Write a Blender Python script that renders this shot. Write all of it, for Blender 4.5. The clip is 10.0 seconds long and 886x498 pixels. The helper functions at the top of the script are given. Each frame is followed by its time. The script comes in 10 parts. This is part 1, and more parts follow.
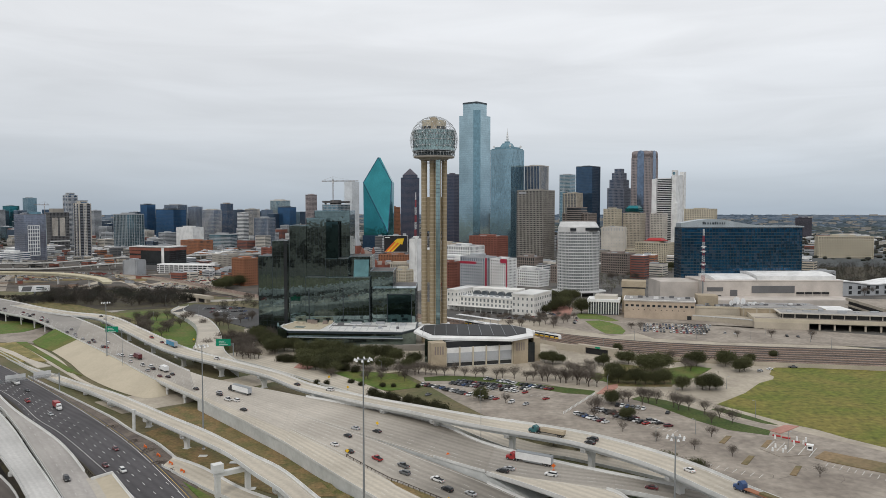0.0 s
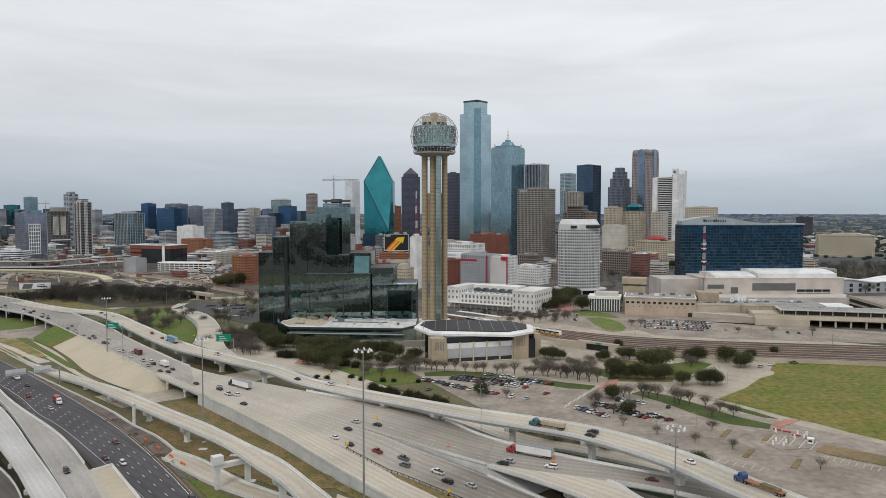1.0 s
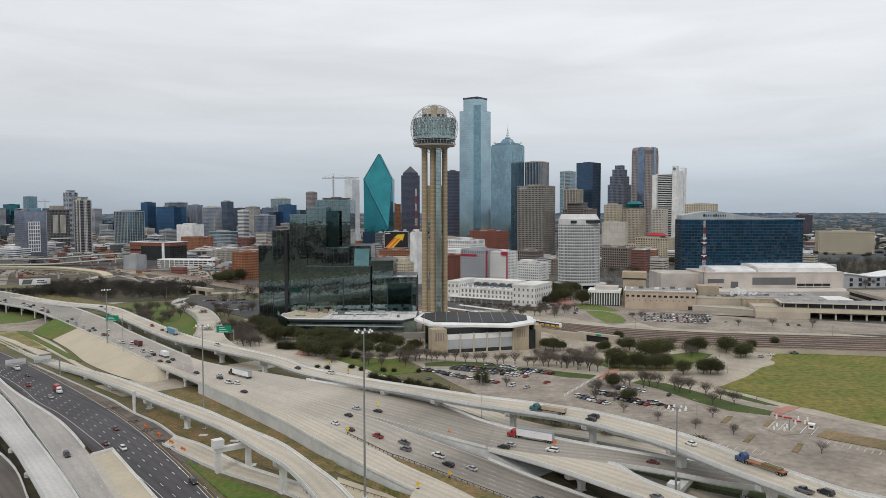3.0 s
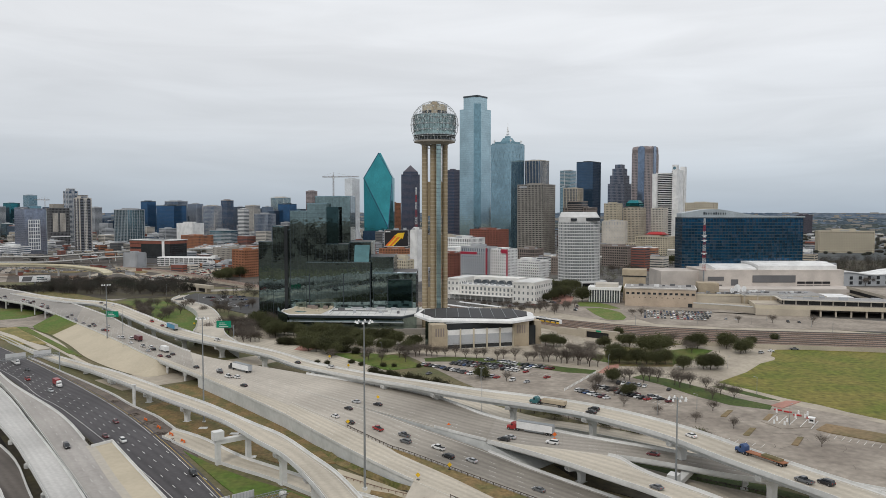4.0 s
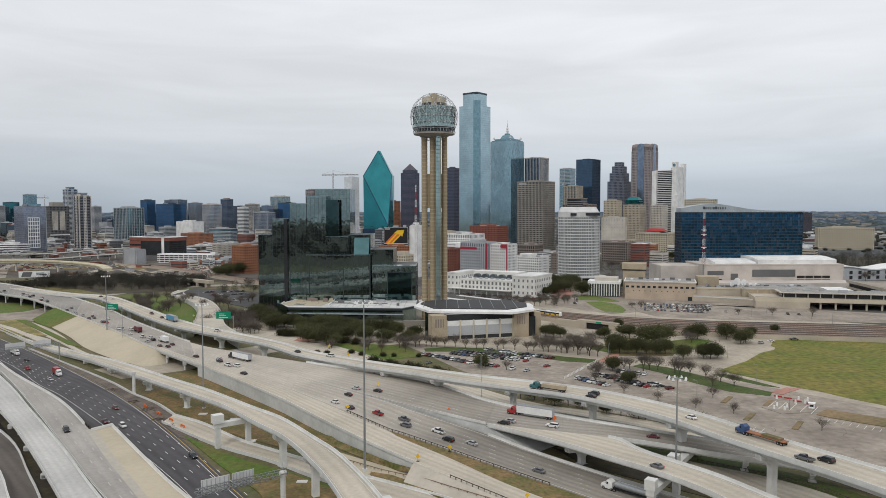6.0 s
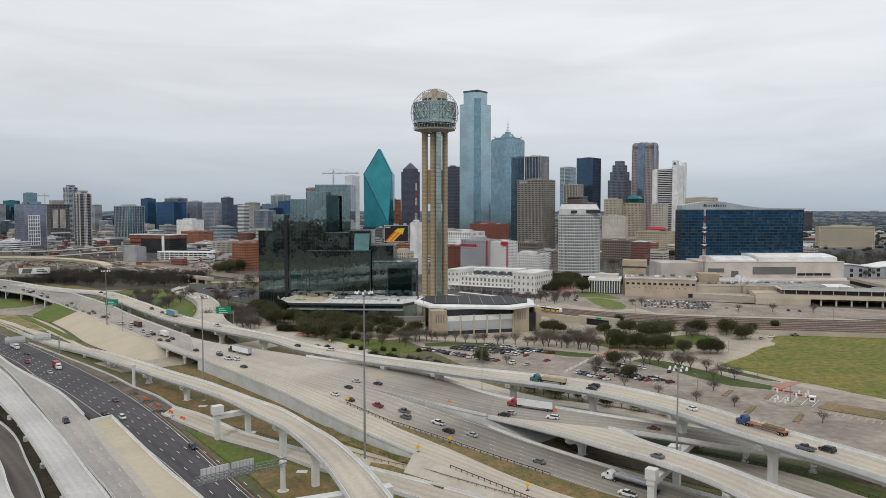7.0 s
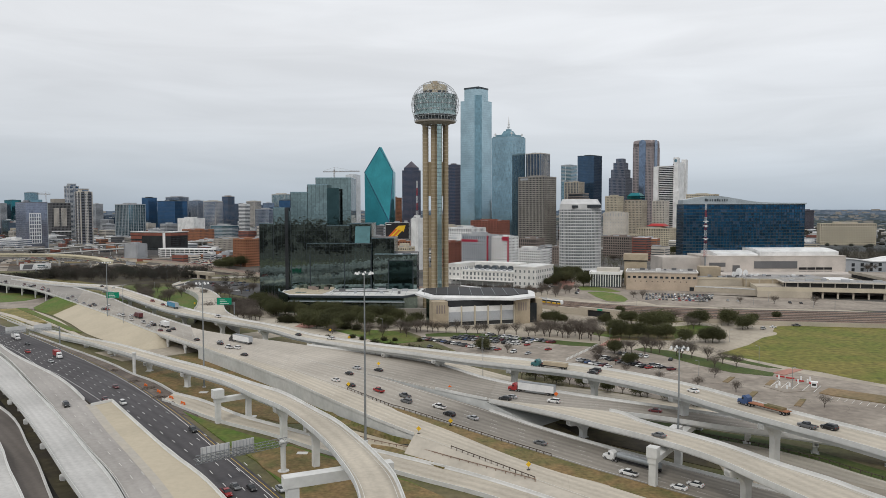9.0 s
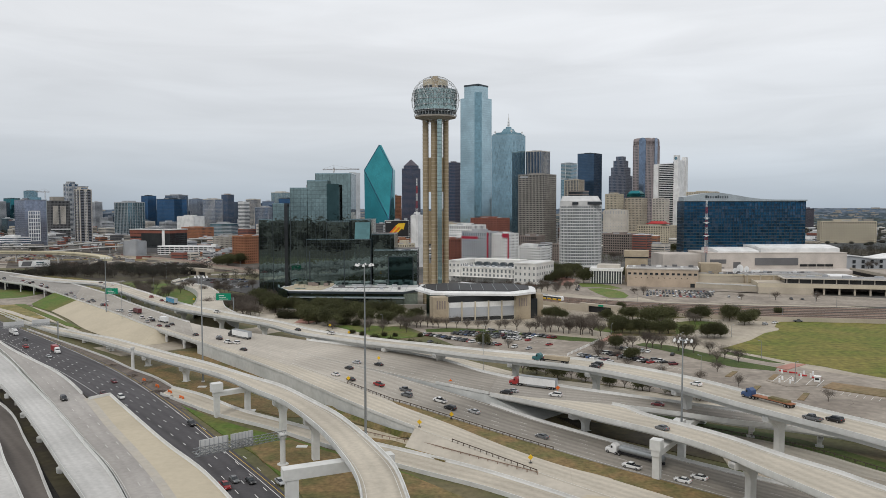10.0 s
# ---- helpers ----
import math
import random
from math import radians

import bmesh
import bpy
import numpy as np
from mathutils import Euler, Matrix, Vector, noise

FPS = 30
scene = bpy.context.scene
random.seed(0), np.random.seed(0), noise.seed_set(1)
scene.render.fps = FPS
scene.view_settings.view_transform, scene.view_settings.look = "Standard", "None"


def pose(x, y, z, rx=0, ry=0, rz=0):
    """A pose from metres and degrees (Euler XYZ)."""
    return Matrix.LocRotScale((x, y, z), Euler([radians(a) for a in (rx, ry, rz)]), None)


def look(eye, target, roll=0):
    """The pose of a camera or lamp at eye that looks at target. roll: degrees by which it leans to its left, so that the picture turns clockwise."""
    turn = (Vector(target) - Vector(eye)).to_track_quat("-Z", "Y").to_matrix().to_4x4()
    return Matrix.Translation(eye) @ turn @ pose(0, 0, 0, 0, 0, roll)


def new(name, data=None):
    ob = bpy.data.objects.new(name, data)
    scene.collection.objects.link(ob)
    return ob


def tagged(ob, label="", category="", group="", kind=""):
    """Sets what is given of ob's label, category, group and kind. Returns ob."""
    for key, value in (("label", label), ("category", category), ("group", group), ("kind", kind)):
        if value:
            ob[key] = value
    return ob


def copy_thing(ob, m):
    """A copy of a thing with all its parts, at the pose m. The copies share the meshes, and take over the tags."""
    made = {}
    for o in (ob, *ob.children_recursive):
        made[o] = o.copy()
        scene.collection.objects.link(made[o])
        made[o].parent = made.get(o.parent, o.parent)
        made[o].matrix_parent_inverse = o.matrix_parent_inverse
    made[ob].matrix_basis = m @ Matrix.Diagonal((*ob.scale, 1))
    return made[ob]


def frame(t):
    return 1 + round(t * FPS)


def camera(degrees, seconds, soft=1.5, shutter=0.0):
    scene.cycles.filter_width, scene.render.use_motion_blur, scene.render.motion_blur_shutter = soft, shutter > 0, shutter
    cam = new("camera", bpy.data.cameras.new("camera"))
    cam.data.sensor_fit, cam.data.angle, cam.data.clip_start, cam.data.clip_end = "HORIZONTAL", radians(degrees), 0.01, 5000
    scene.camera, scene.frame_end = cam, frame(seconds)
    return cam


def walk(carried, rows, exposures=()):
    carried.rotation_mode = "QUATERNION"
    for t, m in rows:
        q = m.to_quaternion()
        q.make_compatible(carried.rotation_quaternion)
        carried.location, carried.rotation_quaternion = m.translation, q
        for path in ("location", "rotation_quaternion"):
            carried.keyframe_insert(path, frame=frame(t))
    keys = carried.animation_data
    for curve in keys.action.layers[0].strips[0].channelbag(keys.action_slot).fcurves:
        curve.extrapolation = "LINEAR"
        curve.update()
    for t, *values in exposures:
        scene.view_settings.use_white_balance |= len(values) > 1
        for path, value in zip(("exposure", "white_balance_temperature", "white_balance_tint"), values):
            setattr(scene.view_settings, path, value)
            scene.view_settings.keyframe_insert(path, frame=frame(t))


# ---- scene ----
cam = camera(62.2, 10.0, soft=0.55)
PATH = [
    (0, (0.162, -0.105, 105.051), (0.161, 1.892, 104.943), -0.0),
    (0.5, (0.38, -0.108, 103.648), (0.378, 1.889, 103.539), -0.1),
    (1, (0.395, -0.002, 102.05), (0.392, 1.995, 101.942), -0.0),
    (1.5, (0.293, 0.042, 100.504), (0.291, 2.039, 100.396), -0.1),
    (2, (0.194, -0.093, 99.052), (0.192, 1.904, 98.944), -0.1),
    (2.5, (0.166, -0.054, 97.354), (0.164, 1.943, 97.247), -0.1),
    (4, (-0.041, -0.129, 92.808), (-0.043, 1.868, 92.701), -0.0),
    (4.5, (-0.039, -0.136, 91.293), (-0.04, 1.862, 91.185), -0.0),
    (5, (0.014, -0.262, 89.519), (0.013, 1.735, 89.413), -0.0),
    (5.5, (-0.008, -0.426, 87.996), (-0.009, 1.571, 87.89), -0.1),
    (7, (-0.085, -0.076, 83.432), (-0.087, 1.922, 83.325), -0.0),
    (7.5, (0.034, -0.547, 81.847), (0.031, 1.45, 81.741), -0.1),
    (8, (-0.047, -0.762, 80.504), (-0.051, 1.235, 80.397), -0.0),
    (8.5, (-0.261, -0.446, 78.786), (-0.264, 1.551, 78.678), -0.0),
    (9, (0.119, 0.168, 77.143), (0.114, 2.165, 77.037), -0.1),
    (9.5, (-0.153, 1.059, 75.665), (-0.156, 3.057, 75.562), -0.0),
    (10, (-0.31, 2.368, 74.676), (-0.314, 4.365, 74.567), -0.1),
]
walk(cam, [(t, look(eye, aim, roll)) for t, eye, aim, roll in PATH])

# ---- light: a bright overcast winter sky ----
SUN_ELEV, SUN_TURN = 48.0, 200.0
world = bpy.data.worlds.new("overcast_sky")
scene.world = world
world.use_nodes = True
wn, wl = world.node_tree.nodes, world.node_tree.links
wn.clear()
w_out, w_bg = wn.new("ShaderNodeOutputWorld"), wn.new("ShaderNodeBackground")
sky = wn.new("ShaderNodeTexSky")
sky.sky_type, sky.sun_disc = "NISHITA", False
sky.sun_elevation, sky.sun_rotation = radians(SUN_ELEV), radians(SUN_TURN)
tc = wn.new("ShaderNodeTexCoord")
sep = wn.new("ShaderNodeSeparateXYZ")
wl.new(tc.outputs["Generated"], sep.inputs[0])
ramp = wn.new("ShaderNodeValToRGB")
wl.new(sep.outputs["Z"], ramp.inputs[0])
ramp.color_ramp.elements[0].position, ramp.color_ramp.elements[0].color = 0.0, (0.43, 0.50, 0.58, 1)
ramp.color_ramp.elements[1].position, ramp.color_ramp.elements[1].color = 0.75, (0.90, 0.915, 0.94, 1)
for at_, c_ in ((0.035, (0.53, 0.59, 0.66, 1)), (0.10, (0.72, 0.755, 0.80, 1)), (0.22, (0.86, 0.88, 0.91, 1))):
    e_ = ramp.color_ramp.elements.new(at_)
    e_.color = c_
stretch = wn.new("ShaderNodeMapping")
stretch.inputs["Scale"].default_value = (2.0, 2.0, 15.0)
stretch.inputs["Rotation"].default_value = (0.05, 0.06, 0.3)
wl.new(tc.outputs["Generated"], stretch.inputs[0])
cl = wn.new("ShaderNodeTexNoise")
cl.inputs["Scale"].default_value, cl.inputs["Detail"].default_value, cl.inputs["Distortion"].default_value = 1.6, 6.0, 0.6
wl.new(stretch.outputs[0], cl.inputs["Vector"])
clr = wn.new("ShaderNodeMapRange")
clr.inputs[1].default_value, clr.inputs[2].default_value = 0.3, 0.7
clr.inputs[3].default_value, clr.inputs[4].default_value = 0.91, 1.06
wl.new(cl.outputs["Fac"], clr.inputs[0])
clm = wn.new("ShaderNodeMix")
clm.data_type, clm.blend_type = "RGBA", "MULTIPLY"
clm.inputs[0].default_value = 1.0
wl.new(ramp.outputs[0], clm.inputs[6])
side = wn.new("ShaderNodeMapRange")
side.inputs[1].default_value, side.inputs[2].default_value = -0.6, 0.6
side.inputs[3].default_value, side.inputs[4].default_value = 0.93, 1.05
wl.new(sep.outputs["X"], side.inputs[0])
veil = wn.new("ShaderNodeMath")
veil.operation = "MULTIPLY"
wl.new(clr.outputs[0], veil.inputs[0])
wl.new(side.outputs[0], veil.inputs[1])
wl.new(veil.outputs[0], clm.inputs[7])
dim = wn.new("ShaderNodeMix")
dim.data_type, dim.blend_type = "RGBA", "MULTIPLY"
dim.inputs[0].default_value, dim.inputs[7].default_value = 1.0, (0.08, 0.08, 0.08, 1)
wl.new(sky.outputs[0], dim.inputs[6])
both = wn.new("ShaderNodeMix")
both.data_type = "RGBA"
both.inputs[0].default_value = 0.94
wl.new(dim.outputs[2], both.inputs[6])
wl.new(clm.outputs[2], both.inputs[7])
wl.new(both.outputs[2], w_bg.inputs[0])
w_bg.inputs[1].default_value = 1.0
wl.new(w_bg.outputs[0], w_out.inputs[0])

sun = new("sun", bpy.data.lights.new("sun", "SUN"))
sun.data.energy, sun.data.angle, sun.data.color = 0.9, radians(14), (1.0, 0.95, 0.87)
sun_way = Vector((math.sin(radians(SUN_TURN)) * math.cos(radians(SUN_ELEV)), math.cos(radians(SUN_TURN)) * math.cos(radians(SUN_ELEV)), math.sin(radians(SUN_ELEV))))
sun.matrix_world = look(sun_way * 900, (0, 0, 0))
scene.view_settings.exposure = -0.03


# ---- materials ----
def mat(name, col, rough=0.85, metal=0.0, var=0.18, big=0.05, fine=1.2, bump=0.0, spec=0.3, second=None, tint=0.0):
    """A weathered surface: base colour varied at two scales, optional second colour in patches and bump."""
    m = bpy.data.materials.new(name)
    m.use_nodes = True
    n, l = m.node_tree.nodes, m.node_tree.links
    b = n["Principled BSDF"]
    b.inputs["Roughness"].default_value, b.inputs["Metallic"].default_value = rough, metal
    b.inputs["Specular IOR Level"].default_value = spec
    g = n.new("ShaderNodeNewGeometry")
    a1, a2 = n.new("ShaderNodeTexNoise"), n.new("ShaderNodeTexNoise")
    for a, s, d in ((a1, big, 5.0), (a2, fine, 4.0)):
        a.inputs["Scale"].default_value, a.inputs["Detail"].default_value = s, d
        l.new(g.outputs["Position"], a.inputs["Vector"])
    mixer = n.new("ShaderNodeMix")
    mixer.data_type = "RGBA"
    mixer.inputs[6].default_value = (*col, 1)
    mixer.inputs[7].default_value = (*(second or [c * 0.72 for c in col]), 1)
    r1 = n.new("ShaderNodeMapRange")
    r1.inputs[1].default_value, r1.inputs[2].default_value = 0.40, 0.62
    l.new(a1.outputs["Fac"], r1.inputs[0])
    if not second:
        r1.inputs[4].default_value = 0.6
    l.new(r1.outputs[0], mixer.inputs[0])
    r2 = n.new("ShaderNodeMapRange")
    r2.inputs[1].default_value, r2.inputs[2].default_value = 0.25, 0.75
    r2.inputs[3].default_value, r2.inputs[4].default_value = 1 - var, 1 + var
    l.new(a2.outputs["Fac"], r2.inputs[0])
    mul = n.new("ShaderNodeMix")
    mul.data_type, mul.blend_type = "RGBA", "MULTIPLY"
    mul.inputs[0].default_value = 1.0
    l.new(mixer.outputs[2], mul.inputs[6])
    l.new(r2.outputs[0], mul.inputs[7])
    last = mul.outputs[2]
    if tint:
        oi, hv, mr = n.new("ShaderNodeObjectInfo"), n.new("ShaderNodeHueSaturation"), n.new("ShaderNodeMapRange")
        mr.inputs[3].default_value, mr.inputs[4].default_value = 1 - tint, 1 + tint
        l.new(oi.outputs["Random"], mr.inputs[0])
        l.new(mr.outputs[0], hv.inputs["Value"])
        l.new(last, hv.inputs["Color"])
        last = hv.outputs[0]
    l.new(last, b.inputs["Base Color"])
    if bump:
        bp = n.new("ShaderNodeBump")
        bp.inputs["Strength"].default_value, bp.inputs["Distance"].default_value = bump, 0.3
        l.new(a2.outputs["Fac"], bp.inputs["Height"])
        l.new(bp.outputs[0], b.inputs["Normal"])
    return m


def glass(name, col, metal=0.55, rough=0.06, wave=0.02, var=0.12, size=0.2, pane=(3.4, 3.4, 3.9), mottle=0.14, tilt=0.006):
    """Coated curtain-wall glass: tinted mirror over a dark interior, each pane a little off in tone and angle."""
    m = mat(name, col, rough=rough, metal=metal, var=var, big=0.03, fine=size, spec=0.5)
    n, l = m.node_tree.nodes, m.node_tree.links
    b, g = n["Principled BSDF"], n.new("ShaderNodeNewGeometry")
    w = n.new("ShaderNodeTexNoise")
    w.inputs["Scale"].default_value, w.inputs["Detail"].default_value = 0.22, 2.0
    l.new(g.outputs["Position"], w.inputs["Vector"])
    bp = n.new("ShaderNodeBump")
    bp.inputs["Strength"].default_value, bp.inputs["Distance"].default_value = 1.0, wave
    l.new(w.outputs["Fac"], bp.inputs["Height"])
    tcn, off, cell, wh = n.new("ShaderNodeTexCoord"), n.new("ShaderNodeVectorMath"), n.new("ShaderNodeVectorMath"), n.new("ShaderNodeTexWhiteNoise")
    off.operation, cell.operation = "ADD", "SNAP"
    off.inputs[1].default_value, cell.inputs[1].default_value = (0.31, 0.47, 0.05), pane
    l.new(tcn.outputs["Object"], off.inputs[0])
    l.new(off.outputs[0], cell.inputs[0])
    l.new(cell.outputs[0], wh.inputs["Vector"])
    rng, mul = n.new("ShaderNodeMapRange"), n.new("ShaderNodeMix")
    rng.inputs[3].default_value, rng.inputs[4].default_value = 1 - mottle, 1 + mottle * 0.7
    mul.data_type, mul.blend_type = "RGBA", "MULTIPLY"
    mul.inputs[0].default_value = 1.0
    l.new(wh.outputs["Value"], rng.inputs[0])
    l.new(b.inputs["Base Color"].links[0].from_socket, mul.inputs[6])
    l.new(rng.outputs[0], mul.inputs[7])
    l.new(mul.outputs[2], b.inputs["Base Color"])
    mid, amt, add, nrm = (n.new("ShaderNodeVectorMath") for _ in range(4))
    mid.operation, amt.operation, add.operation, nrm.operation = "SUBTRACT", "SCALE", "ADD", "NORMALIZE"
    mid.inputs[1].default_value, amt.inputs["Scale"].default_value = (0.5, 0.5, 0.5), tilt
    l.new(wh.outputs["Color"], mid.inputs[0])
    l.new(mid.outputs[0], amt.inputs[0])
    l.new(bp.outputs[0], add.inputs[0])
    l.new(amt.outputs[0], add.inputs[1])
    l.new(add.outputs[0], nrm.inputs[0])
    l.new(nrm.outputs[0], b.inputs["Normal"])
    return m


def lane_mat(name, col, wear=0.75, lane=3.6, stain=0.09, older=0.0, over=80.0):
    """Ribbed highway concrete or asphalt: wheel tracks and oil bands along each lane, joints across, long streaks."""
    m = mat(name, col, rough=0.9, var=0.10, big=0.03, fine=0.9)
    n, l = m.node_tree.nodes, m.node_tree.links
    b = n["Principled BSDF"]
    src = b.inputs["Base Color"].links[0].from_socket
    uv, sp = n.new("ShaderNodeUVMap"), n.new("ShaderNodeSeparateXYZ")
    uv.uv_map = "lane"
    l.new(uv.outputs[0], sp.inputs[0])

    def op(kind, a, v=None):
        o = n.new("ShaderNodeMath")
        o.operation = kind
        l.new(a, o.inputs[0])
        if v is not None:
            if isinstance(v, (int, float)):
                o.inputs[1].default_value = v
            else:
                l.new(v, o.inputs[1])
        return o.outputs[0]
    band = op("SINE", op("MULTIPLY", sp.outputs["X"], 2 * math.pi / lane))
    band = op("MULTIPLY", op("ADD", band, 1.0), 0.5)
    st, mp = n.new("ShaderNodeTexNoise"), n.new("ShaderNodeMapping")
    mp.inputs["Scale"].default_value = (0.22, 0.006, 1)
    l.new(uv.outputs[0], mp.inputs[0])
    l.new(mp.outputs[0], st.inputs["Vector"])
    st.inputs["Scale"].default_value, st.inputs["Detail"].default_value = 1.0, 5.0
    streak = op("MULTIPLY", band, op("MULTIPLY", st.outputs["Fac"], 1.9))
    dark = op("MULTIPLY", streak, 1 - wear)
    joint = op("LESS_THAN", op("FRACT", op("MULTIPLY", sp.outputs["Y"], 1 / 30.0)), 0.006)
    slab, fl = n.new("ShaderNodeTexWhiteNoise"), n.new("ShaderNodeVectorMath")
    fl.operation = "FLOOR"
    sc = n.new("ShaderNodeMapping")
    sc.inputs["Scale"].default_value = (1 / lane, 1 / 45.0, 1)
    l.new(uv.outputs[0], sc.inputs[0])
    l.new(sc.outputs[0], fl.inputs[0])
    l.new(fl.outputs[0], slab.inputs["Vector"])
    dark = op("ADD", dark, op("MULTIPLY", slab.outputs["Value"], 0.025))
    st2, mp2 = n.new("ShaderNodeTexNoise"), n.new("ShaderNodeMapping")
    mp2.inputs["Scale"].default_value = (0.24, 0.003, 1)
    l.new(uv.outputs[0], mp2.inputs[0])
    l.new(mp2.outputs[0], st2.inputs["Vector"])
    st2.inputs["Scale"].default_value, st2.inputs["Detail"].default_value = 1.0, 4.0
    dark = op("ADD", dark, op("MULTIPLY", op("SUBTRACT", st2.outputs["Fac"], 0.45), 0.29))
    dark = op("ADD", dark, op("MULTIPLY", joint, stain))
    if older:
        dark = op("ADD", dark, op("MULTIPLY", op("POWER", op("MINIMUM", op("MULTIPLY", sp.outputs["Y"], 1 / over), 1.0), 2.0), older))
    keep = op("SUBTRACT", dark, 1.0)
    keep = op("MULTIPLY", keep, -1.0)
    mul = n.new("ShaderNodeMix")
    mul.data_type, mul.blend_type = "RGBA", "MULTIPLY"
    mul.inputs[0].default_value = 1.0
    l.new(src, mul.inputs[6])
    l.new(keep, mul.inputs[7])
    l.new(mul.outputs[2], b.inputs["Base Color"])
    return m


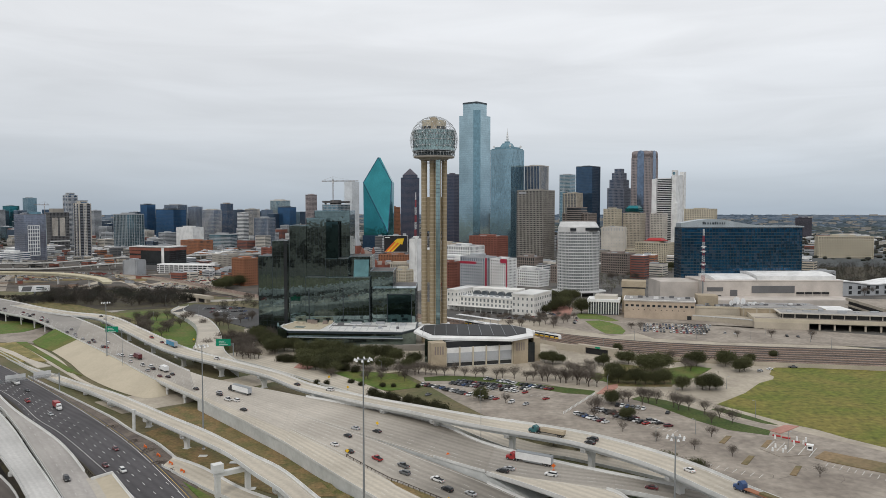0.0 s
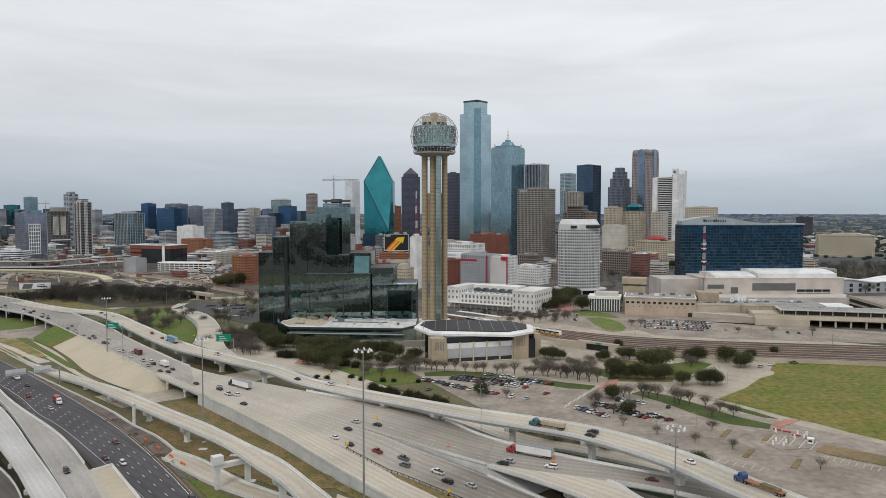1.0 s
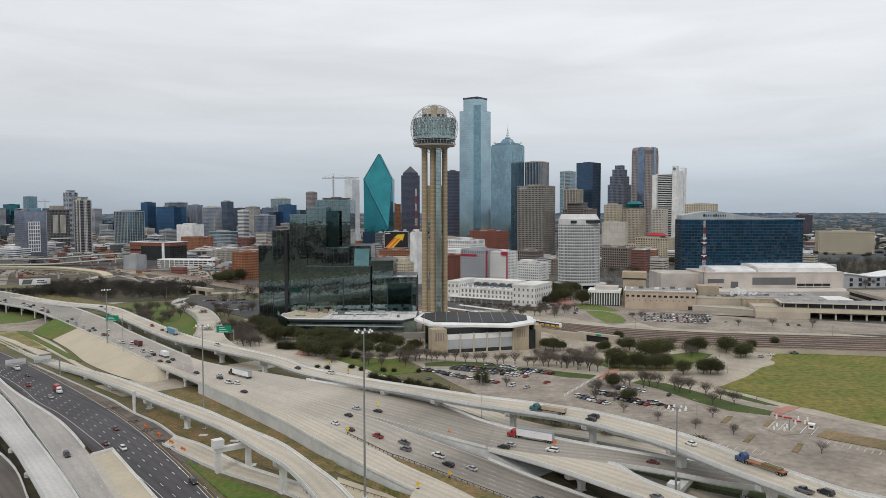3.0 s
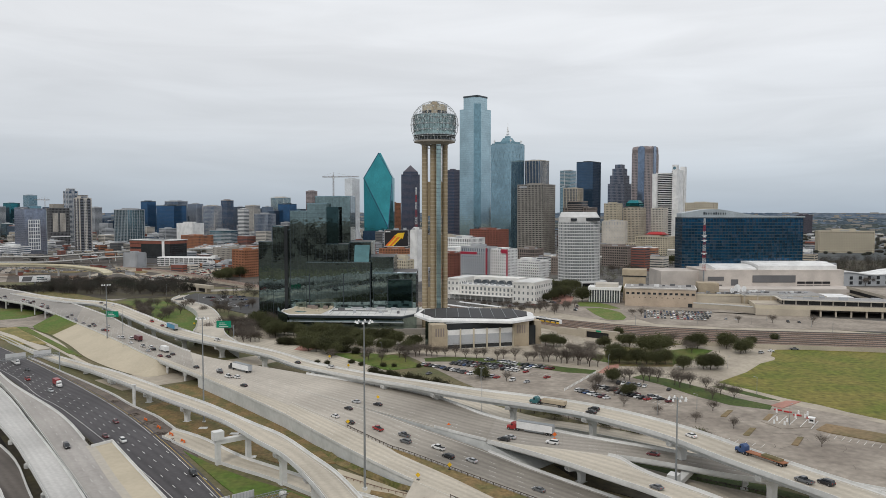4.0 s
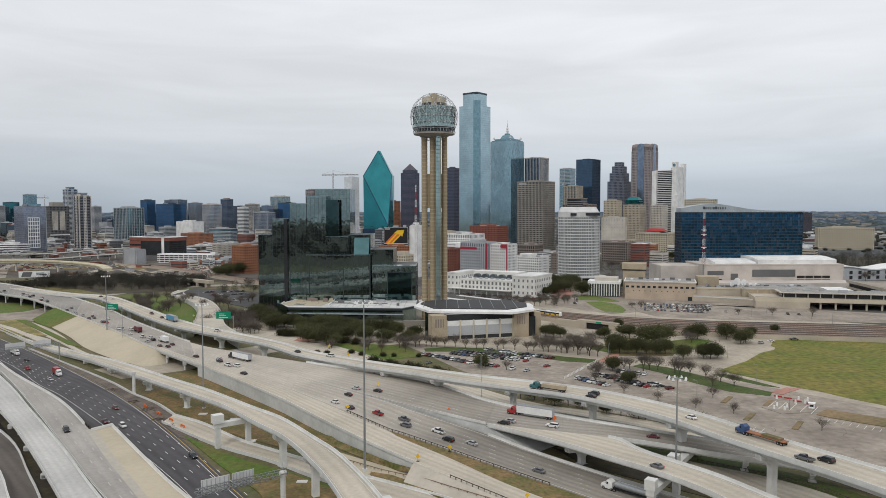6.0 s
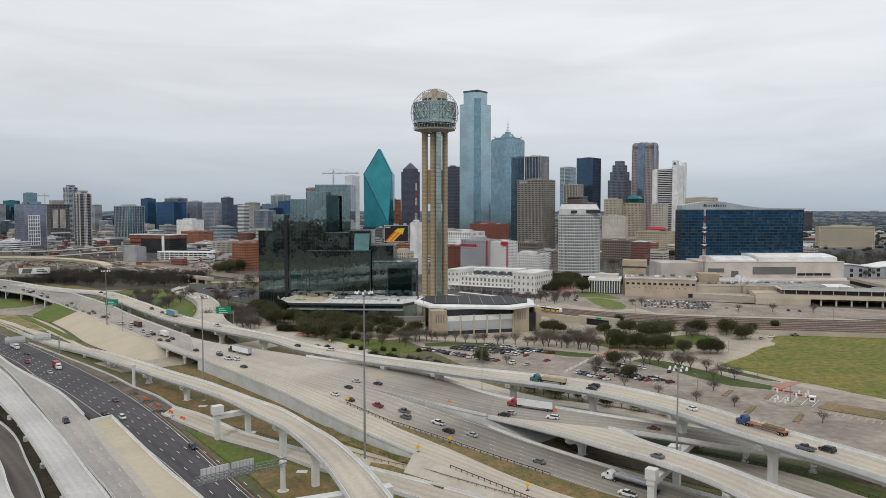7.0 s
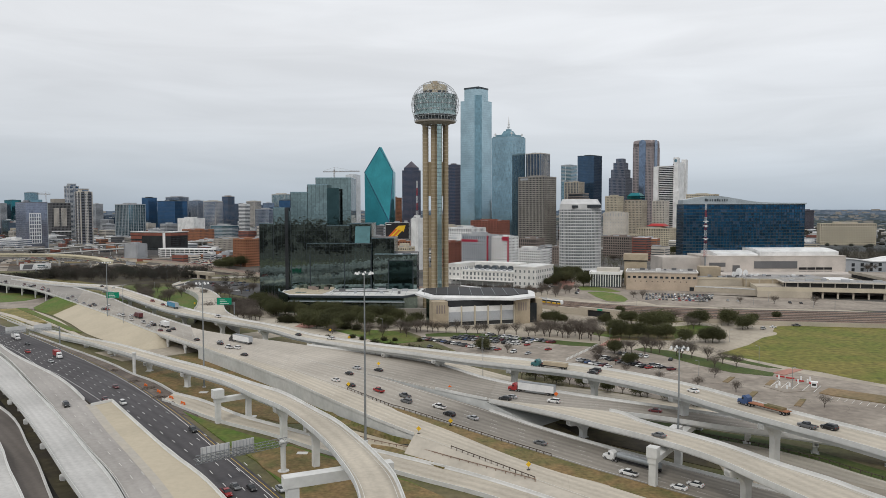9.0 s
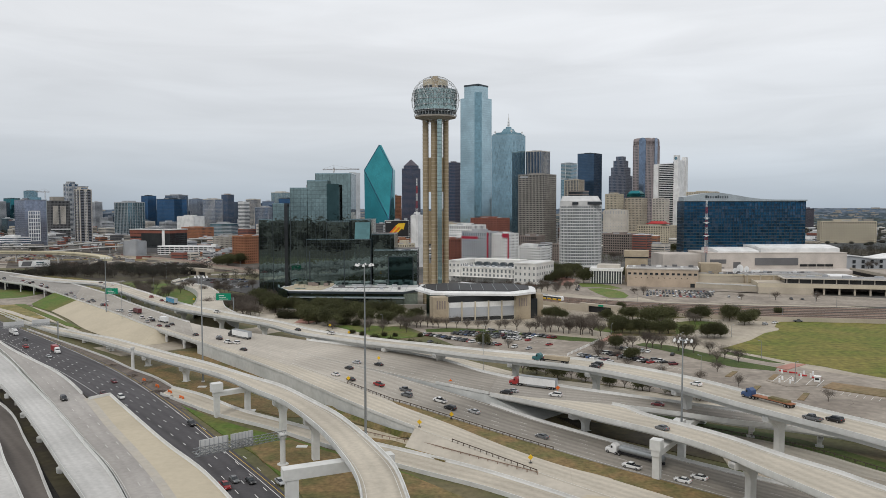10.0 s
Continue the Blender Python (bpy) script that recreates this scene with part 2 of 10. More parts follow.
M = dict(
    ground=mat("winter_ground", (0.145, 0.122, 0.066), var=0.3, big=0.03, fine=0.5, second=(0.095, 0.1, 0.042)),
    grass=mat("mown_grass", (0.122, 0.14, 0.021), var=0.5, big=0.035, fine=0.3, second=(0.178, 0.155, 0.036), bump=0.3),
    verge=mat("green_verge", (0.082, 0.138, 0.02), var=0.3, big=0.06, fine=0.5, second=(0.125, 0.13, 0.034), bump=0.3),
    dirt=mat("bare_soil", (0.24, 0.17, 0.095), var=0.25, big=0.06, fine=0.5, second=(0.15, 0.125, 0.06)),
    paving=mat("old_concrete_paving", (0.43, 0.38, 0.305), var=0.18, big=0.05, fine=0.4, second=(0.33, 0.29, 0.235)),
    lot=mat("parking_asphalt", (0.325, 0.285, 0.24), var=0.25, big=0.045, fine=0.3, second=(0.232, 0.2, 0.168)),
    city=mat("street_asphalt", (0.075, 0.072, 0.07), var=0.35, big=0.02, fine=0.12, second=(0.13, 0.122, 0.11)),
    redbrick_pave=mat("red_brick_paving", (0.43, 0.225, 0.18), var=0.12, fine=0.6),
    concrete=mat("bridge_concrete", (0.65, 0.65, 0.63), var=0.08, big=0.08, fine=0.6, second=(0.57, 0.57, 0.55)),
    fascia=mat("weathered_fascia", (0.56, 0.57, 0.555), var=0.08, big=0.1, fine=0.6, second=(0.48, 0.49, 0.475)),
    sand=mat("buff_slope_paving", (0.49, 0.43, 0.325), var=0.06, big=0.05, fine=0.7, second=(0.445, 0.39, 0.295)),
    deck_new=lane_mat("new_highway_concrete", (0.548, 0.494, 0.408), wear=0.86),
    deck_lower=lane_mat("ageing_lower_lanes", (0.51, 0.465, 0.403), wear=0.9, older=0.42, over=105.0),
    deck_conn=lane_mat("ageing_connector_lanes", (0.51, 0.465, 0.403), wear=0.9, older=0.33, over=80.0),
    deck_old=lane_mat("old_connector_lanes", (0.36, 0.33, 0.29), wear=0.85),
    deck_grey=lane_mat("grey_freeway_concrete", (0.51, 0.465, 0.403), wear=0.92),
    deck_far=lane_mat("dull_grey_viaduct_lanes", (0.325, 0.305, 0.28), wear=0.9),
    deck_worn=lane_mat("worn_grey_highway", (0.395, 0.362, 0.32), wear=0.9),
    deck_flat=mat("pale_street_concrete", (0.5, 0.455, 0.385), var=0.1, big=0.05, fine=0.5),
    scrub_grass=mat("patchy_brown_green_grass", (0.10, 0.105, 0.03), var=0.4, big=0.2, fine=0.9, second=(0.2, 0.15, 0.07)),
    park_grass=mat("bright_park_grass", (0.105, 0.16, 0.03), var=0.35, big=0.08, fine=0.5, second=(0.145, 0.165, 0.045)),
    deep_grass=mat("deep_green_ground_cover", (0.052, 0.085, 0.018), var=0.35, big=0.1, fine=0.8, second=(0.075, 0.095, 0.024)),
    straw=mat("straw_winter_grass", (0.27, 0.215, 0.085), var=0.35, big=0.08, fine=0.5, second=(0.16, 0.15, 0.05)),
    deck_light=lane_mat("pale_bridge_deck", (0.55, 0.54, 0.52), wear=0.94),
    brown_road=lane_mat("brown_worn_road", (0.17, 0.15, 0.135), wear=0.85),
    buff_deck=mat("buff_viaduct_concrete", (0.58, 0.53, 0.39), var=0.1, big=0.06, fine=0.5),
    # near-black soil: the shade under the decks is put into its colour
    shaded_soil=mat("soil_darkened_as_shade", (0.022, 0.02, 0.018), var=0.35, big=0.1, fine=0.6),
    near_grey=lane_mat("purplish_grey_deck", (0.41, 0.385, 0.36), wear=0.93),
    # leaf litter in the woods; below decks this colour paints shade
    litter=mat("leaf_litter_and_deck_shade", (0.05, 0.042, 0.032), var=0.3, big=0.05, fine=0.4, second=(0.075, 0.065, 0.035)),
    asphalt=lane_mat("dark_highway_asphalt", (0.10, 0.095, 0.10), wear=0.8),
    paint=mat("white_road_paint", (0.75, 0.75, 0.73), var=0.1),
    worn_paint=mat("worn_lane_paint", (0.62, 0.61, 0.57), var=0.2),
    dry_grass=mat("dry_tufted_grass", (0.215, 0.145, 0.065), var=0.4, big=0.12, fine=0.8, second=(0.125, 0.115, 0.042)),
    yellow_paint=mat("yellow_road_paint", (0.6, 0.42, 0.08), var=0.1),
    yard=mat("brown_yard_ballast", (0.105, 0.09, 0.076), var=0.4, big=0.03, fine=0.3, second=(0.065, 0.058, 0.05)),
    rail=mat("rail_ballast", (0.098, 0.078, 0.065), var=0.3, big=0.06, fine=0.8, second=(0.062, 0.052, 0.045)),
    track_bed=mat("rusty_track_bed", (0.205, 0.13, 0.092), var=0.35, big=0.05, fine=0.6, second=(0.1, 0.07, 0.052)),
    rail_top=mat("worn_rail_heads", (0.45, 0.34, 0.28), rough=0.45, metal=0.4, var=0.1),
    steel=mat("galvanised_steel", (0.33, 0.35, 0.36), rough=0.45, metal=0.6, var=0.08),
    rust=mat("rusty_rail_steel", (0.30, 0.215, 0.165), rough=0.7, metal=0.4),
    black=mat("black_trim_and_shade", (0.02, 0.02, 0.022), rough=0.6),
    green_sign=mat("green_sign_face", (0.0, 0.25, 0.14), rough=0.5, var=0.05),
    white=mat("white_paint", (0.81, 0.81, 0.8), rough=0.6, var=0.06, big=0.1),
    off_white=mat("off_white_panels", (0.62, 0.62, 0.615), rough=0.6, var=0.06, big=0.1),
    stucco=mat("warm_white_stucco", (0.78, 0.765, 0.73), rough=0.7, var=0.07, big=0.08),
    blush=mat("blush_tan_stone", (0.5, 0.405, 0.315), var=0.08, big=0.1),
    hall_stone=mat("pinkish_pale_stone", (0.56, 0.51, 0.465), var=0.07, big=0.06),
    old_conc=mat("old_grey_bridge_concrete", (0.34, 0.33, 0.31), var=0.14, big=0.08, fine=0.6),
    white_roof=mat("white_membrane_roof", (0.70, 0.70, 0.68), rough=0.7, var=0.08, big=0.08, second=(0.55, 0.55, 0.54)),
    hall_roof=mat("black_metal_roof", (0.035, 0.034, 0.036), rough=0.6, var=0.15, big=0.08),
    grey_roof=mat("grey_gravel_roof", (0.33, 0.32, 0.31), var=0.15, big=0.08),
    dark_roof=mat("dark_gravel_roof", (0.14, 0.135, 0.135), var=0.2, big=0.07),
    tan=mat("tan_stone_cladding", (0.42, 0.35, 0.255), var=0.07, big=0.12, fine=0.8),
    beige=mat("beige_stone", (0.48, 0.425, 0.345), var=0.08, big=0.06),
    cream=mat("cream_stucco", (0.55, 0.49, 0.38), var=0.07, big=0.06),
    limestone=mat("pale_limestone", (0.58, 0.54, 0.48), var=0.07, big=0.06),
    brick=mat("red_brick", (0.24, 0.09, 0.065), var=0.15, big=0.08, fine=0.8),
    orange_brick=mat("orange_brick", (0.33, 0.145, 0.08), var=0.12, big=0.08, fine=0.8),
    brown_stone=mat("brown_grey_stone", (0.26, 0.215, 0.19), var=0.1, big=0.06),
    taupe=mat("taupe_precast", (0.315, 0.292, 0.26), var=0.08, big=0.06),
    pinkgran=mat("pinkish_granite", (0.37, 0.32, 0.32), var=0.07, big=0.05),
    grey_conc=mat("grey_precast", (0.405, 0.42, 0.44), var=0.08, big=0.06),
    slate=mat("slate_blue_granite", (0.2, 0.208, 0.245), rough=0.45, var=0.08),
    purple=mat("plum_grey_granite", (0.09, 0.082, 0.105), rough=0.4, var=0.08),
    g_mirror=glass("smoked_mirror_glass", (0.24, 0.312, 0.305), metal=0.97, rough=0.03, wave=0.02, pane=(1.55, 1.55, 1.6), mottle=0.16, tilt=0.004),
    g_shaft=glass("dark_teal_mirror_glass", (0.05, 0.09, 0.092), metal=0.95, rough=0.05, mottle=0.1),
    g_band=glass("pale_blue_spandrel", (0.345, 0.47, 0.52), metal=0.92, rough=0.11, mottle=0.03, var=0.04),
    dark_lot=mat("dark_parking_asphalt", (0.075, 0.074, 0.074), var=0.2, big=0.05, fine=0.5),
    mixed_deck=mat("stained_buff_deck", (0.445, 0.405, 0.34), var=0.1, big=0.15, fine=0.6, second=(0.42, 0.39, 0.345)),
    g_slope=glass("teal_skylight_glass", (0.1, 0.2, 0.21), metal=0.9, rough=0.08, mottle=0.06),
    g_teal=glass("green_teal_glass", (0.045, 0.255, 0.285), metal=0.92, rough=0.05, mottle=0.04, var=0.03),
    g_blue=glass("pale_blue_glass", (0.38, 0.51, 0.56), metal=0.92, rough=0.1, mottle=0.04, var=0.05),
    g_mid=glass("blue_grey_spandrel", (0.30, 0.41, 0.45), metal=0.9, rough=0.14, mottle=0.04, var=0.05),
    g_blue2=glass("steel_blue_glass", (0.189, 0.319, 0.378), metal=0.75, rough=0.1),
    g_steel=glass("pale_steel_blue_glass", (0.283, 0.425, 0.496), metal=0.8, rough=0.1, mottle=0.08),
    g_navy=glass("navy_glass", (0.059, 0.112, 0.189), metal=0.6, rough=0.1),
    g_hotel=glass("deep_blue_hotel_glass", (0.01, 0.075, 0.155), metal=0.6, rough=0.12, pane=(3.4, 60, 3.5), mottle=0.42, tilt=0.01),
    g_dark=glass("dark_window_glass", (0.05, 0.055, 0.06), metal=0.4, rough=0.12),
    g_grey=glass("grey_window_glass", (0.13, 0.15, 0.17), metal=0.5, rough=0.12),
    g_slate=glass("slate_blue_window_glass", (0.189, 0.25, 0.348), metal=0.65, rough=0.1, mottle=0.3),
    g_lilac=glass("lilac_grey_glass", (0.319, 0.354, 0.448), metal=0.7, rough=0.1, mottle=0.25),
    g_royal=glass("royal_blue_glass", (0.053, 0.142, 0.283), metal=0.65, rough=0.1, mottle=0.15),
    g_soft=glass("pale_old_window_glass", (0.27, 0.29, 0.30), metal=0.3, rough=0.2),
    g_pale=glass("silver_pale_glass", (0.76, 0.79, 0.81), metal=0.15, rough=0.25, mottle=0.05),
    g_tower=glass("aqua_tower_glass", (0.36, 0.49, 0.49), metal=0.7, rough=0.1),
    mullion=mat("dark_metal_mullion", (0.06, 0.075, 0.085), rough=0.4, metal=0.5),
    mullion_l=mat("pale_metal_mullion", (0.42, 0.47, 0.5), rough=0.4, metal=0.4),
    bark=mat("grey_brown_bark", (0.10, 0.08, 0.065), var=0.25, fine=3.0),
    leaf=mat("live_oak_leaf", (0.096, 0.1, 0.045), rough=0.7, var=0.35, big=0.3, fine=1.5, tint=0.25),
    twig=mat("bare_winter_twigs", (0.145, 0.123, 0.104), rough=0.9, var=0.25, big=0.3, fine=1.5, tint=0.2),
    shrub=mat("dark_shrub_leaf", (0.055, 0.055, 0.027), rough=0.8, var=0.35, big=0.2, fine=1.2),
    # grey-blue of distant haze is mixed into this ground colour
    far_field=mat("hazed_far_woods_and_fields", (0.082, 0.088, 0.088), var=0.3, big=0.006, fine=0.05, second=(0.05, 0.06, 0.064)),
    far_leaf=mat("grey_green_far_wood", (0.05, 0.054, 0.042), var=0.35, big=0.02, fine=0.2, second=(0.066, 0.06, 0.053)),
    floodplain=mat("brown_floodplain", (0.075, 0.062, 0.045), var=0.35, big=0.004, fine=0.04, second=(0.045, 0.043, 0.03)),
    rubble=mat("brown_site_rubble", (0.105, 0.085, 0.075), var=0.35, big=0.1, fine=0.9, second=(0.17, 0.14, 0.115)),
    dark_panel=mat("dark_grey_wall_panel", (0.15, 0.15, 0.155), var=0.1),
    wood_twig=mat("dense_winter_wood", (0.062, 0.053, 0.045), var=0.3, big=0.03, fine=0.3, second=(0.045, 0.043, 0.034)),
    tyre=mat("black_rubber", (0.015, 0.015, 0.016), rough=0.8),
    rim=mat("alloy_rim", (0.4, 0.4, 0.41), rough=0.35, metal=0.8),
    carglass=mat("tinted_car_glass", (0.02, 0.025, 0.03), rough=0.08, spec=0.6),
    orange=mat("orange_cone_plastic", (0.75, 0.16, 0.03), rough=0.6),
    sign_yellow=mat("yellow_warning_sign", (0.8, 0.5, 0.03), rough=0.5),
    red=mat("red_paint", (0.42, 0.035, 0.035), rough=0.5),
    crimson=mat("crimson_panel", (0.40, 0.03, 0.06), rough=0.6),
    gold=mat("ribbed_gold_concrete", (0.34, 0.275, 0.18), var=0.10, big=0.1, fine=0.7),
)


def let_light_through(m, share=0.4):
    """Thin leaves and twigs pass some light to their far side."""
    n, l = m.node_tree.nodes, m.node_tree.links
    b, out_ = n["Principled BSDF"], n["Material Output"]
    tl, mx = n.new("ShaderNodeBsdfTranslucent"), n.new("ShaderNodeMixShader")
    l.new(b.inputs["Base Color"].links[0].from_socket, tl.inputs["Color"])
    mx.inputs[0].default_value = share
    l.new(b.outputs[0], mx.inputs[1])
    l.new(tl.outputs[0], mx.inputs[2])
    l.new(mx.outputs[0], out_.inputs["Surface"])


for key in ("leaf", "twig", "shrub", "far_leaf", "wood_twig"):
    let_light_through(M[key])


# ---- mesh helpers ----
class Geo:
    """Collects vertices and faces of one mesh."""

    def __init__(self):
        self.v, self.f, self.uv = [], [], None

    def box(self, x0, y0, z0, x1, y1, z1, m=None):
        n = len(self.v)
        p = [(x0, y0, z0), (x1, y0, z0), (x1, y1, z0), (x0, y1, z0), (x0, y0, z1), (x1, y0, z1), (x1, y1, z1), (x0, y1, z1)]
        self.v += [tuple(m @ Vector(q)) for q in p] if m else p
        self.f += [tuple(n + i for i in q) for q in ((0, 3, 2, 1), (4, 5, 6, 7), (0, 1, 5, 4), (1, 2, 6, 5), (2, 3, 7, 6), (3, 0, 4, 7))]
        return self

    def prism(self, poly, z0, z1, top=None):
        """Upright prism on a plan polygon; top gives another polygon for the upper face."""
        n, k = len(self.v), len(poly)
        self.v += [(x, y, z0) for x, y in poly] + [(x, y, z1) for x, y in (top or poly)]
        self.f += [tuple(n + i for i in reversed(range(k))), tuple(n + k + i for i in range(k))]
        self.f += [(n + i, n + (i + 1) % k, n + k + (i + 1) % k, n + k + i) for i in range(k)]
        return self

    def cyl(self, x, y, z0, z1, r0, r1=None, n=12):
        r1 = r0 if r1 is None else r1
        a = [2 * math.pi * i / n for i in range(n)]
        return self.prism([(x + r0 * math.cos(t), y + r0 * math.sin(t)) for t in a], z0, z1, [(x + r1 * math.cos(t), y + r1 * math.sin(t)) for t in a])

    def rod(self, a, b, r, n=5, r2=None):
        a, b = Vector(a), Vector(b)
        d = (b - a).normalized()
        u = d.orthogonal().normalized()
        w = d.cross(u)
        k = len(self.v)
        for p, q in ((a, r), (b, r if r2 is None else r2)):
            self.v += [tuple(p + q * (math.cos(2 * math.pi * i / n) * u + math.sin(2 * math.pi * i / n) * w)) for i in range(n)]
        self.f += [(k + i, k + (i + 1) % n, k + n + (i + 1) % n, k + n + i) for i in range(n)]
        self.f += [tuple(k + i for i in reversed(range(n))), tuple(k + n + i for i in range(n))]
        return self

    def loft(self, rings, closed=True, caps=True):
        """Skin through rings of equal length."""
        n, k = len(self.v), len(rings[0])
        for r in rings:
            self.v += [tuple(p) for p in r]
        for j in range(len(rings) - 1):
            for i in range(k if closed else k - 1):
                a, b = n + j * k + i, n + j * k + (i + 1) % k
                self.f.append((a, b, b + k, a + k))
        if caps and closed:
            self.f += [tuple(n + i for i in reversed(range(k))), tuple(n + (len(rings) - 1) * k + i for i in range(k))]
        return self

    def data(self, name, material):
        me = bpy.data.meshes.new(name)
        me.from_pydata(self.v, [], self.f)
        me.materials.append(material)
        if self.uv:
            lay = me.uv_layers.new(name="lane")
            idx = np.empty(len(me.loops), dtype=np.int32)
            me.loops.foreach_get("vertex_index", idx)
            lay.data.foreach_set("uv", np.array(self.uv, dtype=np.float32)[idx].ravel())
        me.update()
        return me


def part(name, geo, material, parent, label="", kind="", at=None):
    """Links a mesh as one object under a thing or a part."""
    me = geo.data(name, material) if isinstance(geo, Geo) else geo
    ob = new(name, me)
    ob.parent = parent
    if at:
        ob.location = at
    return tagged(ob, label, kind=kind)


def thing(name, label, category, x=0, y=0, z=0, rz=0, group="", kind=""):
    ob = new(name)
    ob.matrix_basis = pose(x, y, z, 0, 0, rz)
    return tagged(ob, label, category, group, kind)


laid = [0]


def sheet(name, label, poly, z, material):
    """A thin paved or planted sheet that lies on the ground."""
    laid[0] += 1
    z += laid[0] * 0.005
    g = Geo().prism(poly, -0.3, z)
    ob = part(name, g, material, None, label, "structure")
    return ob


def rect(w, d, cx=0, cy=0):
    return [(cx - w / 2, cy - d / 2), (cx + w / 2, cy - d / 2), (cx + w / 2, cy + d / 2), (cx - w / 2, cy + d / 2)]

# ---- ground ----
def ground_sheet():
    g = Geo()
    xs = [-4400, -2500, -1200, -600, -300, -150, 0, 150, 300, 600, 1200, 2500, 4400]
    ys = [-4400, -2000, -800, -200, 0, 150, 300, 450, 600, 900, 1500, 2500, 4600]
    for yy in ys:
        for xx in xs:
            g.v.append((xx, yy, 0.0))
    k = len(xs)
    for j in range(len(ys) - 1):
        for i in range(k - 1):
            a = j * k + i
            g.f.append((a, a + 1, a + k + 1, a + k))
    part("ground", g, M["ground"], None, "flat winter ground of brown grass and soil", "structure")


ground_sheet()


def floodplain():
    """The unseen wooded river plain on the interchange's near side, added for mirror reflections."""
    g = Geo().prism([(-4300, -4300), (4300, -4300), (4300, -60), (900, 20), (300, 60), (-300, 60), (-900, 40), (-4300, -60)], -.3, .05)
    part("floodplain", g, M["floodplain"], None, "unseen dark brown winter floodplain added for reflections in glass", "structure")
    fr, g = random.Random(71), Geo()
    for _ in range(900):
        x, y = fr.uniform(-1500, 1300), -140 - 2400 * fr.random() ** 1.6
        h, r = fr.uniform(9, 20), fr.uniform(5, 14)
        g.loft([[(x + r * f * math.cos(1.05 * i + j) * fr.uniform(.7, 1.2), y + r * f * math.sin(1.05 * i + j) * fr.uniform(.7, 1.2), h * q) for i in range(6)] for j, (f, q) in enumerate(((.6, 0), (1, .5), (.4, 1)))])
    tagged(part("floodplain_woods", g, M["wood_twig"], None, "many unseen dark bare trees added for reflections in glass", "stuff"), category="trees")


floodplain()


def catmull(pts, per=6):
    """Smooth curve through control points."""
    p = [np.array(q, float) for q in pts]
    p = [2 * p[0] - p[1]] + p + [2 * p[-1] - p[-2]]
    out = []
    for i in range(1, len(p) - 2):
        for s in range(per):
            t = s / per
            out.append(0.5 * (2 * p[i] + (p[i + 1] - p[i - 1]) * t + (2 * p[i - 1] - 5 * p[i] + 4 * p[i + 1] - p[i + 2]) * t ** 2 + (3 * p[i] - p[i - 1] - 3 * p[i + 1] + p[i + 2]) * t ** 3))
    out.append(p[-2])
    return out


def even(curve, n):
    d = [0.0]
    for a, b in zip(curve, curve[1:]):
        d.append(d[-1] + np.linalg.norm(b - a))
    s = np.linspace(0, d[-1], n)
    c = np.array(curve)
    return np.stack([np.interp(s, d, c[:, i]) for i in range(3)], 1)


def edges(left, right, n):
    """Both edges of a carriageway as n matching stations."""
    return even(catmull(left), n), even(catmull(right), n)


def strip_geo(l, r):
    g = Geo()
    g.uv = []
    run = 0.0
    for i in range(len(l)):
        if i:
            run += float(np.linalg.norm((l[i] + r[i] - l[i - 1] - r[i - 1]) / 2))
        w = float(np.linalg.norm(r[i] - l[i]))
        g.v += [tuple(l[i]), tuple(r[i])]
        g.uv += [(0.0, run), (w, run)]
    for i in range(len(l) - 1):
        a = 2 * i
        g.f.append((a, a + 1, a + 3, a + 2))
    return g


def profile_along(curve, inward, prof):
    """A profile of (inward offset, height) points swept along an edge."""
    g = Geo()
    rings = []
    for i in range(len(curve)):
        w = inward[i] / (np.linalg.norm(inward[i]) + 1e-9)
        rings.append([(curve[i][0] + w[0] * o, curve[i][1] + w[1] * o, curve[i][2] + h) for o, h in prof])
    if np.cross(np.append((curve[1] - curve[0])[:2], 0), np.append(inward[0][:2], 0))[2] > 0:
        rings.reverse()
    g.loft(rings)
    return g


BARRIER = [(0.0, -0.4), (0.55, -0.4), (0.50, 0.12), (0.28, 0.35), (0.2, 0.95), (0.0, 0.95)]


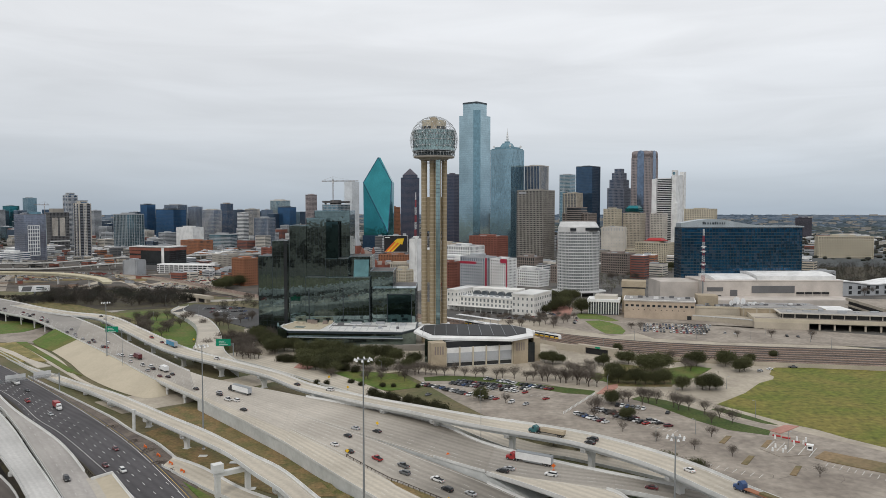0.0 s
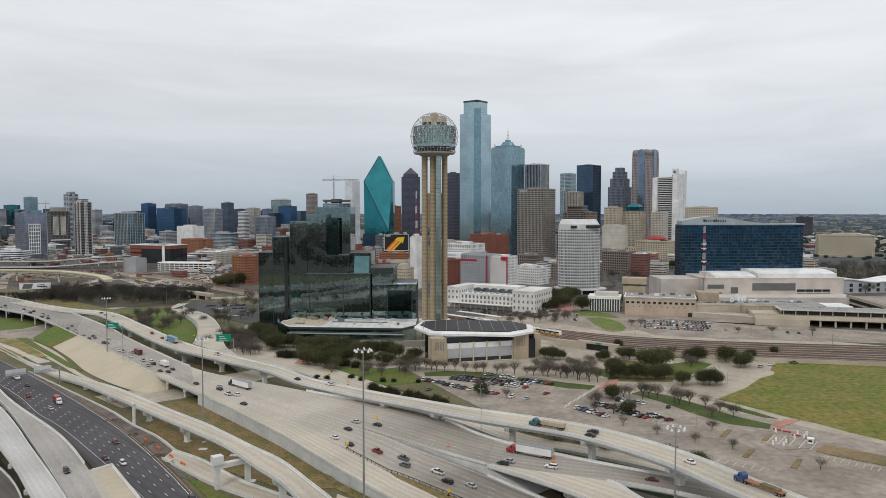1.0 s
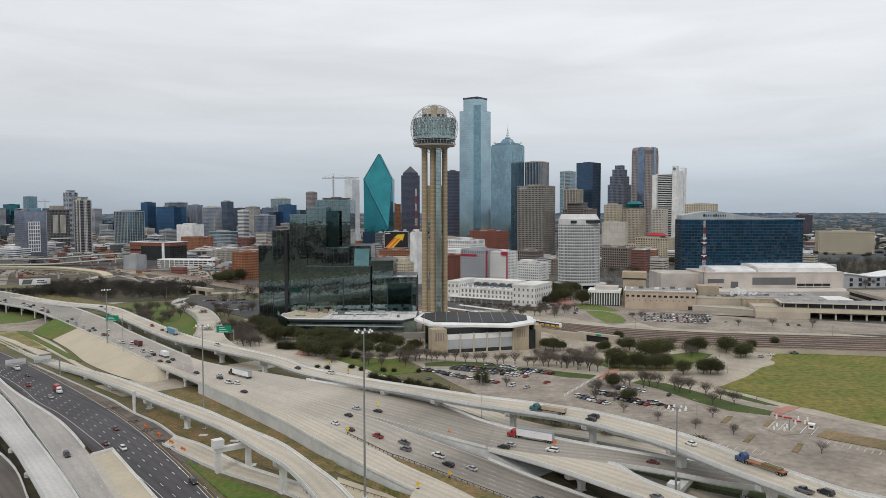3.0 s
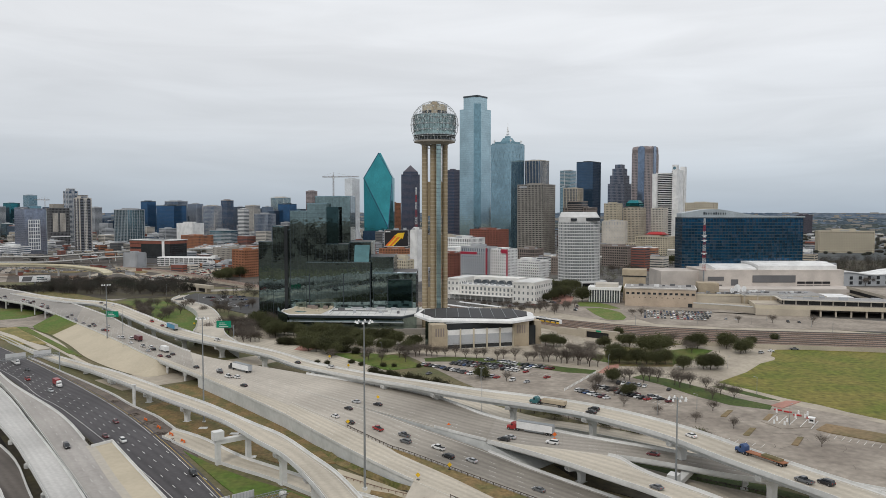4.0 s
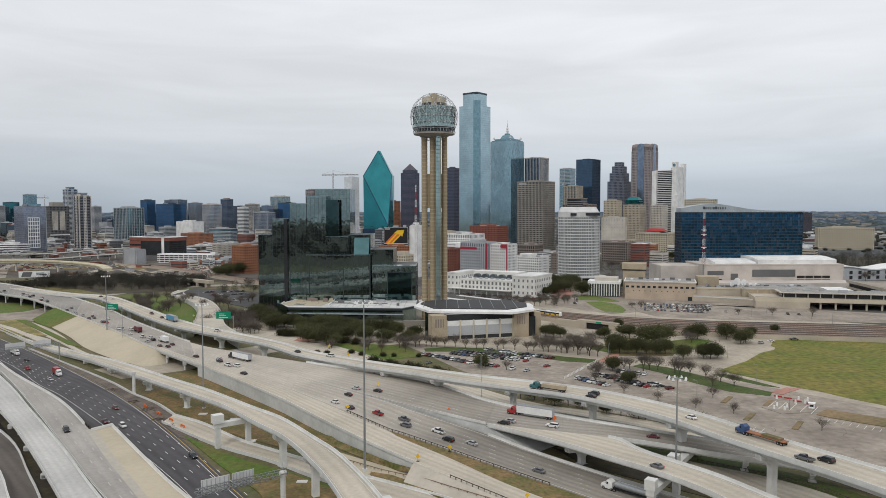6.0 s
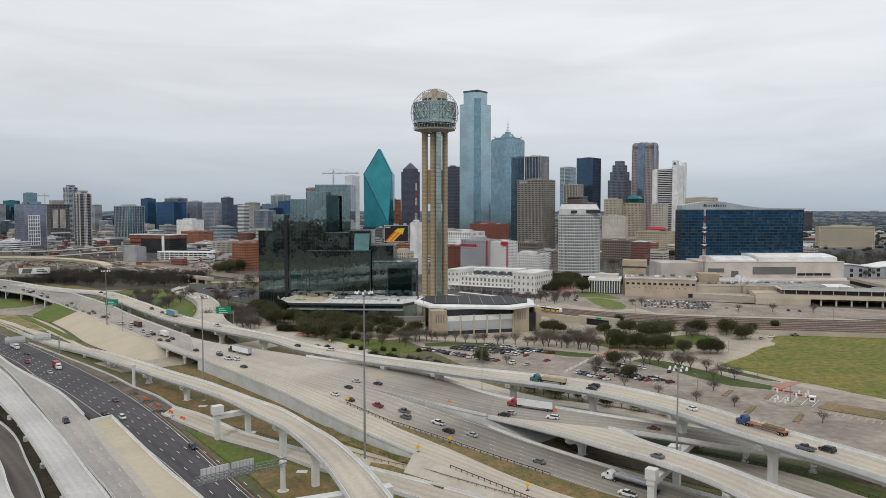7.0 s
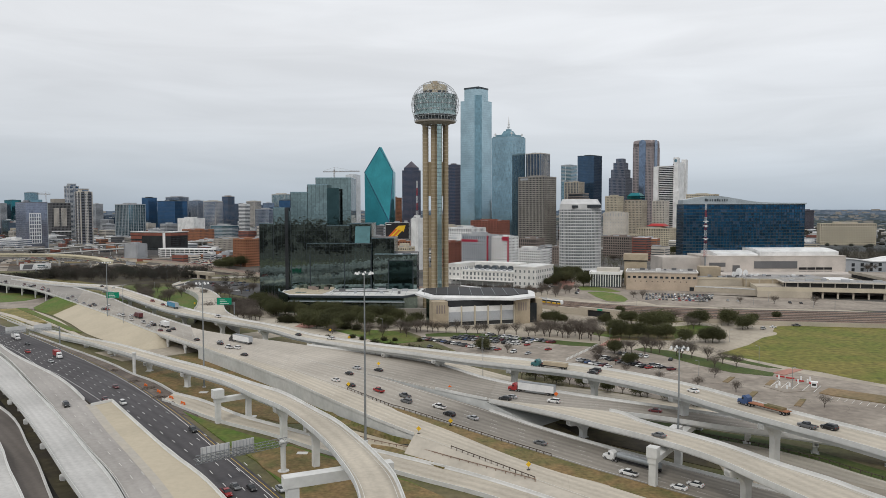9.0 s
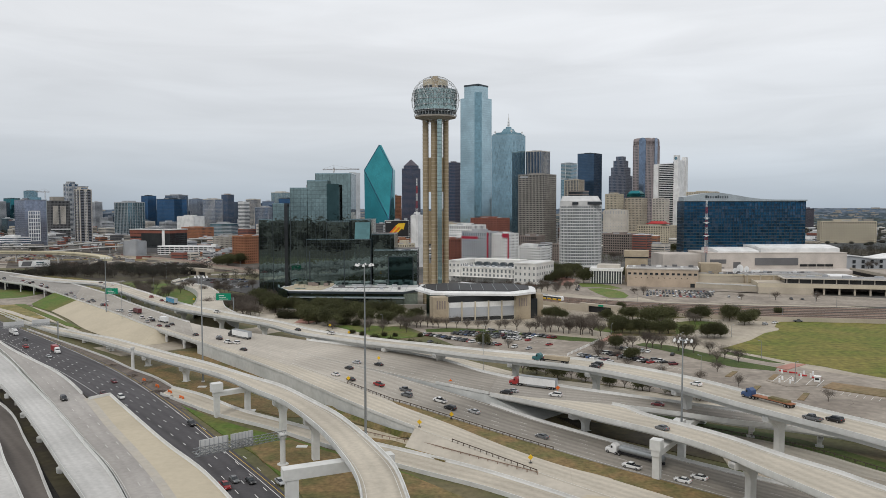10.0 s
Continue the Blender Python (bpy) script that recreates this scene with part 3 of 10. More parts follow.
def deck(name, label, l, r, surface, support="girder", barriers="lr", depth=1.7, marks=(), parent=None, curb=None):
    """A road: surface, girders or walls below it, barriers, and rows of lane dashes at offsets from the left edge."""
    t = tagged(new(name), label, "road", kind="structure")
    part("roadway", strip_geo(l, r), surface, t)
    w = r - l
    if support == "girder":
        k = np.array([0, 0, 1.0])
        slab = Geo()
        slab.loft([[l[i] - 0.3 * k, l[i] - 0.6 * k, r[i] - 0.6 * k, r[i] - 0.3 * k] for i in range(len(l))])
        part("deck_slab", slab, M["concrete"], t)
        beam = Geo()
        inn = w / np.linalg.norm(w, axis=1)[:, None]
        a, b = l + inn * 1.0, r - inn * 1.0
        beam.loft([[a[i] - 0.55 * k, a[i] + inn[i] * 0.5 - depth * k, b[i] - inn[i] * 0.5 - depth * k, b[i] - 0.55 * k] for i in range(len(l))])
        part("girder", beam, M["fascia"], t)
    elif support == "wall":
        for nm, e, sgn in (("retaining_wall", l, 1), ("retaining_wall", r, -1)):
            inn = w / np.linalg.norm(w, axis=1)[:, None] * sgn
            g = Geo()
            g.loft([[e[i] - [0, 0, 0.04], e[i] + inn[i] * 0.5 - [0, 0, 0.04], (*(e[i] + inn[i] * 0.5)[:2], -0.4), (*e[i][:2], -0.4)] for i in range(len(l))])
            part(nm, g, M["fascia"], t)
    if "l" in barriers:
        part("barrier", profile_along(l, w, BARRIER), M["concrete"], t)
    if "r" in barriers:
        part("barrier", profile_along(r, -w, BARRIER), M["concrete"], t)
    if marks:
        g = Geo()
        inn = w / np.linalg.norm(w, axis=1)[:, None]
        for off, solid, paintw in marks:
            c = l + inn * off if off >= 0 else r + inn * off
            fine = even(list(c), max(2, int(sum(np.linalg.norm(b - a) for a, b in zip(c, c[1:])) / 3)))
            for i in range(0, len(fine) - 1, 1 if solid else 4):
                d = fine[i + 1] - fine[i]
                s = np.array([-d[1], d[0], 0]) / (np.linalg.norm(d) + 1e-9) * paintw
                q = len(g.v)
                up = np.array([0, 0, 0.03])
                g.v += [tuple(p + up) for p in (fine[i] - s, fine[i + 1] - s, fine[i + 1] + s, fine[i] + s)]
                g.f.append((q, q + 1, q + 2, q + 3))
        part("lane_marking", g, M["paint"] if surface is M["asphalt"] else M["worn_paint"], t, kind="stuff")
    return t


def pier(x, y, top, cap=9.0, turn=0.0, col=2.4, thick=1.9):
    """A hammerhead pier: base, column flaring into a cantilever cap with seats."""
    p = thing("bridge_pier", "pale concrete hammerhead pier under the road deck", "pier", x, y, 0, turn, "hammerhead piers", "structure")
    a, b, h = col / 2, cap / 2, thick / 2
    cap_h = 1.4
    fl, rise = min(b - a - .3, 3.4), min(3.4, top * .45)
    arc = [(a + fl * (1 - math.cos(q)), top - cap_h - rise * (1 - math.sin(q))) for q in np.linspace(0, math.pi / 2, 8)]
    side = [(a, -0.2)] + arc + [(b - .25, top - cap_h + 0.15), (b, top - cap_h + 0.4), (b, top)]
    prof = side + [(-u, v) for u, v in reversed(side)]
    g = Geo()
    g.loft([[(u, -h, v) for u, v in prof], [(u, h, v) for u, v in prof]])
    part("column", g, M["concrete"], p)
    part("footing", Geo().box(-a - 0.5, -h - 0.5, -0.2, a + 0.5, h + 0.5, 0.25), M["fascia"], p)
    part("bearing_seat", Geo().box(-b, -h - 0.15, top - 0.9, -b + 1.6, h + 0.15, top + 0.5), M["concrete"], p)
    part("bearing_seat", Geo().box(b - 1.6, -h - 0.15, top - 0.9, b, h + 0.15, top + 0.5), M["concrete"], p)
    return p


def dashes(width, lane=3.6, first=3.0):
    """Dash rows for the lanes of a carriageway of this width, with solid edge lines."""
    out, o = [(1.2, True, 0.12)], first + lane
    while o < width - lane:
        out.append((o, False, 0.075))
        o += lane
    return out + [(-1.2, True, 0.12)]


# main freeway, wide concrete on a viaduct, an embankment, a short bridge and a wall
A_L = [(-520, 790, 8), (-420, 691, 8), (-363, 645, 8), (-283, 557, 7), (-221, 485, 7), (-170, 424, 6.5), (-124, 374, 6), (-68, 308, 5.5), (-39, 269, 5), (-17, 242, 4.5), (2, 224, 3.6)]
A_R = [(-590, 872, 8), (-476, 787, 8), (-411, 733, 8), (-370, 694, 8), (-325, 648, 8), (-264, 578, 7.5), (-234, 538, 7.2), (-190, 484, 6.8), (-142, 430, 6.5), (-84, 390, 6.5), (-50, 366, 6.5), (-18, 338, 6.5), (18, 306, 6.2)]
al, ar = edges(A_L, A_R, 100)
cut = lambda a, b: (al[a:b + 1], ar[a:b + 1])
ia = int(np.argmin(np.abs(al[:, 0] + 283)))
ib = int(np.argmin(np.abs(al[:, 0] + 165)))
ic = int(np.argmin(np.abs(al[:, 0] + 126)))
wide = dashes(52)
deck("freeway_viaduct", "wide grey concrete freeway viaduct with traffic lanes", *cut(0, ia), M["deck_far"], "girder", "lr", 1.4, dashes(40))
deck("freeway_embankment", "wide grey concrete freeway on a paved embankment", *cut(ia, ib), M["deck_worn"], "wall", "lr", marks=dashes(50))
deck("freeway_bridge", "wide grey concrete freeway bridge over a side street", *cut(ib, ic), M["deck_worn"], "girder", "lr", 1.6, wide)
ik = int(np.argmin(np.abs(al[:, 0] + 68)))
deck("freeway", "wide worn concrete freeway above a retaining wall", *cut(ic, ik), M["deck_grey"], "wall", "l", marks=wide)
sl, sr = cut(ib, ik)
part("shoulder_lane", strip_geo(sl + (sr - sl) * .012 + [0, 0, .035], sl + (sr - sl) * .2 + [0, 0, .035]), M["deck_new"], None, "paler fresh concrete shoulder lane of the freeway", "structure")


def across(f):
    return tuple(al[ik] + (ar[ik] - al[ik]) * f)


for j in range(4, ia, 4):
    mid = (al[j] + ar[j]) / 2
    wd = float(np.linalg.norm(ar[j] - al[j]))
    d = ar[j] - al[j]
    bent = thing("viaduct_bent", "concrete column bent under the freeway viaduct", "pier", mid[0], mid[1], 0, math.degrees(math.atan2(d[1], d[0])), "viaduct bents", "structure")
    part("crossbeam", Geo().box(-wd / 2 + 1, -0.6, mid[2] - 2.6, wd / 2 - 1, 0.6, mid[2] - 1.35), M["concrete"], bent)
    for q in range(4):
        u = -wd / 2 + 2 + q * (wd - 4) / 3
        part("column", Geo().cyl(u, 0, -0.2, mid[2] - 2.5, 0.6, n=10), M["concrete"], bent)


aw = (al - ar) / np.linalg.norm(al - ar, axis=1)[:, None]
ig = ia + 1
def bank(name, label, top_edge, foot, material):
    """A bank or paved slope between a road edge and its foot line."""
    rows_ = 5
    f_ = even(catmull([(*p, .3) for p in foot]), len(top_edge))
    g_ = Geo()
    for i_ in range(len(top_edge)):
        for j_ in range(rows_ + 1):
            q_ = j_ / rows_
            p_ = top_edge[i_] * (1 - q_) + f_[i_] * q_
            g_.v.append((p_[0], p_[1], p_[2] - .1 * (1 - q_)))
    for i_ in range(len(top_edge) - 1):
        for j_ in range(rows_):
            a_ = i_ * (rows_ + 1) + j_
            g_.f.append((a_, a_ + 1, a_ + rows_ + 2, a_ + rows_ + 1))
    part(name, g_, material, None, label, "structure")


ik0 = int(np.argmin(np.abs(al[:, 0] + 316)))
bank("grass_bank", "green grass bank below the freeway", al[ik0:ig + 1], [(-326, 577), (-308, 555), (-289, 537.5)], M["verge"])
bank("slope_paving", "smooth buff concrete slope paving beside the freeway", al[ig:ib + 1], [(-289, 537.5), (-257, 499), (-226, 458), (-200, 430), (-180, 412), (-166, 402)], M["sand"])
g = Geo()
e0, o0, e1 = al[ib], al[ib] + aw[ib] * 20, ar[ib]
cone = [(-166 + 13 * math.sin(q) * 1.1, 402 + 22 * (1 - math.cos(q)), .3) for q in np.linspace(0, 1.5, 7)]
g.loft([[tuple(e0 - [0, 0, .15])] * 7, cone], closed=False)
g.loft([[e0 - [0, 0, 1.2], e1 - [0, 0, 1.2], (*e1[:2], 0), (*e0[:2], 0)], [e0 + (al[ib + 1] - al[ib]) * .3 - [0, 0, 1.2], e1 + (al[ib + 1] - al[ib]) * .3 - [0, 0, 1.2], (*(e1 + (al[ib + 1] - al[ib]) * .8)[:2], 0), (*(e0 + (al[ib + 1] - al[ib]) * .8)[:2], 0)]])
part("abutment", g, M["sand"], None, "sloping concrete abutment under the freeway bridge", "structure")
lt, rt = edges([(-352, 582, .3), (-335, 564.3, .3), (-306.2, 535.2, .3), (-274.2, 500.7, .3), (-246.7, 470.4, .3), (-222, 443, .3), (-186, 410, .3)], [(-338, 586, .3), (-321.5, 567, .3), (-291, 536, .3), (-260.5, 499, .3), (-230, 456.5, .3), (-203, 428, .3), (-183, 410, .3)], 40)
deck("toe_street", "narrow pale concrete street below the paved slope", lt - [0, 0, .08], rt - [0, 0, .08], M["deck_new"], "none", "")
for j in range(ib + 2, ic, 3):
    mid = (al[j] + ar[j]) / 2
    wd = float(np.linalg.norm(ar[j] - al[j]))
    d = ar[j] - al[j]
    bent = thing("bridge_bent", "concrete arched bent under the freeway bridge", "pier", mid[0], mid[1], 0, math.degrees(math.atan2(d[1], d[0])), "bridge bents", "structure")
    part("crossbeam", Geo().box(-wd / 2 + 1.5, -0.7, mid[2] - 3.0, wd / 2 - 1.5, 0.7, mid[2] - 1.55), M["concrete"], bent)
    for q in range(6):
        u = -wd / 2 + 3 + q * (wd - 6) / 5
        part("column", Geo().cyl(u, 0, -0.2, mid[2] - 2.9, 0.6, 0.8, n=10), M["concrete"], bent)

# past the split: collector, lower lanes and connector
l1, r1 = edges([across(.26), (-39, 292, 5.1), (-21, 268.9, 4.8), (-15, 264, 4.5), (2, 250, 3.2), (20, 235.5, 1.6), (36, 222, .6), (47, 212, .17), (73, 188, .1), (110, 152, .1)], [across(.575), (-27.3, 309.8, 5.85), (-14, 296, 5.3), (-3, 286, 4.5), (16, 270.4, 2.6), (32, 255, .9), (54, 232, .35), (77, 209.5, .15), (110, 180, .1), (150, 140, .1)], 60)
deck("lower_freeway", "worn freeway lanes that dip below the ramp", l1 + [0, 0, .01], r1 + [0, 0, .01], M["deck_lower"], "none", "", marks=dashes(24))
in_ = int(np.argmin(np.abs(r1[:, 0] - 18)))
part("barrier", profile_along(r1[in_:], (l1 - r1)[in_:], BARRIER), M["concrete"], None, "low concrete barrier beside the lower lanes", "structure")
l2, r2 = edges([across(0), (-39, 269, 5), (-17, 242, 4.5), (2, 224, 3.3), (25, 204, 1), (45, 185, .2), (80, 150, .1)], [across(.26), (-39.1, 291.9, 5.1), (-21, 268.6, 4.8), (-17, 262.2, 4.6), (2, 242.4, 3.2), (19.5, 223.4, 1.6), (34.6, 210, .5), (46, 201.5, .17), (84, 163, .1)], 50)
jg = int(np.argmin(np.abs(l2[:, 0] + 9)))
deck("collector_road", "fresh pale concrete collector lanes above a low wall", l2[:jg + 1] + [0, 0, .02], r2[:jg + 1] + [0, 0, .02], M["deck_new"], "wall", "l", marks=dashes(14))
deck("collector_road", "fresh pale concrete collector lanes under construction", l2[jg:] + [0, 0, .02], r2[jg:] + [0, 0, .02], M["deck_new"], "none", "", marks=[(1.2, True, .1)])
gore = even(catmull([(-13, 227, .32), (-4.4, 219.8, .32), (19.4, 200.6, .32), (60.4, 160.6, .32)]), len(l2) - jg)
part("gore_paving", strip_geo(gore, l2[jg:] + [0, 0, .01]), M["deck_flat"], None, "sloping pale concrete gore between two roads", "structure")
gw = Geo()
gw.loft([[(-51, 290, .6), (-50, 283, .2), (-50.5, 287, .2)], [(-39.6, 268.2, 1.2), (-38.6, 262, .2), (-39, 265, .2)], [(-26.8, 252.8, 1.6), (-24.5, 247.6, .2), (-26, 250, .2)], [(-17.4, 241.6, 2.0), (-15.4, 238.4, .2), (-16.5, 240, .2)], [(-9.2, 233.8, 2.6), (-8.6, 232.6, 2.0), (-9, 233, 1.9)]])
part("grass_wedge", gw, M["scrub_grass"], None, "green-brown grass wedge below the collector wall", "structure")
part("median_strip", strip_geo(even(list(r2), 60) - [0, 0, .03], l1 - [0, 0, .03]), M["dry_grass"], None, "narrow dry grass median between the carriageways", "structure")
l3, r3 = edges([across(.575), (-27.1, 310.2, 5.95), (-14, 298, 6.0), (-2.6, 287.3, 6), (16.6, 271, 6.05), (30, 263.5, 6.05), (46, 258, 6.03), (62, 252.8, 6), (78, 244.5, 6), (93, 235, 6), (108, 228, 6), (129, 214, 6), (165, 188, 6)], [across(1), (-10, 340, 6.5), (18, 305, 6.2), (44, 283.5, 6), (66, 269, 6), (79, 261, 6), (91, 253.3, 6), (104, 245, 6), (117, 237, 6), (138, 222, 6), (174, 197, 6)], 90)
i2 = int(np.argmin(np.abs(l3[:, 0] - 16.6)))
i3 = int(np.argmin(np.abs(l3[:, 0] - 61)))
deck("connector_road", "grey concrete connector road beside a wall", l3[:i2 + 1], r3[:i2 + 1], M["deck_conn"], "wall", "r", 1.5, dashes(14))
ij = int(np.argmin(np.abs(l3[:i2, 0] + 4)))
part("barrier", profile_along(l3[ij:i2 + 1], (r3 - l3)[ij:i2 + 1], BARRIER), M["concrete"], None, "concrete barrier above the dipping lanes", "structure")
deck("connector_bridge", "grey concrete connector deck where the ramp splits off", l3[i2:i3 + 1], r3[i2:i3 + 1], M["deck_old"], "girder", "r", 1.5, dashes(14))
deck("connector_bridge", "grey concrete connector road on low girders", l3[i3:], r3[i3:], M["deck_old"], "girder", "lr", 1.5, dashes(12))
for q in (64, 70, 76, 82):
    mid, d = (l3[q] + r3[q]) / 2, r3[q] - l3[q]
    pier(mid[0], mid[1], mid[2] - 1.5, float(np.linalg.norm(d)) - 2.5, math.degrees(math.atan2(d[1], d[0])), 1.8, 1.4)

# ramp that leaves the connector at a nose and rises
lb, rb = edges([(16.3, 269.8, 6.2), (27.8, 257.4, 6.9), (40.2, 241.2, 8.1), (48.9, 228.2, 8.9), (54.5, 218.5, 9.9), (61, 207.5, 10.8), (70.5, 189, 11.7), (77.8, 167.6, 12.2), (88, 142, 12.6), (102, 114, 13)], [(18.5, 272.6, 6.2), (33, 264.5, 6.5), (48.5, 257, 7.0), (59, 248, 7.9), (62.5, 234, 9.1), (66, 221.5, 10.6), (77, 203, 11.5), (85.6, 184.5, 11.95), (92.7, 173, 12.1), (98, 161, 12.3), (118, 122, 13)], 60)
ramp = deck("exit_ramp", "concrete exit ramp rising on hammerhead piers", lb, rb, M["deck_new"], "girder", "l", 1.45, dashes(9))
ir = int(np.argmin(np.abs(rb[:, 0] - 57.5)))
part("barrier", profile_along(rb[ir:], (lb - rb)[ir:], BARRIER), M["concrete"], ramp)
for px, py, pz, tw in ((47, 246, 6.1, 28), (78, 187, 10.2, 22), (93, 153, 11.0, 24)):
    pier(px, py, pz, 12.8, tw, 2.0)
sb = thing("straddle_bent", "pale concrete straddle beam under the exit ramp", "pier", 64.5, 210.5, 0, 54, "", "structure")
part("crossbeam", Geo().box(-12, -1.2, 6.6, 12, 1.2, 8.3), M["concrete"], sb)
part("column", Geo().box(-11.6, -1.0, -.2, -9.6, 1.0, 6.6), M["concrete"], sb)
part("beam_seat", Geo().box(-12.3, -1.5, 8.3, -9.4, 1.5, 11.2), M["concrete"], sb)
part("column", Geo().box(9.6, -1.0, -.2, 11.6, 1.0, 6.6), M["concrete"], sb)
sb = thing("straddle_bent", "pale concrete straddle beam under the connector", "pier", 82, 244, 0, 55, "", "structure")
part("crossbeam", Geo().box(-14, -1.3, 2.6, 14, 1.3, 4.4), M["concrete"], sb)
part("beam_seat", Geo().box(-15.5, -1.6, 3.4, -11.5, 1.6, 7.6), M["concrete"], sb)
part("column", Geo().box(-14, -1.1, -.2, -11.6, 1.1, 3.4).box(11.6, -1.1, -.2, 14, 1.1, 2.7), M["concrete"], sb)
g = Geo()
g.loft([[(15.2, 271.6, 5.2), (35, 288, 5.2), (35, 288, -.3), (15.2, 271.6, -.3)], [(18, 269.6, 5.0), (37, 286, 5.0), (37, 286, -.3), (18, 269.6, -.3)], [(32.4, 256.8, .2), (50, 274, .2), (50, 274, -.3), (32.4, 256.8, -.3)]])
part("abutment", g, M["fascia"], None, "sloping concrete abutment below the nose of the ramp", "structure")

# high flyover behind
C_R = [(-428, 747, 8.06), (-405, 727, 8.1), (-376, 704, 8.3), (-341.3, 678, 8.85), (-294.2, 648.1, 9.65), (-241.9, 582.3, 10.05), (-198.4, 526.2, 9.85), (-171.3, 494.8, 9.55), (-144.4, 469.7, 9.25), (-120.7, 448.8, 9.05), (-94.4, 424.3, 9.05), (-73.3, 398.6, 9.05), (-55.6, 383.1, 9.25), (-39.3, 369.2, 9.65), (-24.1, 356.5, 10.25), (-9.9, 345, 10.95), (15.9, 325, 11.95), (39.3, 310.8, 12.55), (60.4, 295.7, 13.05), (77.6, 275.2, 13.75), (89.8, 254, 14.65), (99, 231, 15.5), (109, 211, 16), (119, 188, 17), (132, 154, 18)]
rc = even(catmull(C_R), 130)
way = np.gradient(rc[:, :2], axis=0)
way /= np.linalg.norm(way, axis=1)[:, None]
wide_c = np.interp(rc[:, 0], [-170, -110, -10, 35], [14, 10, 10.5, 14.5])
lc = rc.copy()
lc[:, :2] += np.stack([way[:, 1], -way[:, 0]], 1) * wide_c[:, None]
deck("flyover", "pale concrete flyover curving on hammerhead piers", lc, rc, M["deck_new"], "girder", "lr", 2.1, dashes(12))
mid_c = (lc + rc) / 2
for x in (-330, -290, -252, -212, -176, -140, -104, -66, -28.8, -1.7, 31.3, 59.5, 82.4, 98.0, 118):
    i = int(np.argmin(np.abs(mid_c[:, 0] - x)))
    d = rc[i] - lc[i]
    pier(mid_c[i, 0], mid_c[i, 1], mid_c[i, 2] - 2.1, float(np.linalg.norm(d)) - 2.0, math.degrees(math.atan2(d[1], d[0])))

# curved ramp in front
D_L = [(-340, 545, .3), (-290, 494, .4), (-258, 461, 1), (-230, 434, 2), (-201.2, 407.6, 3.5), (-170.9, 375.6, 5), (-144.5, 347, 6.4), (-121.8, 322.3, 7.7), (-101.6, 299.5, 9.3), (-83.6, 278.4, 10.6), (-66.3, 253.1, 12), (-51.6, 232.5, 13.2), (-36.6, 202.5, 15.0), (-27, 179, 16.3), (-18.5, 152, 18.2), (-14, 122, 19.6)]
D_R = [(-352, 562, .3), (-300, 508, .4), (-269.7, 476, 1), (-236.6, 448, 2), (-208.7, 421, 3.5), (-179.3, 394.7, 5), (-152.4, 366.6, 6.3), (-128.1, 339.9, 7.6), (-103.4, 313.2, 9.2), (-88.6, 295.4, 10.2), (-71.6, 273.9, 11.5), (-56.9, 255.8, 12.6), (-40.9, 229.2, 14), (-31.6, 212.8, 15), (-22.8, 193.2, 16), (-15.2, 173.3, 17.2), (-10, 156, 18.2), (-4, 122, 19.6)]
ld, rd = edges(D_L, D_R, 90)
deck("curved_ramp", "pale concrete curved ramp rising on piers", ld, rd, M["deck_new"], "girder", "lr", 1.9, [(1.2, True, .07), (-1.2, True, .07)])
for x in (-203.8, -175.8, -140.5, -111.3, -54.5, -37.8):
    q = int(np.argmin(np.abs(ld[:, 0] + rd[:, 0] - 2 * x)))
    mid, d = (ld[q] + rd[q]) / 2, rd[q] - ld[q]
    pier(mid[0], mid[1], mid[2] - 1.9, float(np.linalg.norm(d)) - 1.6, math.degrees(math.atan2(d[1], d[0])), 2.0, 1.7)
sb = thing("straddle_bent", "pale concrete straddle beam over the frontage road", "pier", -82.3, 263.0, 0, 37, "", "structure")
part("column", Geo().box(-.9, -.9, -.2, .9, .9, 9.4), M["concrete"], sb)
part("column", Geo().box(10.6, -.9, -.2, 12.4, .9, 8.2), M["concrete"], sb)
part("crossbeam", Geo().box(-1.2, -1.1, 7.6, 13, 1.1, 9.3), M["concrete"], sb)
part("beam_seat", Geo().box(-1.9, -1.6, 9.3, 1.9, 1.6, 12.4), M["concrete"], sb)
t = thing("sign_column", "thick pale concrete sign column beside the ramp", "column", -146.4, 342.7, 0, 0)
part("post", Geo().cyl(0, 0, -.2, 9.6, .75, n=12).cyl(0, 0, 9.6, 10.4, 1.0, n=12), M["concrete"], t)
for x, y in ((-102.1, 307.0), (-72.2, 270.7), (-45.1, 228.9), (-86.6, 299.0)):
    part("drain_cover", Geo().prism(rect(3.6, 2.4), .1, .45, rect(3.4, 2.2)), M["concrete"], None, "pale concrete drain cover on the verge", "structure", (x, y, 0))
sb = thing("straddle_bent", "massive pale concrete straddle beam under the ramp", "pier", -24, 174, 0, 24, "", "structure")
part("crossbeam", Geo().box(-15, -1.5, 12.6, 12, 1.5, 15.2), M["concrete"], sb)
part("column", Geo().box(-14.2, -1.3, -0.2, -11.4, 1.3, 12.6), M["concrete"], sb)
part("column", Geo().box(8.6, -1.3, -0.2, 11.4, 1.3, 12.6), M["concrete"], sb)

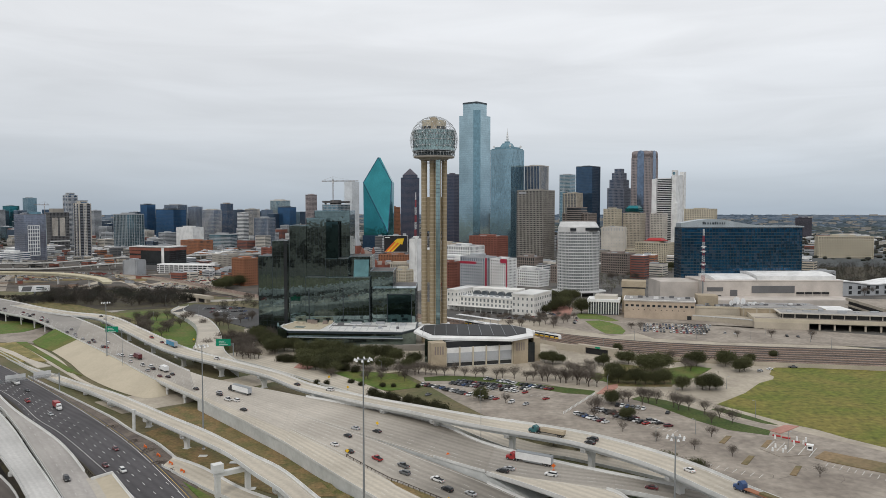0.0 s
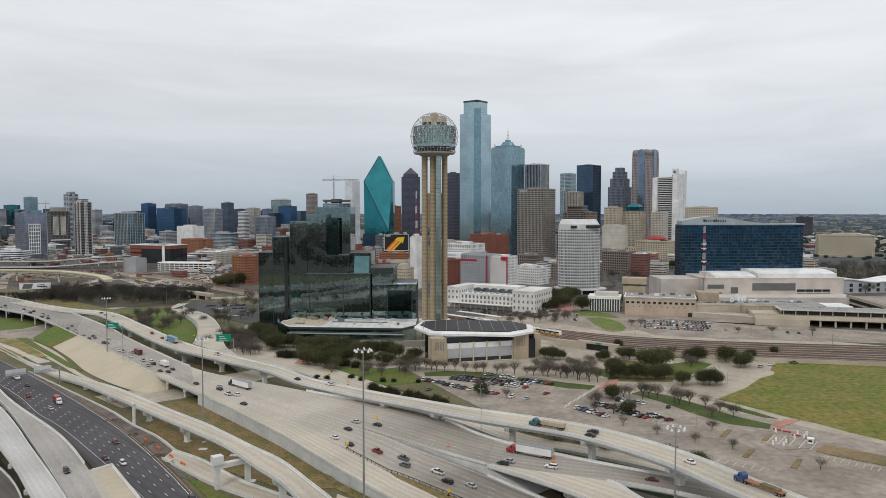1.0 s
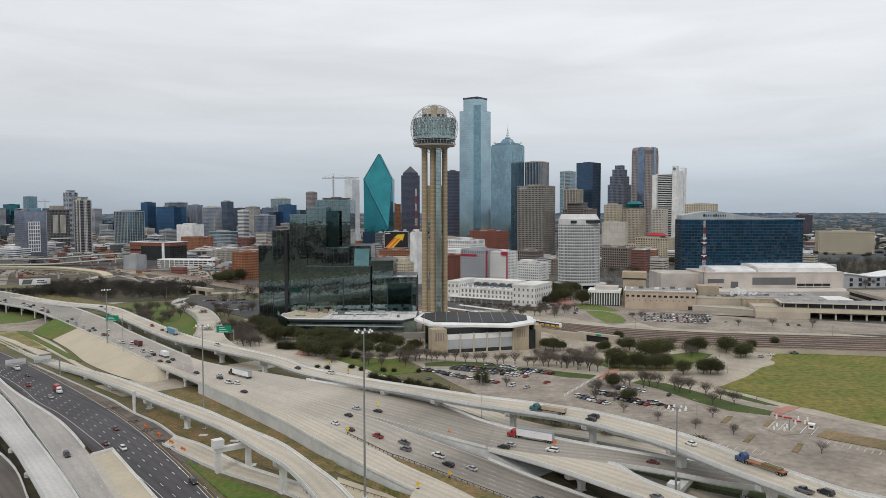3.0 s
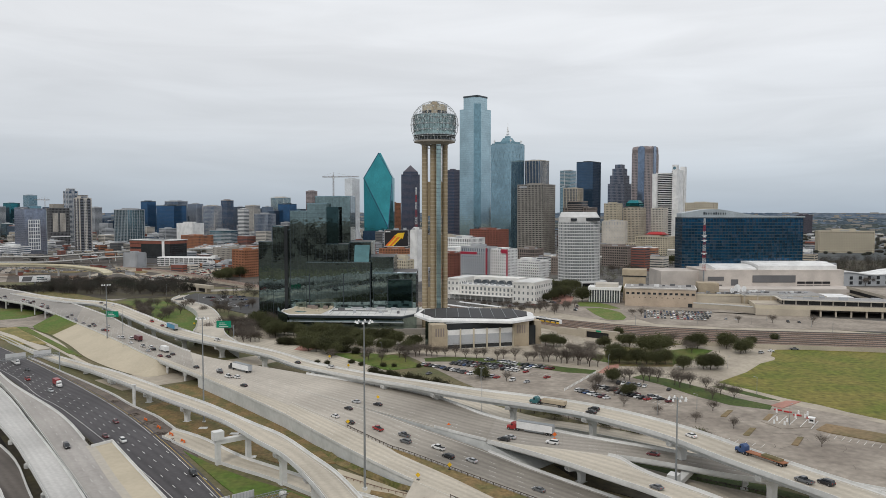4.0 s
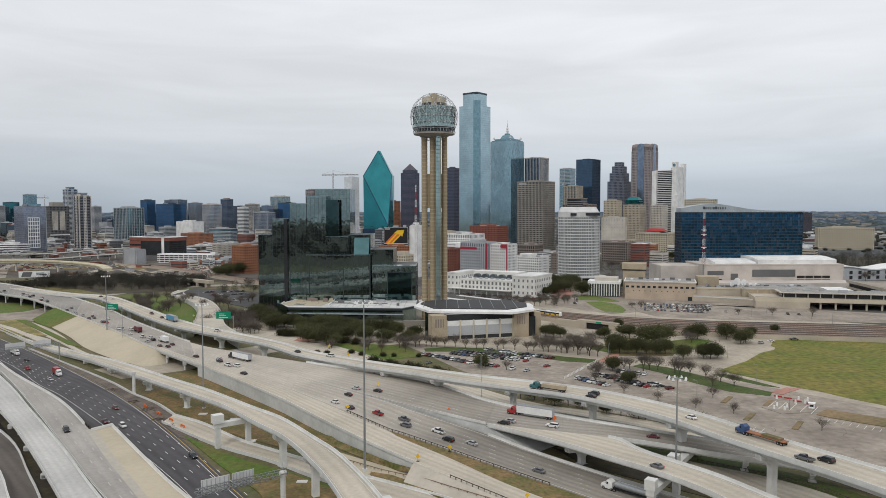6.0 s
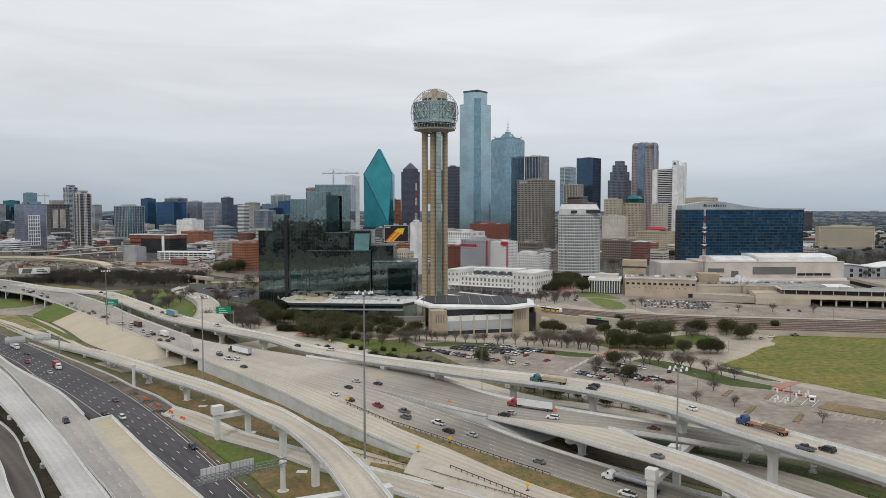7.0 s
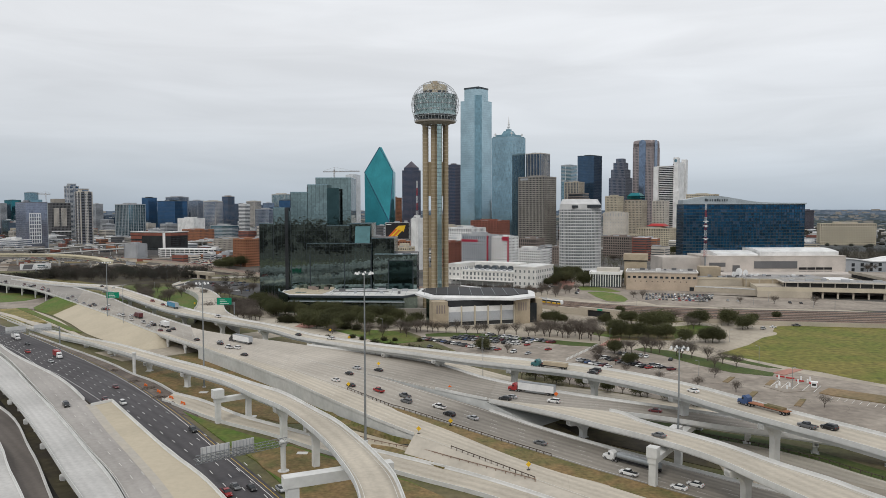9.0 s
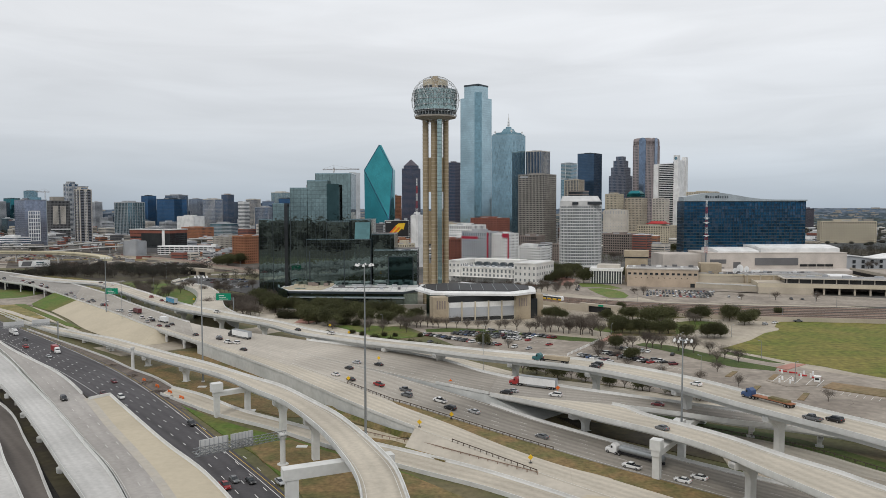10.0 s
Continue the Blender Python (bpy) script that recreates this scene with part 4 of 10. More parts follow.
# dark asphalt highway in the near valley
E_L = [(-420, 586, .27), (-330, 488, .27), (-241, 401, .27), (-204, 358, .27), (-180, 334, .27), (-143.6, 292, .27), (-100, 240, .27), (-70, 200, .27), (-38, 150, .27), (-18, 110, .27)]
E_R = [(-460, 640, .27), (-350, 540, .27), (-249, 443, .27), (-158, 347, .27), (-108, 285, .27), (-69, 230, .27), (-44, 194, .27), (-12, 145, .27), (8, 105, .27)]
le, re_ = edges(E_L, E_R, 70)
deck("asphalt_highway", "dark asphalt highway with white lane dashes", le, re_, M["asphalt"], "none", "", marks=[(4.6, True, .1), (8.2, False, .11), (11.8, False, .11), (15.4, False, .11), (19, False, .11), (-2.4, True, .1)])
ue_ = (re_ - le) / np.linalg.norm(re_ - le, axis=1)[:, None]
part("lane_marking", strip_geo(re_ - ue_ * 1.2 + [0, 0, .03], re_ - ue_ * 1.0 + [0, 0, .03]), M["yellow_paint"], None, "yellow edge line of the highway", "structure")
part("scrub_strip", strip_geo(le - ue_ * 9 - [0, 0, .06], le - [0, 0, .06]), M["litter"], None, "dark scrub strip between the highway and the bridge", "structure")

# twin decks at the near corner
lf, rf = edges([(-300, 452, 6.3), (-215, 354, 6.3), (-168, 295, 6.3), (-132, 248, 6.3), (-106, 214, 6.3), (-86, 188, 6.3), (-62, 150, 6.3), (-40, 110, 6.3)], [(-296, 460, 6.3), (-222, 369, 6.3), (-163, 307, 6.3), (-128.5, 263, 6.3), (-106, 232.5, 6.3), (-86.5, 207.5, 6.3), (-61, 173, 6.3), (-36, 132, 6.3), (-24, 110, 6.3)], 60)
rf = rf + (lf - rf) * np.interp(rf[:, 0], [-128.5, -100, -60, -30], [0, .12, .3, .3])[:, None]
deck("near_bridge", "worn concrete bridge deck with two traffic lanes", lf, rf, M["near_grey"], "girder", "l", 1.7, [(1.2, True, .07), (5, False, .08), (8.6, False, .08)])
iw = int(np.argmin(np.abs(rf[:, 0] + 129)))
part("barrier", profile_along(rf[:iw], (lf - rf)[:iw], BARRIER), M["concrete"], None, "concrete barrier along the bridge edge", "structure")
rg_ = even(catmull([(-123.5, 269.5, 6.32), (-98, 235, 6.32), (-80, 211, 6.32), (-60.5, 186.5, 6.32), (-36, 148, 6.32), (-12, 106, 6.32)]), 30)
lg_ = even(rf[int(np.argmin(np.abs(rf[:, 0] + 128.4))):], 30) + [.04, .04, .02]
ug_ = (rg_ - lg_) / np.linalg.norm(rg_ - lg_, axis=1)[:, None]
part("stained_joint", strip_geo(lg_ - ug_ * 1.3 + [0, 0, .012], lg_ + ug_ * 1.5 + [0, 0, .012]), M["mixed_deck"], None, "stained joint between the old deck and the widening", "structure")
deck("bridge_widening", "fresh buff concrete widening of the bridge deck", lg_, rg_, M["sand"], "girder", "r", 1.7)
part("end_barrier", Geo().box(-4, -.25, 0, 4, .25, .95, pose(-126, 266.3, 6.33, 0, 0, 53)), M["concrete"], None, "short concrete barrier across the end of the widening", "structure")
lh, rh = edges([(-300, 430, 8), (-171, 280, 8), (-147, 251, 8), (-120, 216, 8), (-99, 188, 8), (-78, 160, 8), (-52, 118, 8)], [(-310, 455, 8), (-208, 341, 8), (-162, 284, 8), (-128, 241, 8), (-103, 208, 8), (-82, 180, 8), (-50, 130, 8)], 50)
deck("grey_bridge", "plain light grey concrete bridge deck without markings", lh, rh, M["deck_light"], "girder", "lr", 1.7)
for j in (22, 26, 30, 34, 38, 43):
    mid, d = (lh[j] + rh[j]) / 2, rh[j] - lh[j]
    pier(mid[0], mid[1], 6.2, float(np.linalg.norm(d)) - .5, math.degrees(math.atan2(d[1], d[0])), 1.5, 1.2)
for j in (16, 24, 32, 40, 48):
    mid, d = (lf[j] + rf[j]) / 2, rf[j] - lf[j]
    pier(mid[0], mid[1], 4.5, float(np.linalg.norm(d)) - 1, math.degrees(math.atan2(d[1], d[0])), 1.5, 1.2)
lk, rk = edges([(-260, 330, .3), (-180, 268, .3), (-138, 222, .3), (-110, 186, .3), (-80, 140, .3)], [(-270, 355, .3), (-178, 287, .3), (-133, 232, .3), (-104, 191, .3), (-68, 140, .3)], 30)
deck("side_road", "brownish concrete side road with a low wall", lk, rk, M["brown_road"], "none", "r")
# sheet coloured near-black to paint the shade under the near bridges
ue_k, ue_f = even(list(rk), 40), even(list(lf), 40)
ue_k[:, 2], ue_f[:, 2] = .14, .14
part("underbridge_soil", strip_geo(ue_k, ue_f), M["shaded_soil"], None, "soil below the near bridges, darkened as shade", "structure")
lm, rm = edges([(-250, 300, 3), (-165, 238, 3), (-128, 200, 3), (-90, 150, 3)], [(-256, 312, 3), (-160, 248, 3), (-122, 203, 3), (-86, 155, 3)], 24)
deck("corner_bridge", "light concrete bridge edge at the corner of the interchange", lm, rm, M["deck_light"], "wall", "lr")

# frontage road under the curved ramp
lj, rj = edges([(-114.8, 294.2, .3), (-96.7, 276.5, .3), (-81, 262.5, .3), (-62.3, 249.4, .3), (-51, 240.2, .3), (-41.3, 231.7, .3), (-10, 208, .3), (16, 189, .3), (50, 155, .3)], [(-114.2, 305, .3), (-96.9, 291.9, .3), (-76.5, 270.9, .3), (-60, 258, .3), (-47.6, 248.5, .3), (-36, 240, .3), (-5, 219, .3), (19, 200, .3), (60, 160, .3)], 40)
deck("frontage_road", "pale concrete frontage road with low barriers", lj, rj, M["deck_new"], "none", "lr")
lz, rz_ = edges([(-260, 455, .12), (-214.4, 410.6, .12), (-185.6, 382.7, .12), (-166.8, 363.7, .12), (-148.3, 342.8, .12), (-129.6, 324.7, .12), (-114.2, 305.4, .12)], [(-259, 456.5, .12), (-213.4, 412, .12), (-184.6, 384, .12), (-165.5, 365, .12), (-147, 344, .12), (-128.4, 326, .12), (-113, 306.4, .12)], 30)
deck("site_barrier", "pale concrete barrier along the work site", lz, rz_, M["concrete"], "none", "l")

# roads beyond the flyover
lp, rp = edges([(-160, 520, .3), (-95, 458, .3), (-7, 362, .3), (28, 316, .3), (51, 304, .3), (85, 279, .3), (112, 252, .3), (160, 205, .3)], [(-150, 540, .3), (-84, 481, .3), (-7, 384, .3), (37, 328, .3), (66, 309, .3), (94, 288, .3), (120, 262, .3), (170, 215, .3)], 50)
deck("service_road", "pale concrete service road behind the flyover", lp, rp, M["deck_new"], "none", "l")
lq, rq = edges([(-172, 500, 9.6), (-174.6, 512.4, 9.4), (-187.3, 553.7, 8), (-211.1, 622.9, 5), (-233.4, 669.2, 3), (-264.2, 720.7, 1), (-280.4, 750.7, .3), (-284.9, 787.7, .2)], [(-128, 455, 9.2), (-146.9, 490, 9.4), (-168.4, 553.7, 8), (-193.7, 622.9, 5), (-222, 683.7, 3), (-251.3, 728.8, 1), (-270.7, 759.4, .3), (-277.9, 797.3, .2)], 40)
deck("slip_road", "curving concrete slip road that joins the flyover", lq, rq, M["deck_flat"], "wall", "lr")
lv, rv = edges([(-860, 1052, 15), (-720, 1046, 15), (-632, 1042, 15), (-540, 1020, 15), (-466, 972, 13.5), (-436, 935, 12)], [(-860, 1064, 15), (-720, 1058, 15), (-630, 1054, 15), (-534, 1031, 15), (-457, 981, 13.5), (-426, 942, 12)], 40)
for o in deck("curved_viaduct", "buff curved ramp on slender piers", lv, rv, M["buff_deck"], "girder", "lr", 3.0).children:
    o.data.materials[0] = M["buff_deck"]
for j in range(3, 38, 6):
    mid, d = (lv[j] + rv[j]) / 2, rv[j] - lv[j]
    pier(mid[0], mid[1], mid[2] - 1.8, 9, math.degrees(math.atan2(d[1], d[0])), 1.8, 1.5)
lw, rw = edges([(-1150, 1262, 9), (-900, 1288, 9), (-760, 1300, 9), (-709, 1300, 9.5), (-655, 1305, 13), (-615, 1310, 16), (-565, 1320, 18.5), (-480, 1345, 20), (-300, 1420, 20)], [(-1150, 1278, 9), (-900, 1304, 9), (-762, 1316, 9), (-711, 1316, 9.5), (-658, 1321, 13), (-618, 1326, 16), (-569, 1336, 18.5), (-484, 1361, 20), (-304, 1436, 20)], 60)
for o in deck("far_viaduct", "grey freeway viaduct on many columns", lw, rw, M["deck_old"], "girder", "lr", 1.8).children[1:]:
    o.data.materials[0] = M["old_conc"]
for j in range(2, 58, 2):
    mid, d = (lw[j] + rw[j]) / 2, rw[j] - lw[j]
    pier(mid[0], mid[1], mid[2] - 1.8, 13, math.degrees(math.atan2(d[1], d[0])), 1.8, 1.5)

lw2, rw2 = lw[8:44] + [26, -46, -6.5], rw[8:44] + [26, -46, -6.5]
for o in deck("far_viaduct", "lower grey freeway viaduct in front of the higher one", lw2, rw2, M["deck_old"], "girder", "lr", 1.6).children[1:]:
    o.data.materials[0] = M["old_conc"]
for j in range(1, 34, 2):
    mid, d = (lw2[j] + rw2[j]) / 2, rw2[j] - lw2[j]
    if mid[2] > 4:
        pier(mid[0], mid[1], mid[2] - 1.6, 12, math.degrees(math.atan2(d[1], d[0])), 1.7, 1.4)

# railway on a low walled bank
ln_, rn_ = edges([(-520, 1160, 2), (-398, 1053, 2), (-220, 850, 2), (-60, 720, 2), (30, 622, 2), (76, 574, 2), (109, 531, 2), (145, 512, 2), (197, 492, 2), (288, 473, 2), (460, 440, 2)], [(-506, 1180, 2), (-385, 1070, 2), (-208, 868, 2), (-45, 742, 2), (40, 655, 2), (84, 618, 2), (121, 589, 2), (161, 569, 2), (220, 552, 2), (324, 534, 2), (490, 505, 2)], 80)
t = deck("railway", "brown ballast railway bank with several tracks", ln_, rn_, M["rail"], "wall", "")
w_ = rn_ - ln_
def rail_line(share, owner, seed):
    """One track on the bank: a rusty bed, sleepers and two worn rails."""
    c_ = ln_ + w_ * share
    u_ = w_ / np.linalg.norm(w_, axis=1)[:, None]
    part("track_bed", strip_geo(c_ - u_ * 1.9 + [0, 0, .02 + seed * .002], c_ + u_ * 1.9 + [0, 0, .02 + seed * .002]), M["track_bed"], owner)
    for o_ in (-.75, .75):
        e_ = c_ + u_ * o_
        rg = Geo()
        rg.loft([[p + [0, 0, .1], p + u * .3 + [0, 0, .1], p + u * .3 + [0, 0, .32], p + [0, 0, .32]] for p, u in zip(e_, u_)])
        part("rail", rg, M["rail_top"], owner)
    fine_ = even(list(c_), 560)
    sg = Geo()
    for i_ in range(559):
        d_ = fine_[i_ + 1] - fine_[i_]
        sg.box(-.2, -1.3, .03, .2, 1.3, .12, pose(fine_[i_][0], fine_[i_][1], 2.0, 0, 0, math.degrees(math.atan2(d_[1], d_[0]))))
    part("sleeper", sg, M["bark"], owner, kind="stuff")


TRACKS = (.09, .2, .34, .45, .6, .72, .87)
for k, share_ in enumerate(TRACKS):
    rail_line(share_, t, k)
part("bank_wall", profile_along(ln_, -w_, [(0, -2.2), (.6, -2.2), (.6, .9), (0, .9)]), M["beige"], t, "tan railway retaining wall")

# bare ground of the rail yard
sheet("rail_yard", "brown bare ground around the railway curves", [(-640, 1180), (-480, 1240), (-300, 1110), (-235, 980), (-205, 880), (-300, 900), (-420, 960), (-560, 1000), (-700, 1120)], 0.13, M["yard"])
sheet("viaduct_ground", "dark littered ground below the viaducts", [(-1200, 1000), (-700, 960), (-520, 930), (-430, 950), (-300, 905), (-300, 1110), (-480, 1320), (-560, 1420), (-1200, 1400)], 0.107, M["yard"])
for pts in ([(-640, 1010, .5), (-520, 965, .5), (-420, 960, .5), (-350, 1010, .5), (-330, 1090, .5)], [(-560, 1180, .5), (-470, 1080, .5), (-400, 1000, .5), (-330, 940, .5), (-240, 880, .5)]):
    c0 = np.array(pts)
    yl, yr = edges([tuple(p + [-3, -3, 0]) for p in c0], [tuple(p + [3, 3, 0]) for p in c0], 30)
    deck("yard_road", "curved brown track road in the rail yard", yl, yr, M["yard"], "none", "")
# shade under the viaduct is painted as a near-black ground sheet
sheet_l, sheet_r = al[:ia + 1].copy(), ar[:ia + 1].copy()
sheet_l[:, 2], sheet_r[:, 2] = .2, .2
part("underbridge_soil", strip_geo(sheet_l, sheet_r), M["shaded_soil"], None, "bare soil below the freeway viaduct, darkened as shade", "structure")
# paved and planted sheets
sheet("parking_lot", "pale worn parking lot paving with faint bay lines", [(-30, 476), (-12, 440), (8, 395), (30, 352), (60, 318), (92, 292), (140, 240), (260, 140), (330, 190), (193, 312), (160, 352), (122, 388), (87, 412), (60, 440)], 0.06, M["lot"])
sheet("pavement", "pale concrete paths and plaza around the lawns", [(-175, 640), (-150, 560), (-110, 490), (-80, 440), (-30, 470), (60, 440), (90, 410), (130, 385), (165, 340), (200, 305), (330, 180), (420, 430), (330, 545), (140, 660), (60, 700), (-40, 680)], 0.05, M["paving"])
sheet("city_floor", "grey asphalt streets and lots of the city", [(-1900, 960), (-700, 930), (-430, 960), (-300, 900), (-200, 830), (-175, 642), (140, 662), (330, 548), (700, 520), (1500, 900), (2200, 3300), (-2600, 3300)], 0.04, M["city"])
sheet("lawn", "large mown lawn of green and straw patches", [(216, 479), (221, 482.5), (245, 482), (287, 472), (342, 457), (400, 430), (340, 245), (262, 262), (195, 319), (185.4, 332.3), (178.8, 344.7), (169.1, 355.7), (158.6, 373.5), (147.5, 390.5), (172.8, 415), (191, 438.7), (204, 449), (207.8, 456.3), (207.5, 462), (212.7, 471.3)], 0.12, M["grass"])
sheet("lawn_strip", "narrow green lawn between the lot and the path", [(-12.2, 454), (1.9, 459), (23.1, 455.5), (46.3, 441.5), (71.5, 428), (88.1, 420), (84.7, 410.3), (69.5, 414.7), (48.6, 430.4), (22.5, 443.8), (1.9, 444.5), (-11.2, 444.5)], 0.14, M["deep_grass"])
sheet("lawn_strip", "narrow green lawn strip beside the parking bays", [(104.4, 402), (111, 408), (122.7, 398.8), (134.2, 378.6), (143.7, 357.9), (155.7, 343.6), (151.4, 336.3), (135.8, 344.6), (125.4, 361.4), (115.7, 384.4)], 0.14, M["deep_grass"])
sheet("lawn_strip", "slim green strip between two paths", [(147.5, 382.5), (156, 367.4), (163.4, 352.3), (157.2, 355.4), (147.4, 369.8), (141, 381)], 0.15, M["deep_grass"])
sheet("park_lawn", "small green park lawn with a curved edge", [(132.2, 728.9), (137.8, 738.3), (150.6, 733.6), (160.7, 715.3), (165.7, 685.5), (155.8, 683.4), (147.8, 695.8), (137.9, 700), (130.9, 700)], 0.14, M["park_grass"])
sheet("park_lawn", "small green park lawn beside the rail line", [(133.4, 685.5), (148, 689.6), (154.9, 677.4), (159.6, 658), (157.6, 629.2), (150.5, 612.4), (137.1, 616), (133.9, 646.9)], 0.14, M["park_grass"])
sheet("forecourt", "pale concrete streets around the park lawns", [(96, 664), (84, 720), (104, 800), (150, 850), (170, 800), (215, 745), (232, 690), (235, 655), (180, 650), (165, 618), (140, 605)], .075, M["lot"])
sheet("brick_plaza", "red brick forecourt in front of the station", [(112, 773), (130, 800), (138.6, 778), (126.3, 724.3), (110.9, 715.3)], 0.14, M["redbrick_pave"])
sheet("station_lot", "pale parking lot below the convention centre", [(165, 618), (180, 652), (232, 658), (300, 640), (420, 580), (420, 535), (330, 556), (220, 575), (172, 592)], 0.09, M["lot"])
sheet("front_lawn", "green lawn in front of the hotel trees", [(-72, 470), (-52.7, 472), (-30.3, 463), (-20.3, 447), (-12, 430.3), (-31, 420), (-49.3, 430), (-70, 440)], 0.1, M["verge"])
sheet("front_lawn", "small green lawn beside the slip road", [(-130, 507), (-120.3, 511), (-101.7, 493), (-101.8, 481.1), (-111.9, 485), (-123.6, 497.9)], 0.1, M["verge"])

sheet("oak_soil", "dark leaf litter under the live oaks", [(105.7, 479.6), (120.2, 493.2), (136.8, 484.1), (150.4, 479.7), (144.2, 450.7), (135.7, 430.2), (115.0, 430.2), (98.0, 431.9)], .17, M["scrub_grass"])
sheet("oak_lawn", "green grass between the paths and oaks", [(149.7, 479.7), (166.4, 488.6), (177.2, 479.7), (158.5, 454.6), (143.0, 439.3), (137.4, 435.6)], .18, M["verge"])
sheet("oak_lawn", "patch of green grass beside the crosswalk", [(94.7, 468.8), (102.7, 462.6), (106.4, 450.6), (100.1, 441.1), (91.7, 450.6)], .18, M["verge"])
sheet("oak_soil", "bare brown soil beside the railway", [(132.0, 525.4), (163.4, 528.1), (202.2, 533.5), (196.3, 517.7), (156.1, 497.9), (127.6, 507.6)], .18, M["scrub_grass"])
sheet("freeway_verge", "green verge between the ramps", [(-330, 700), (-250, 690), (-180, 600), (-160, 545), (-180, 530), (-240, 600), (-300, 640)], 0.1, M["verge"])
sheet("freeway_verge", "brown dry verge below the freeway wall", [(-146, 377), (-141, 386), (-129, 383), (-105, 358), (-85, 333), (-66, 308), (-48, 285), (-37, 272), (-9, 256), (-13, 252), (-35, 264), (-60, 285), (-85, 315), (-118, 345)], 0.1, M["dry_grass"])
sheet("freeway_verge", "dry grass verge below the curved ramp", [(-130, 362), (-85, 318), (-60, 292), (-38, 264), (-58, 262), (-83, 280), (-116, 312), (-140, 340)], 0.1, M["dry_grass"])
sheet("freeway_verge", "green verge beside the asphalt highway", [(-100.5, 278), (-82, 260), (-67, 248), (-53, 239), (-40, 229), (-10, 205), (10, 180), (-10, 150), (-35, 186), (-58, 222), (-75, 243), (-91, 265)], 0.2, M["verge"])
sheet("site_rubble", "brown rubble and bare soil of a road work site", [(-262, 462), (-214.6, 411), (-186, 383), (-167, 364), (-148.5, 343), (-130, 325), (-114, 305), (-96, 290), (-92, 268), (-112, 285), (-140, 322), (-162, 347), (-185, 375), (-212, 404), (-250, 443)], 0.06, M["rubble"])
sheet("median_verge", "dry grass median beside the guard fence", [(44, 213), (60, 199), (82, 176), (84, 164), (60, 187), (46, 201)], 0.16, M["dry_grass"])
sheet("site_paving", "buff concrete paving between the lower roads", [(-38, 258), (2, 225), (25, 205), (45, 186), (80, 151), (62, 157), (20, 199), (-4, 218), (-36, 239)], 0.15, M["sand"])
sheet("brown_verge", "brown bare verge beside the sign gantry", [(-62.8, 230.4), (-50, 236), (-40.6, 227.7), (-10, 204), (12, 180), (-8, 150), (-30, 172), (-43, 202), (-53.9, 215.3)], 0.22, M["dry_grass"])
# litter colour darkens this grass to paint the shade below the ramp
sheet("underpass_verge", "grass below the ramp and connector, darkened as shade", [(40, 262), (60, 250), (76, 241), (84, 226), (82, 214), (48, 243)], 0.08, M["litter"])
sheet("road_shoulder", "pale concrete shoulder beside the underpass street", [(84, 226), (104, 214), (150, 172), (185, 120), (150, 104), (110, 168), (82, 212)], 0.07, M["paving"])
sheet("cross_street", "concrete side street under the freeway bridge", [(-190, 395), (-165, 418), (-120, 462), (-70, 520), (-50, 510), (-105, 440), (-140, 392), (-165, 372)], 0.07, M["paving"])
# this dark sheet also paints shade below the twin bridges
sheet("underbridge_soil", "soil below the bridges, darkened as shade", [(-300, 440), (-172, 284), (-134, 233), (-98, 186), (-60, 130), (-45, 112), (-60, 150), (-90, 195), (-130, 250), (-165, 300), (-290, 455)], 0.1, M["litter"])
sheet("wood_floor", "dark leaf litter under the railway woods", [(-520, 880), (-480, 800), (-380, 745), (-290, 775), (-285, 850), (-330, 890), (-430, 925)], 0.1, M["litter"])
sheet("crosswalk", "red brick crosswalk at the lot entrance", [(154.8, 343.5), (166.2, 352.1), (172.4, 350.3), (157.9, 338.4)], 0.16, M["redbrick_pave"])
sheet("crosswalk", "red brick crosswalk beside the live oaks", [(87.4, 413), (97, 431.5), (105, 436.6), (103, 428), (93.5, 411.5)], 0.16, M["redbrick_pave"])
sheet("brick_plaza", "red brick plaza at the hotel drive", [(-99, 481), (-97.3, 504), (-88.3, 508), (-82, 496), (-88.4, 475.1)], 0.16, M["redbrick_pave"])
sheet("wood_floor", "dark leaf litter below the woods behind the hall", [(455, 1000), (520, 1330), (840, 1340), (860, 1080), (700, 985)], .14, M["litter"])
sheet("far_field", "winter fields and woods beyond the city, tinted with haze", [(600, 1340), (760, 1010), (1300, 900), (2600, 1500), (3000, 3300), (640, 3300)], 0.1, M["far_field"])
sheet("rail_verge", "green verge beside the slip road", [(-278, 652), (-228, 595), (-198, 560), (-190, 560), (-213.7, 626), (-236, 672), (-268, 724), (-301.8, 756.5), (-330, 733)], 0.1, M["verge"])
lx_, rx_ = edges([(-400, 700, .2), (-357, 726, .2), (-336.7, 742.8, .2), (-320, 787, .2), (-288, 817, .2), (-200, 850, .2)], [(-410, 716, .2), (-367.6, 747, .2), (-350.6, 773.6, .2), (-336, 812, .2), (-295, 838, .2), (-205, 868, .2)], 30)
deck("rail_street", "pale street between the verge and the woods", lx_, rx_, M["deck_worn"], "none", "")
sheet("far_verge", "green verge between the railway and the freeway", [(-470, 800), (-420, 765), (-360, 718), (-280, 650), (-262, 660), (-340, 745), (-400, 800), (-450, 826)], 0.1, M["scrub_grass"])
sheet("viaduct_verge", "green verge in front of the freeway viaduct", [(-520, 760), (-470, 712), (-414, 682), (-398, 684), (-379, 671), (-361.6, 660), (-358, 646), (-358.4, 621), (-372, 611), (-420, 640), (-520, 720)], 0.08, M["verge"])
sheet("side_verge", "green grass strip beside the narrow street", [(-338, 575), (-301.2, 535.2), (-270.3, 500.7), (-242.2, 468.6), (-228, 458.2), (-264.5, 500.7), (-295, 535.2), (-329, 575)], 0.34, M["verge"])
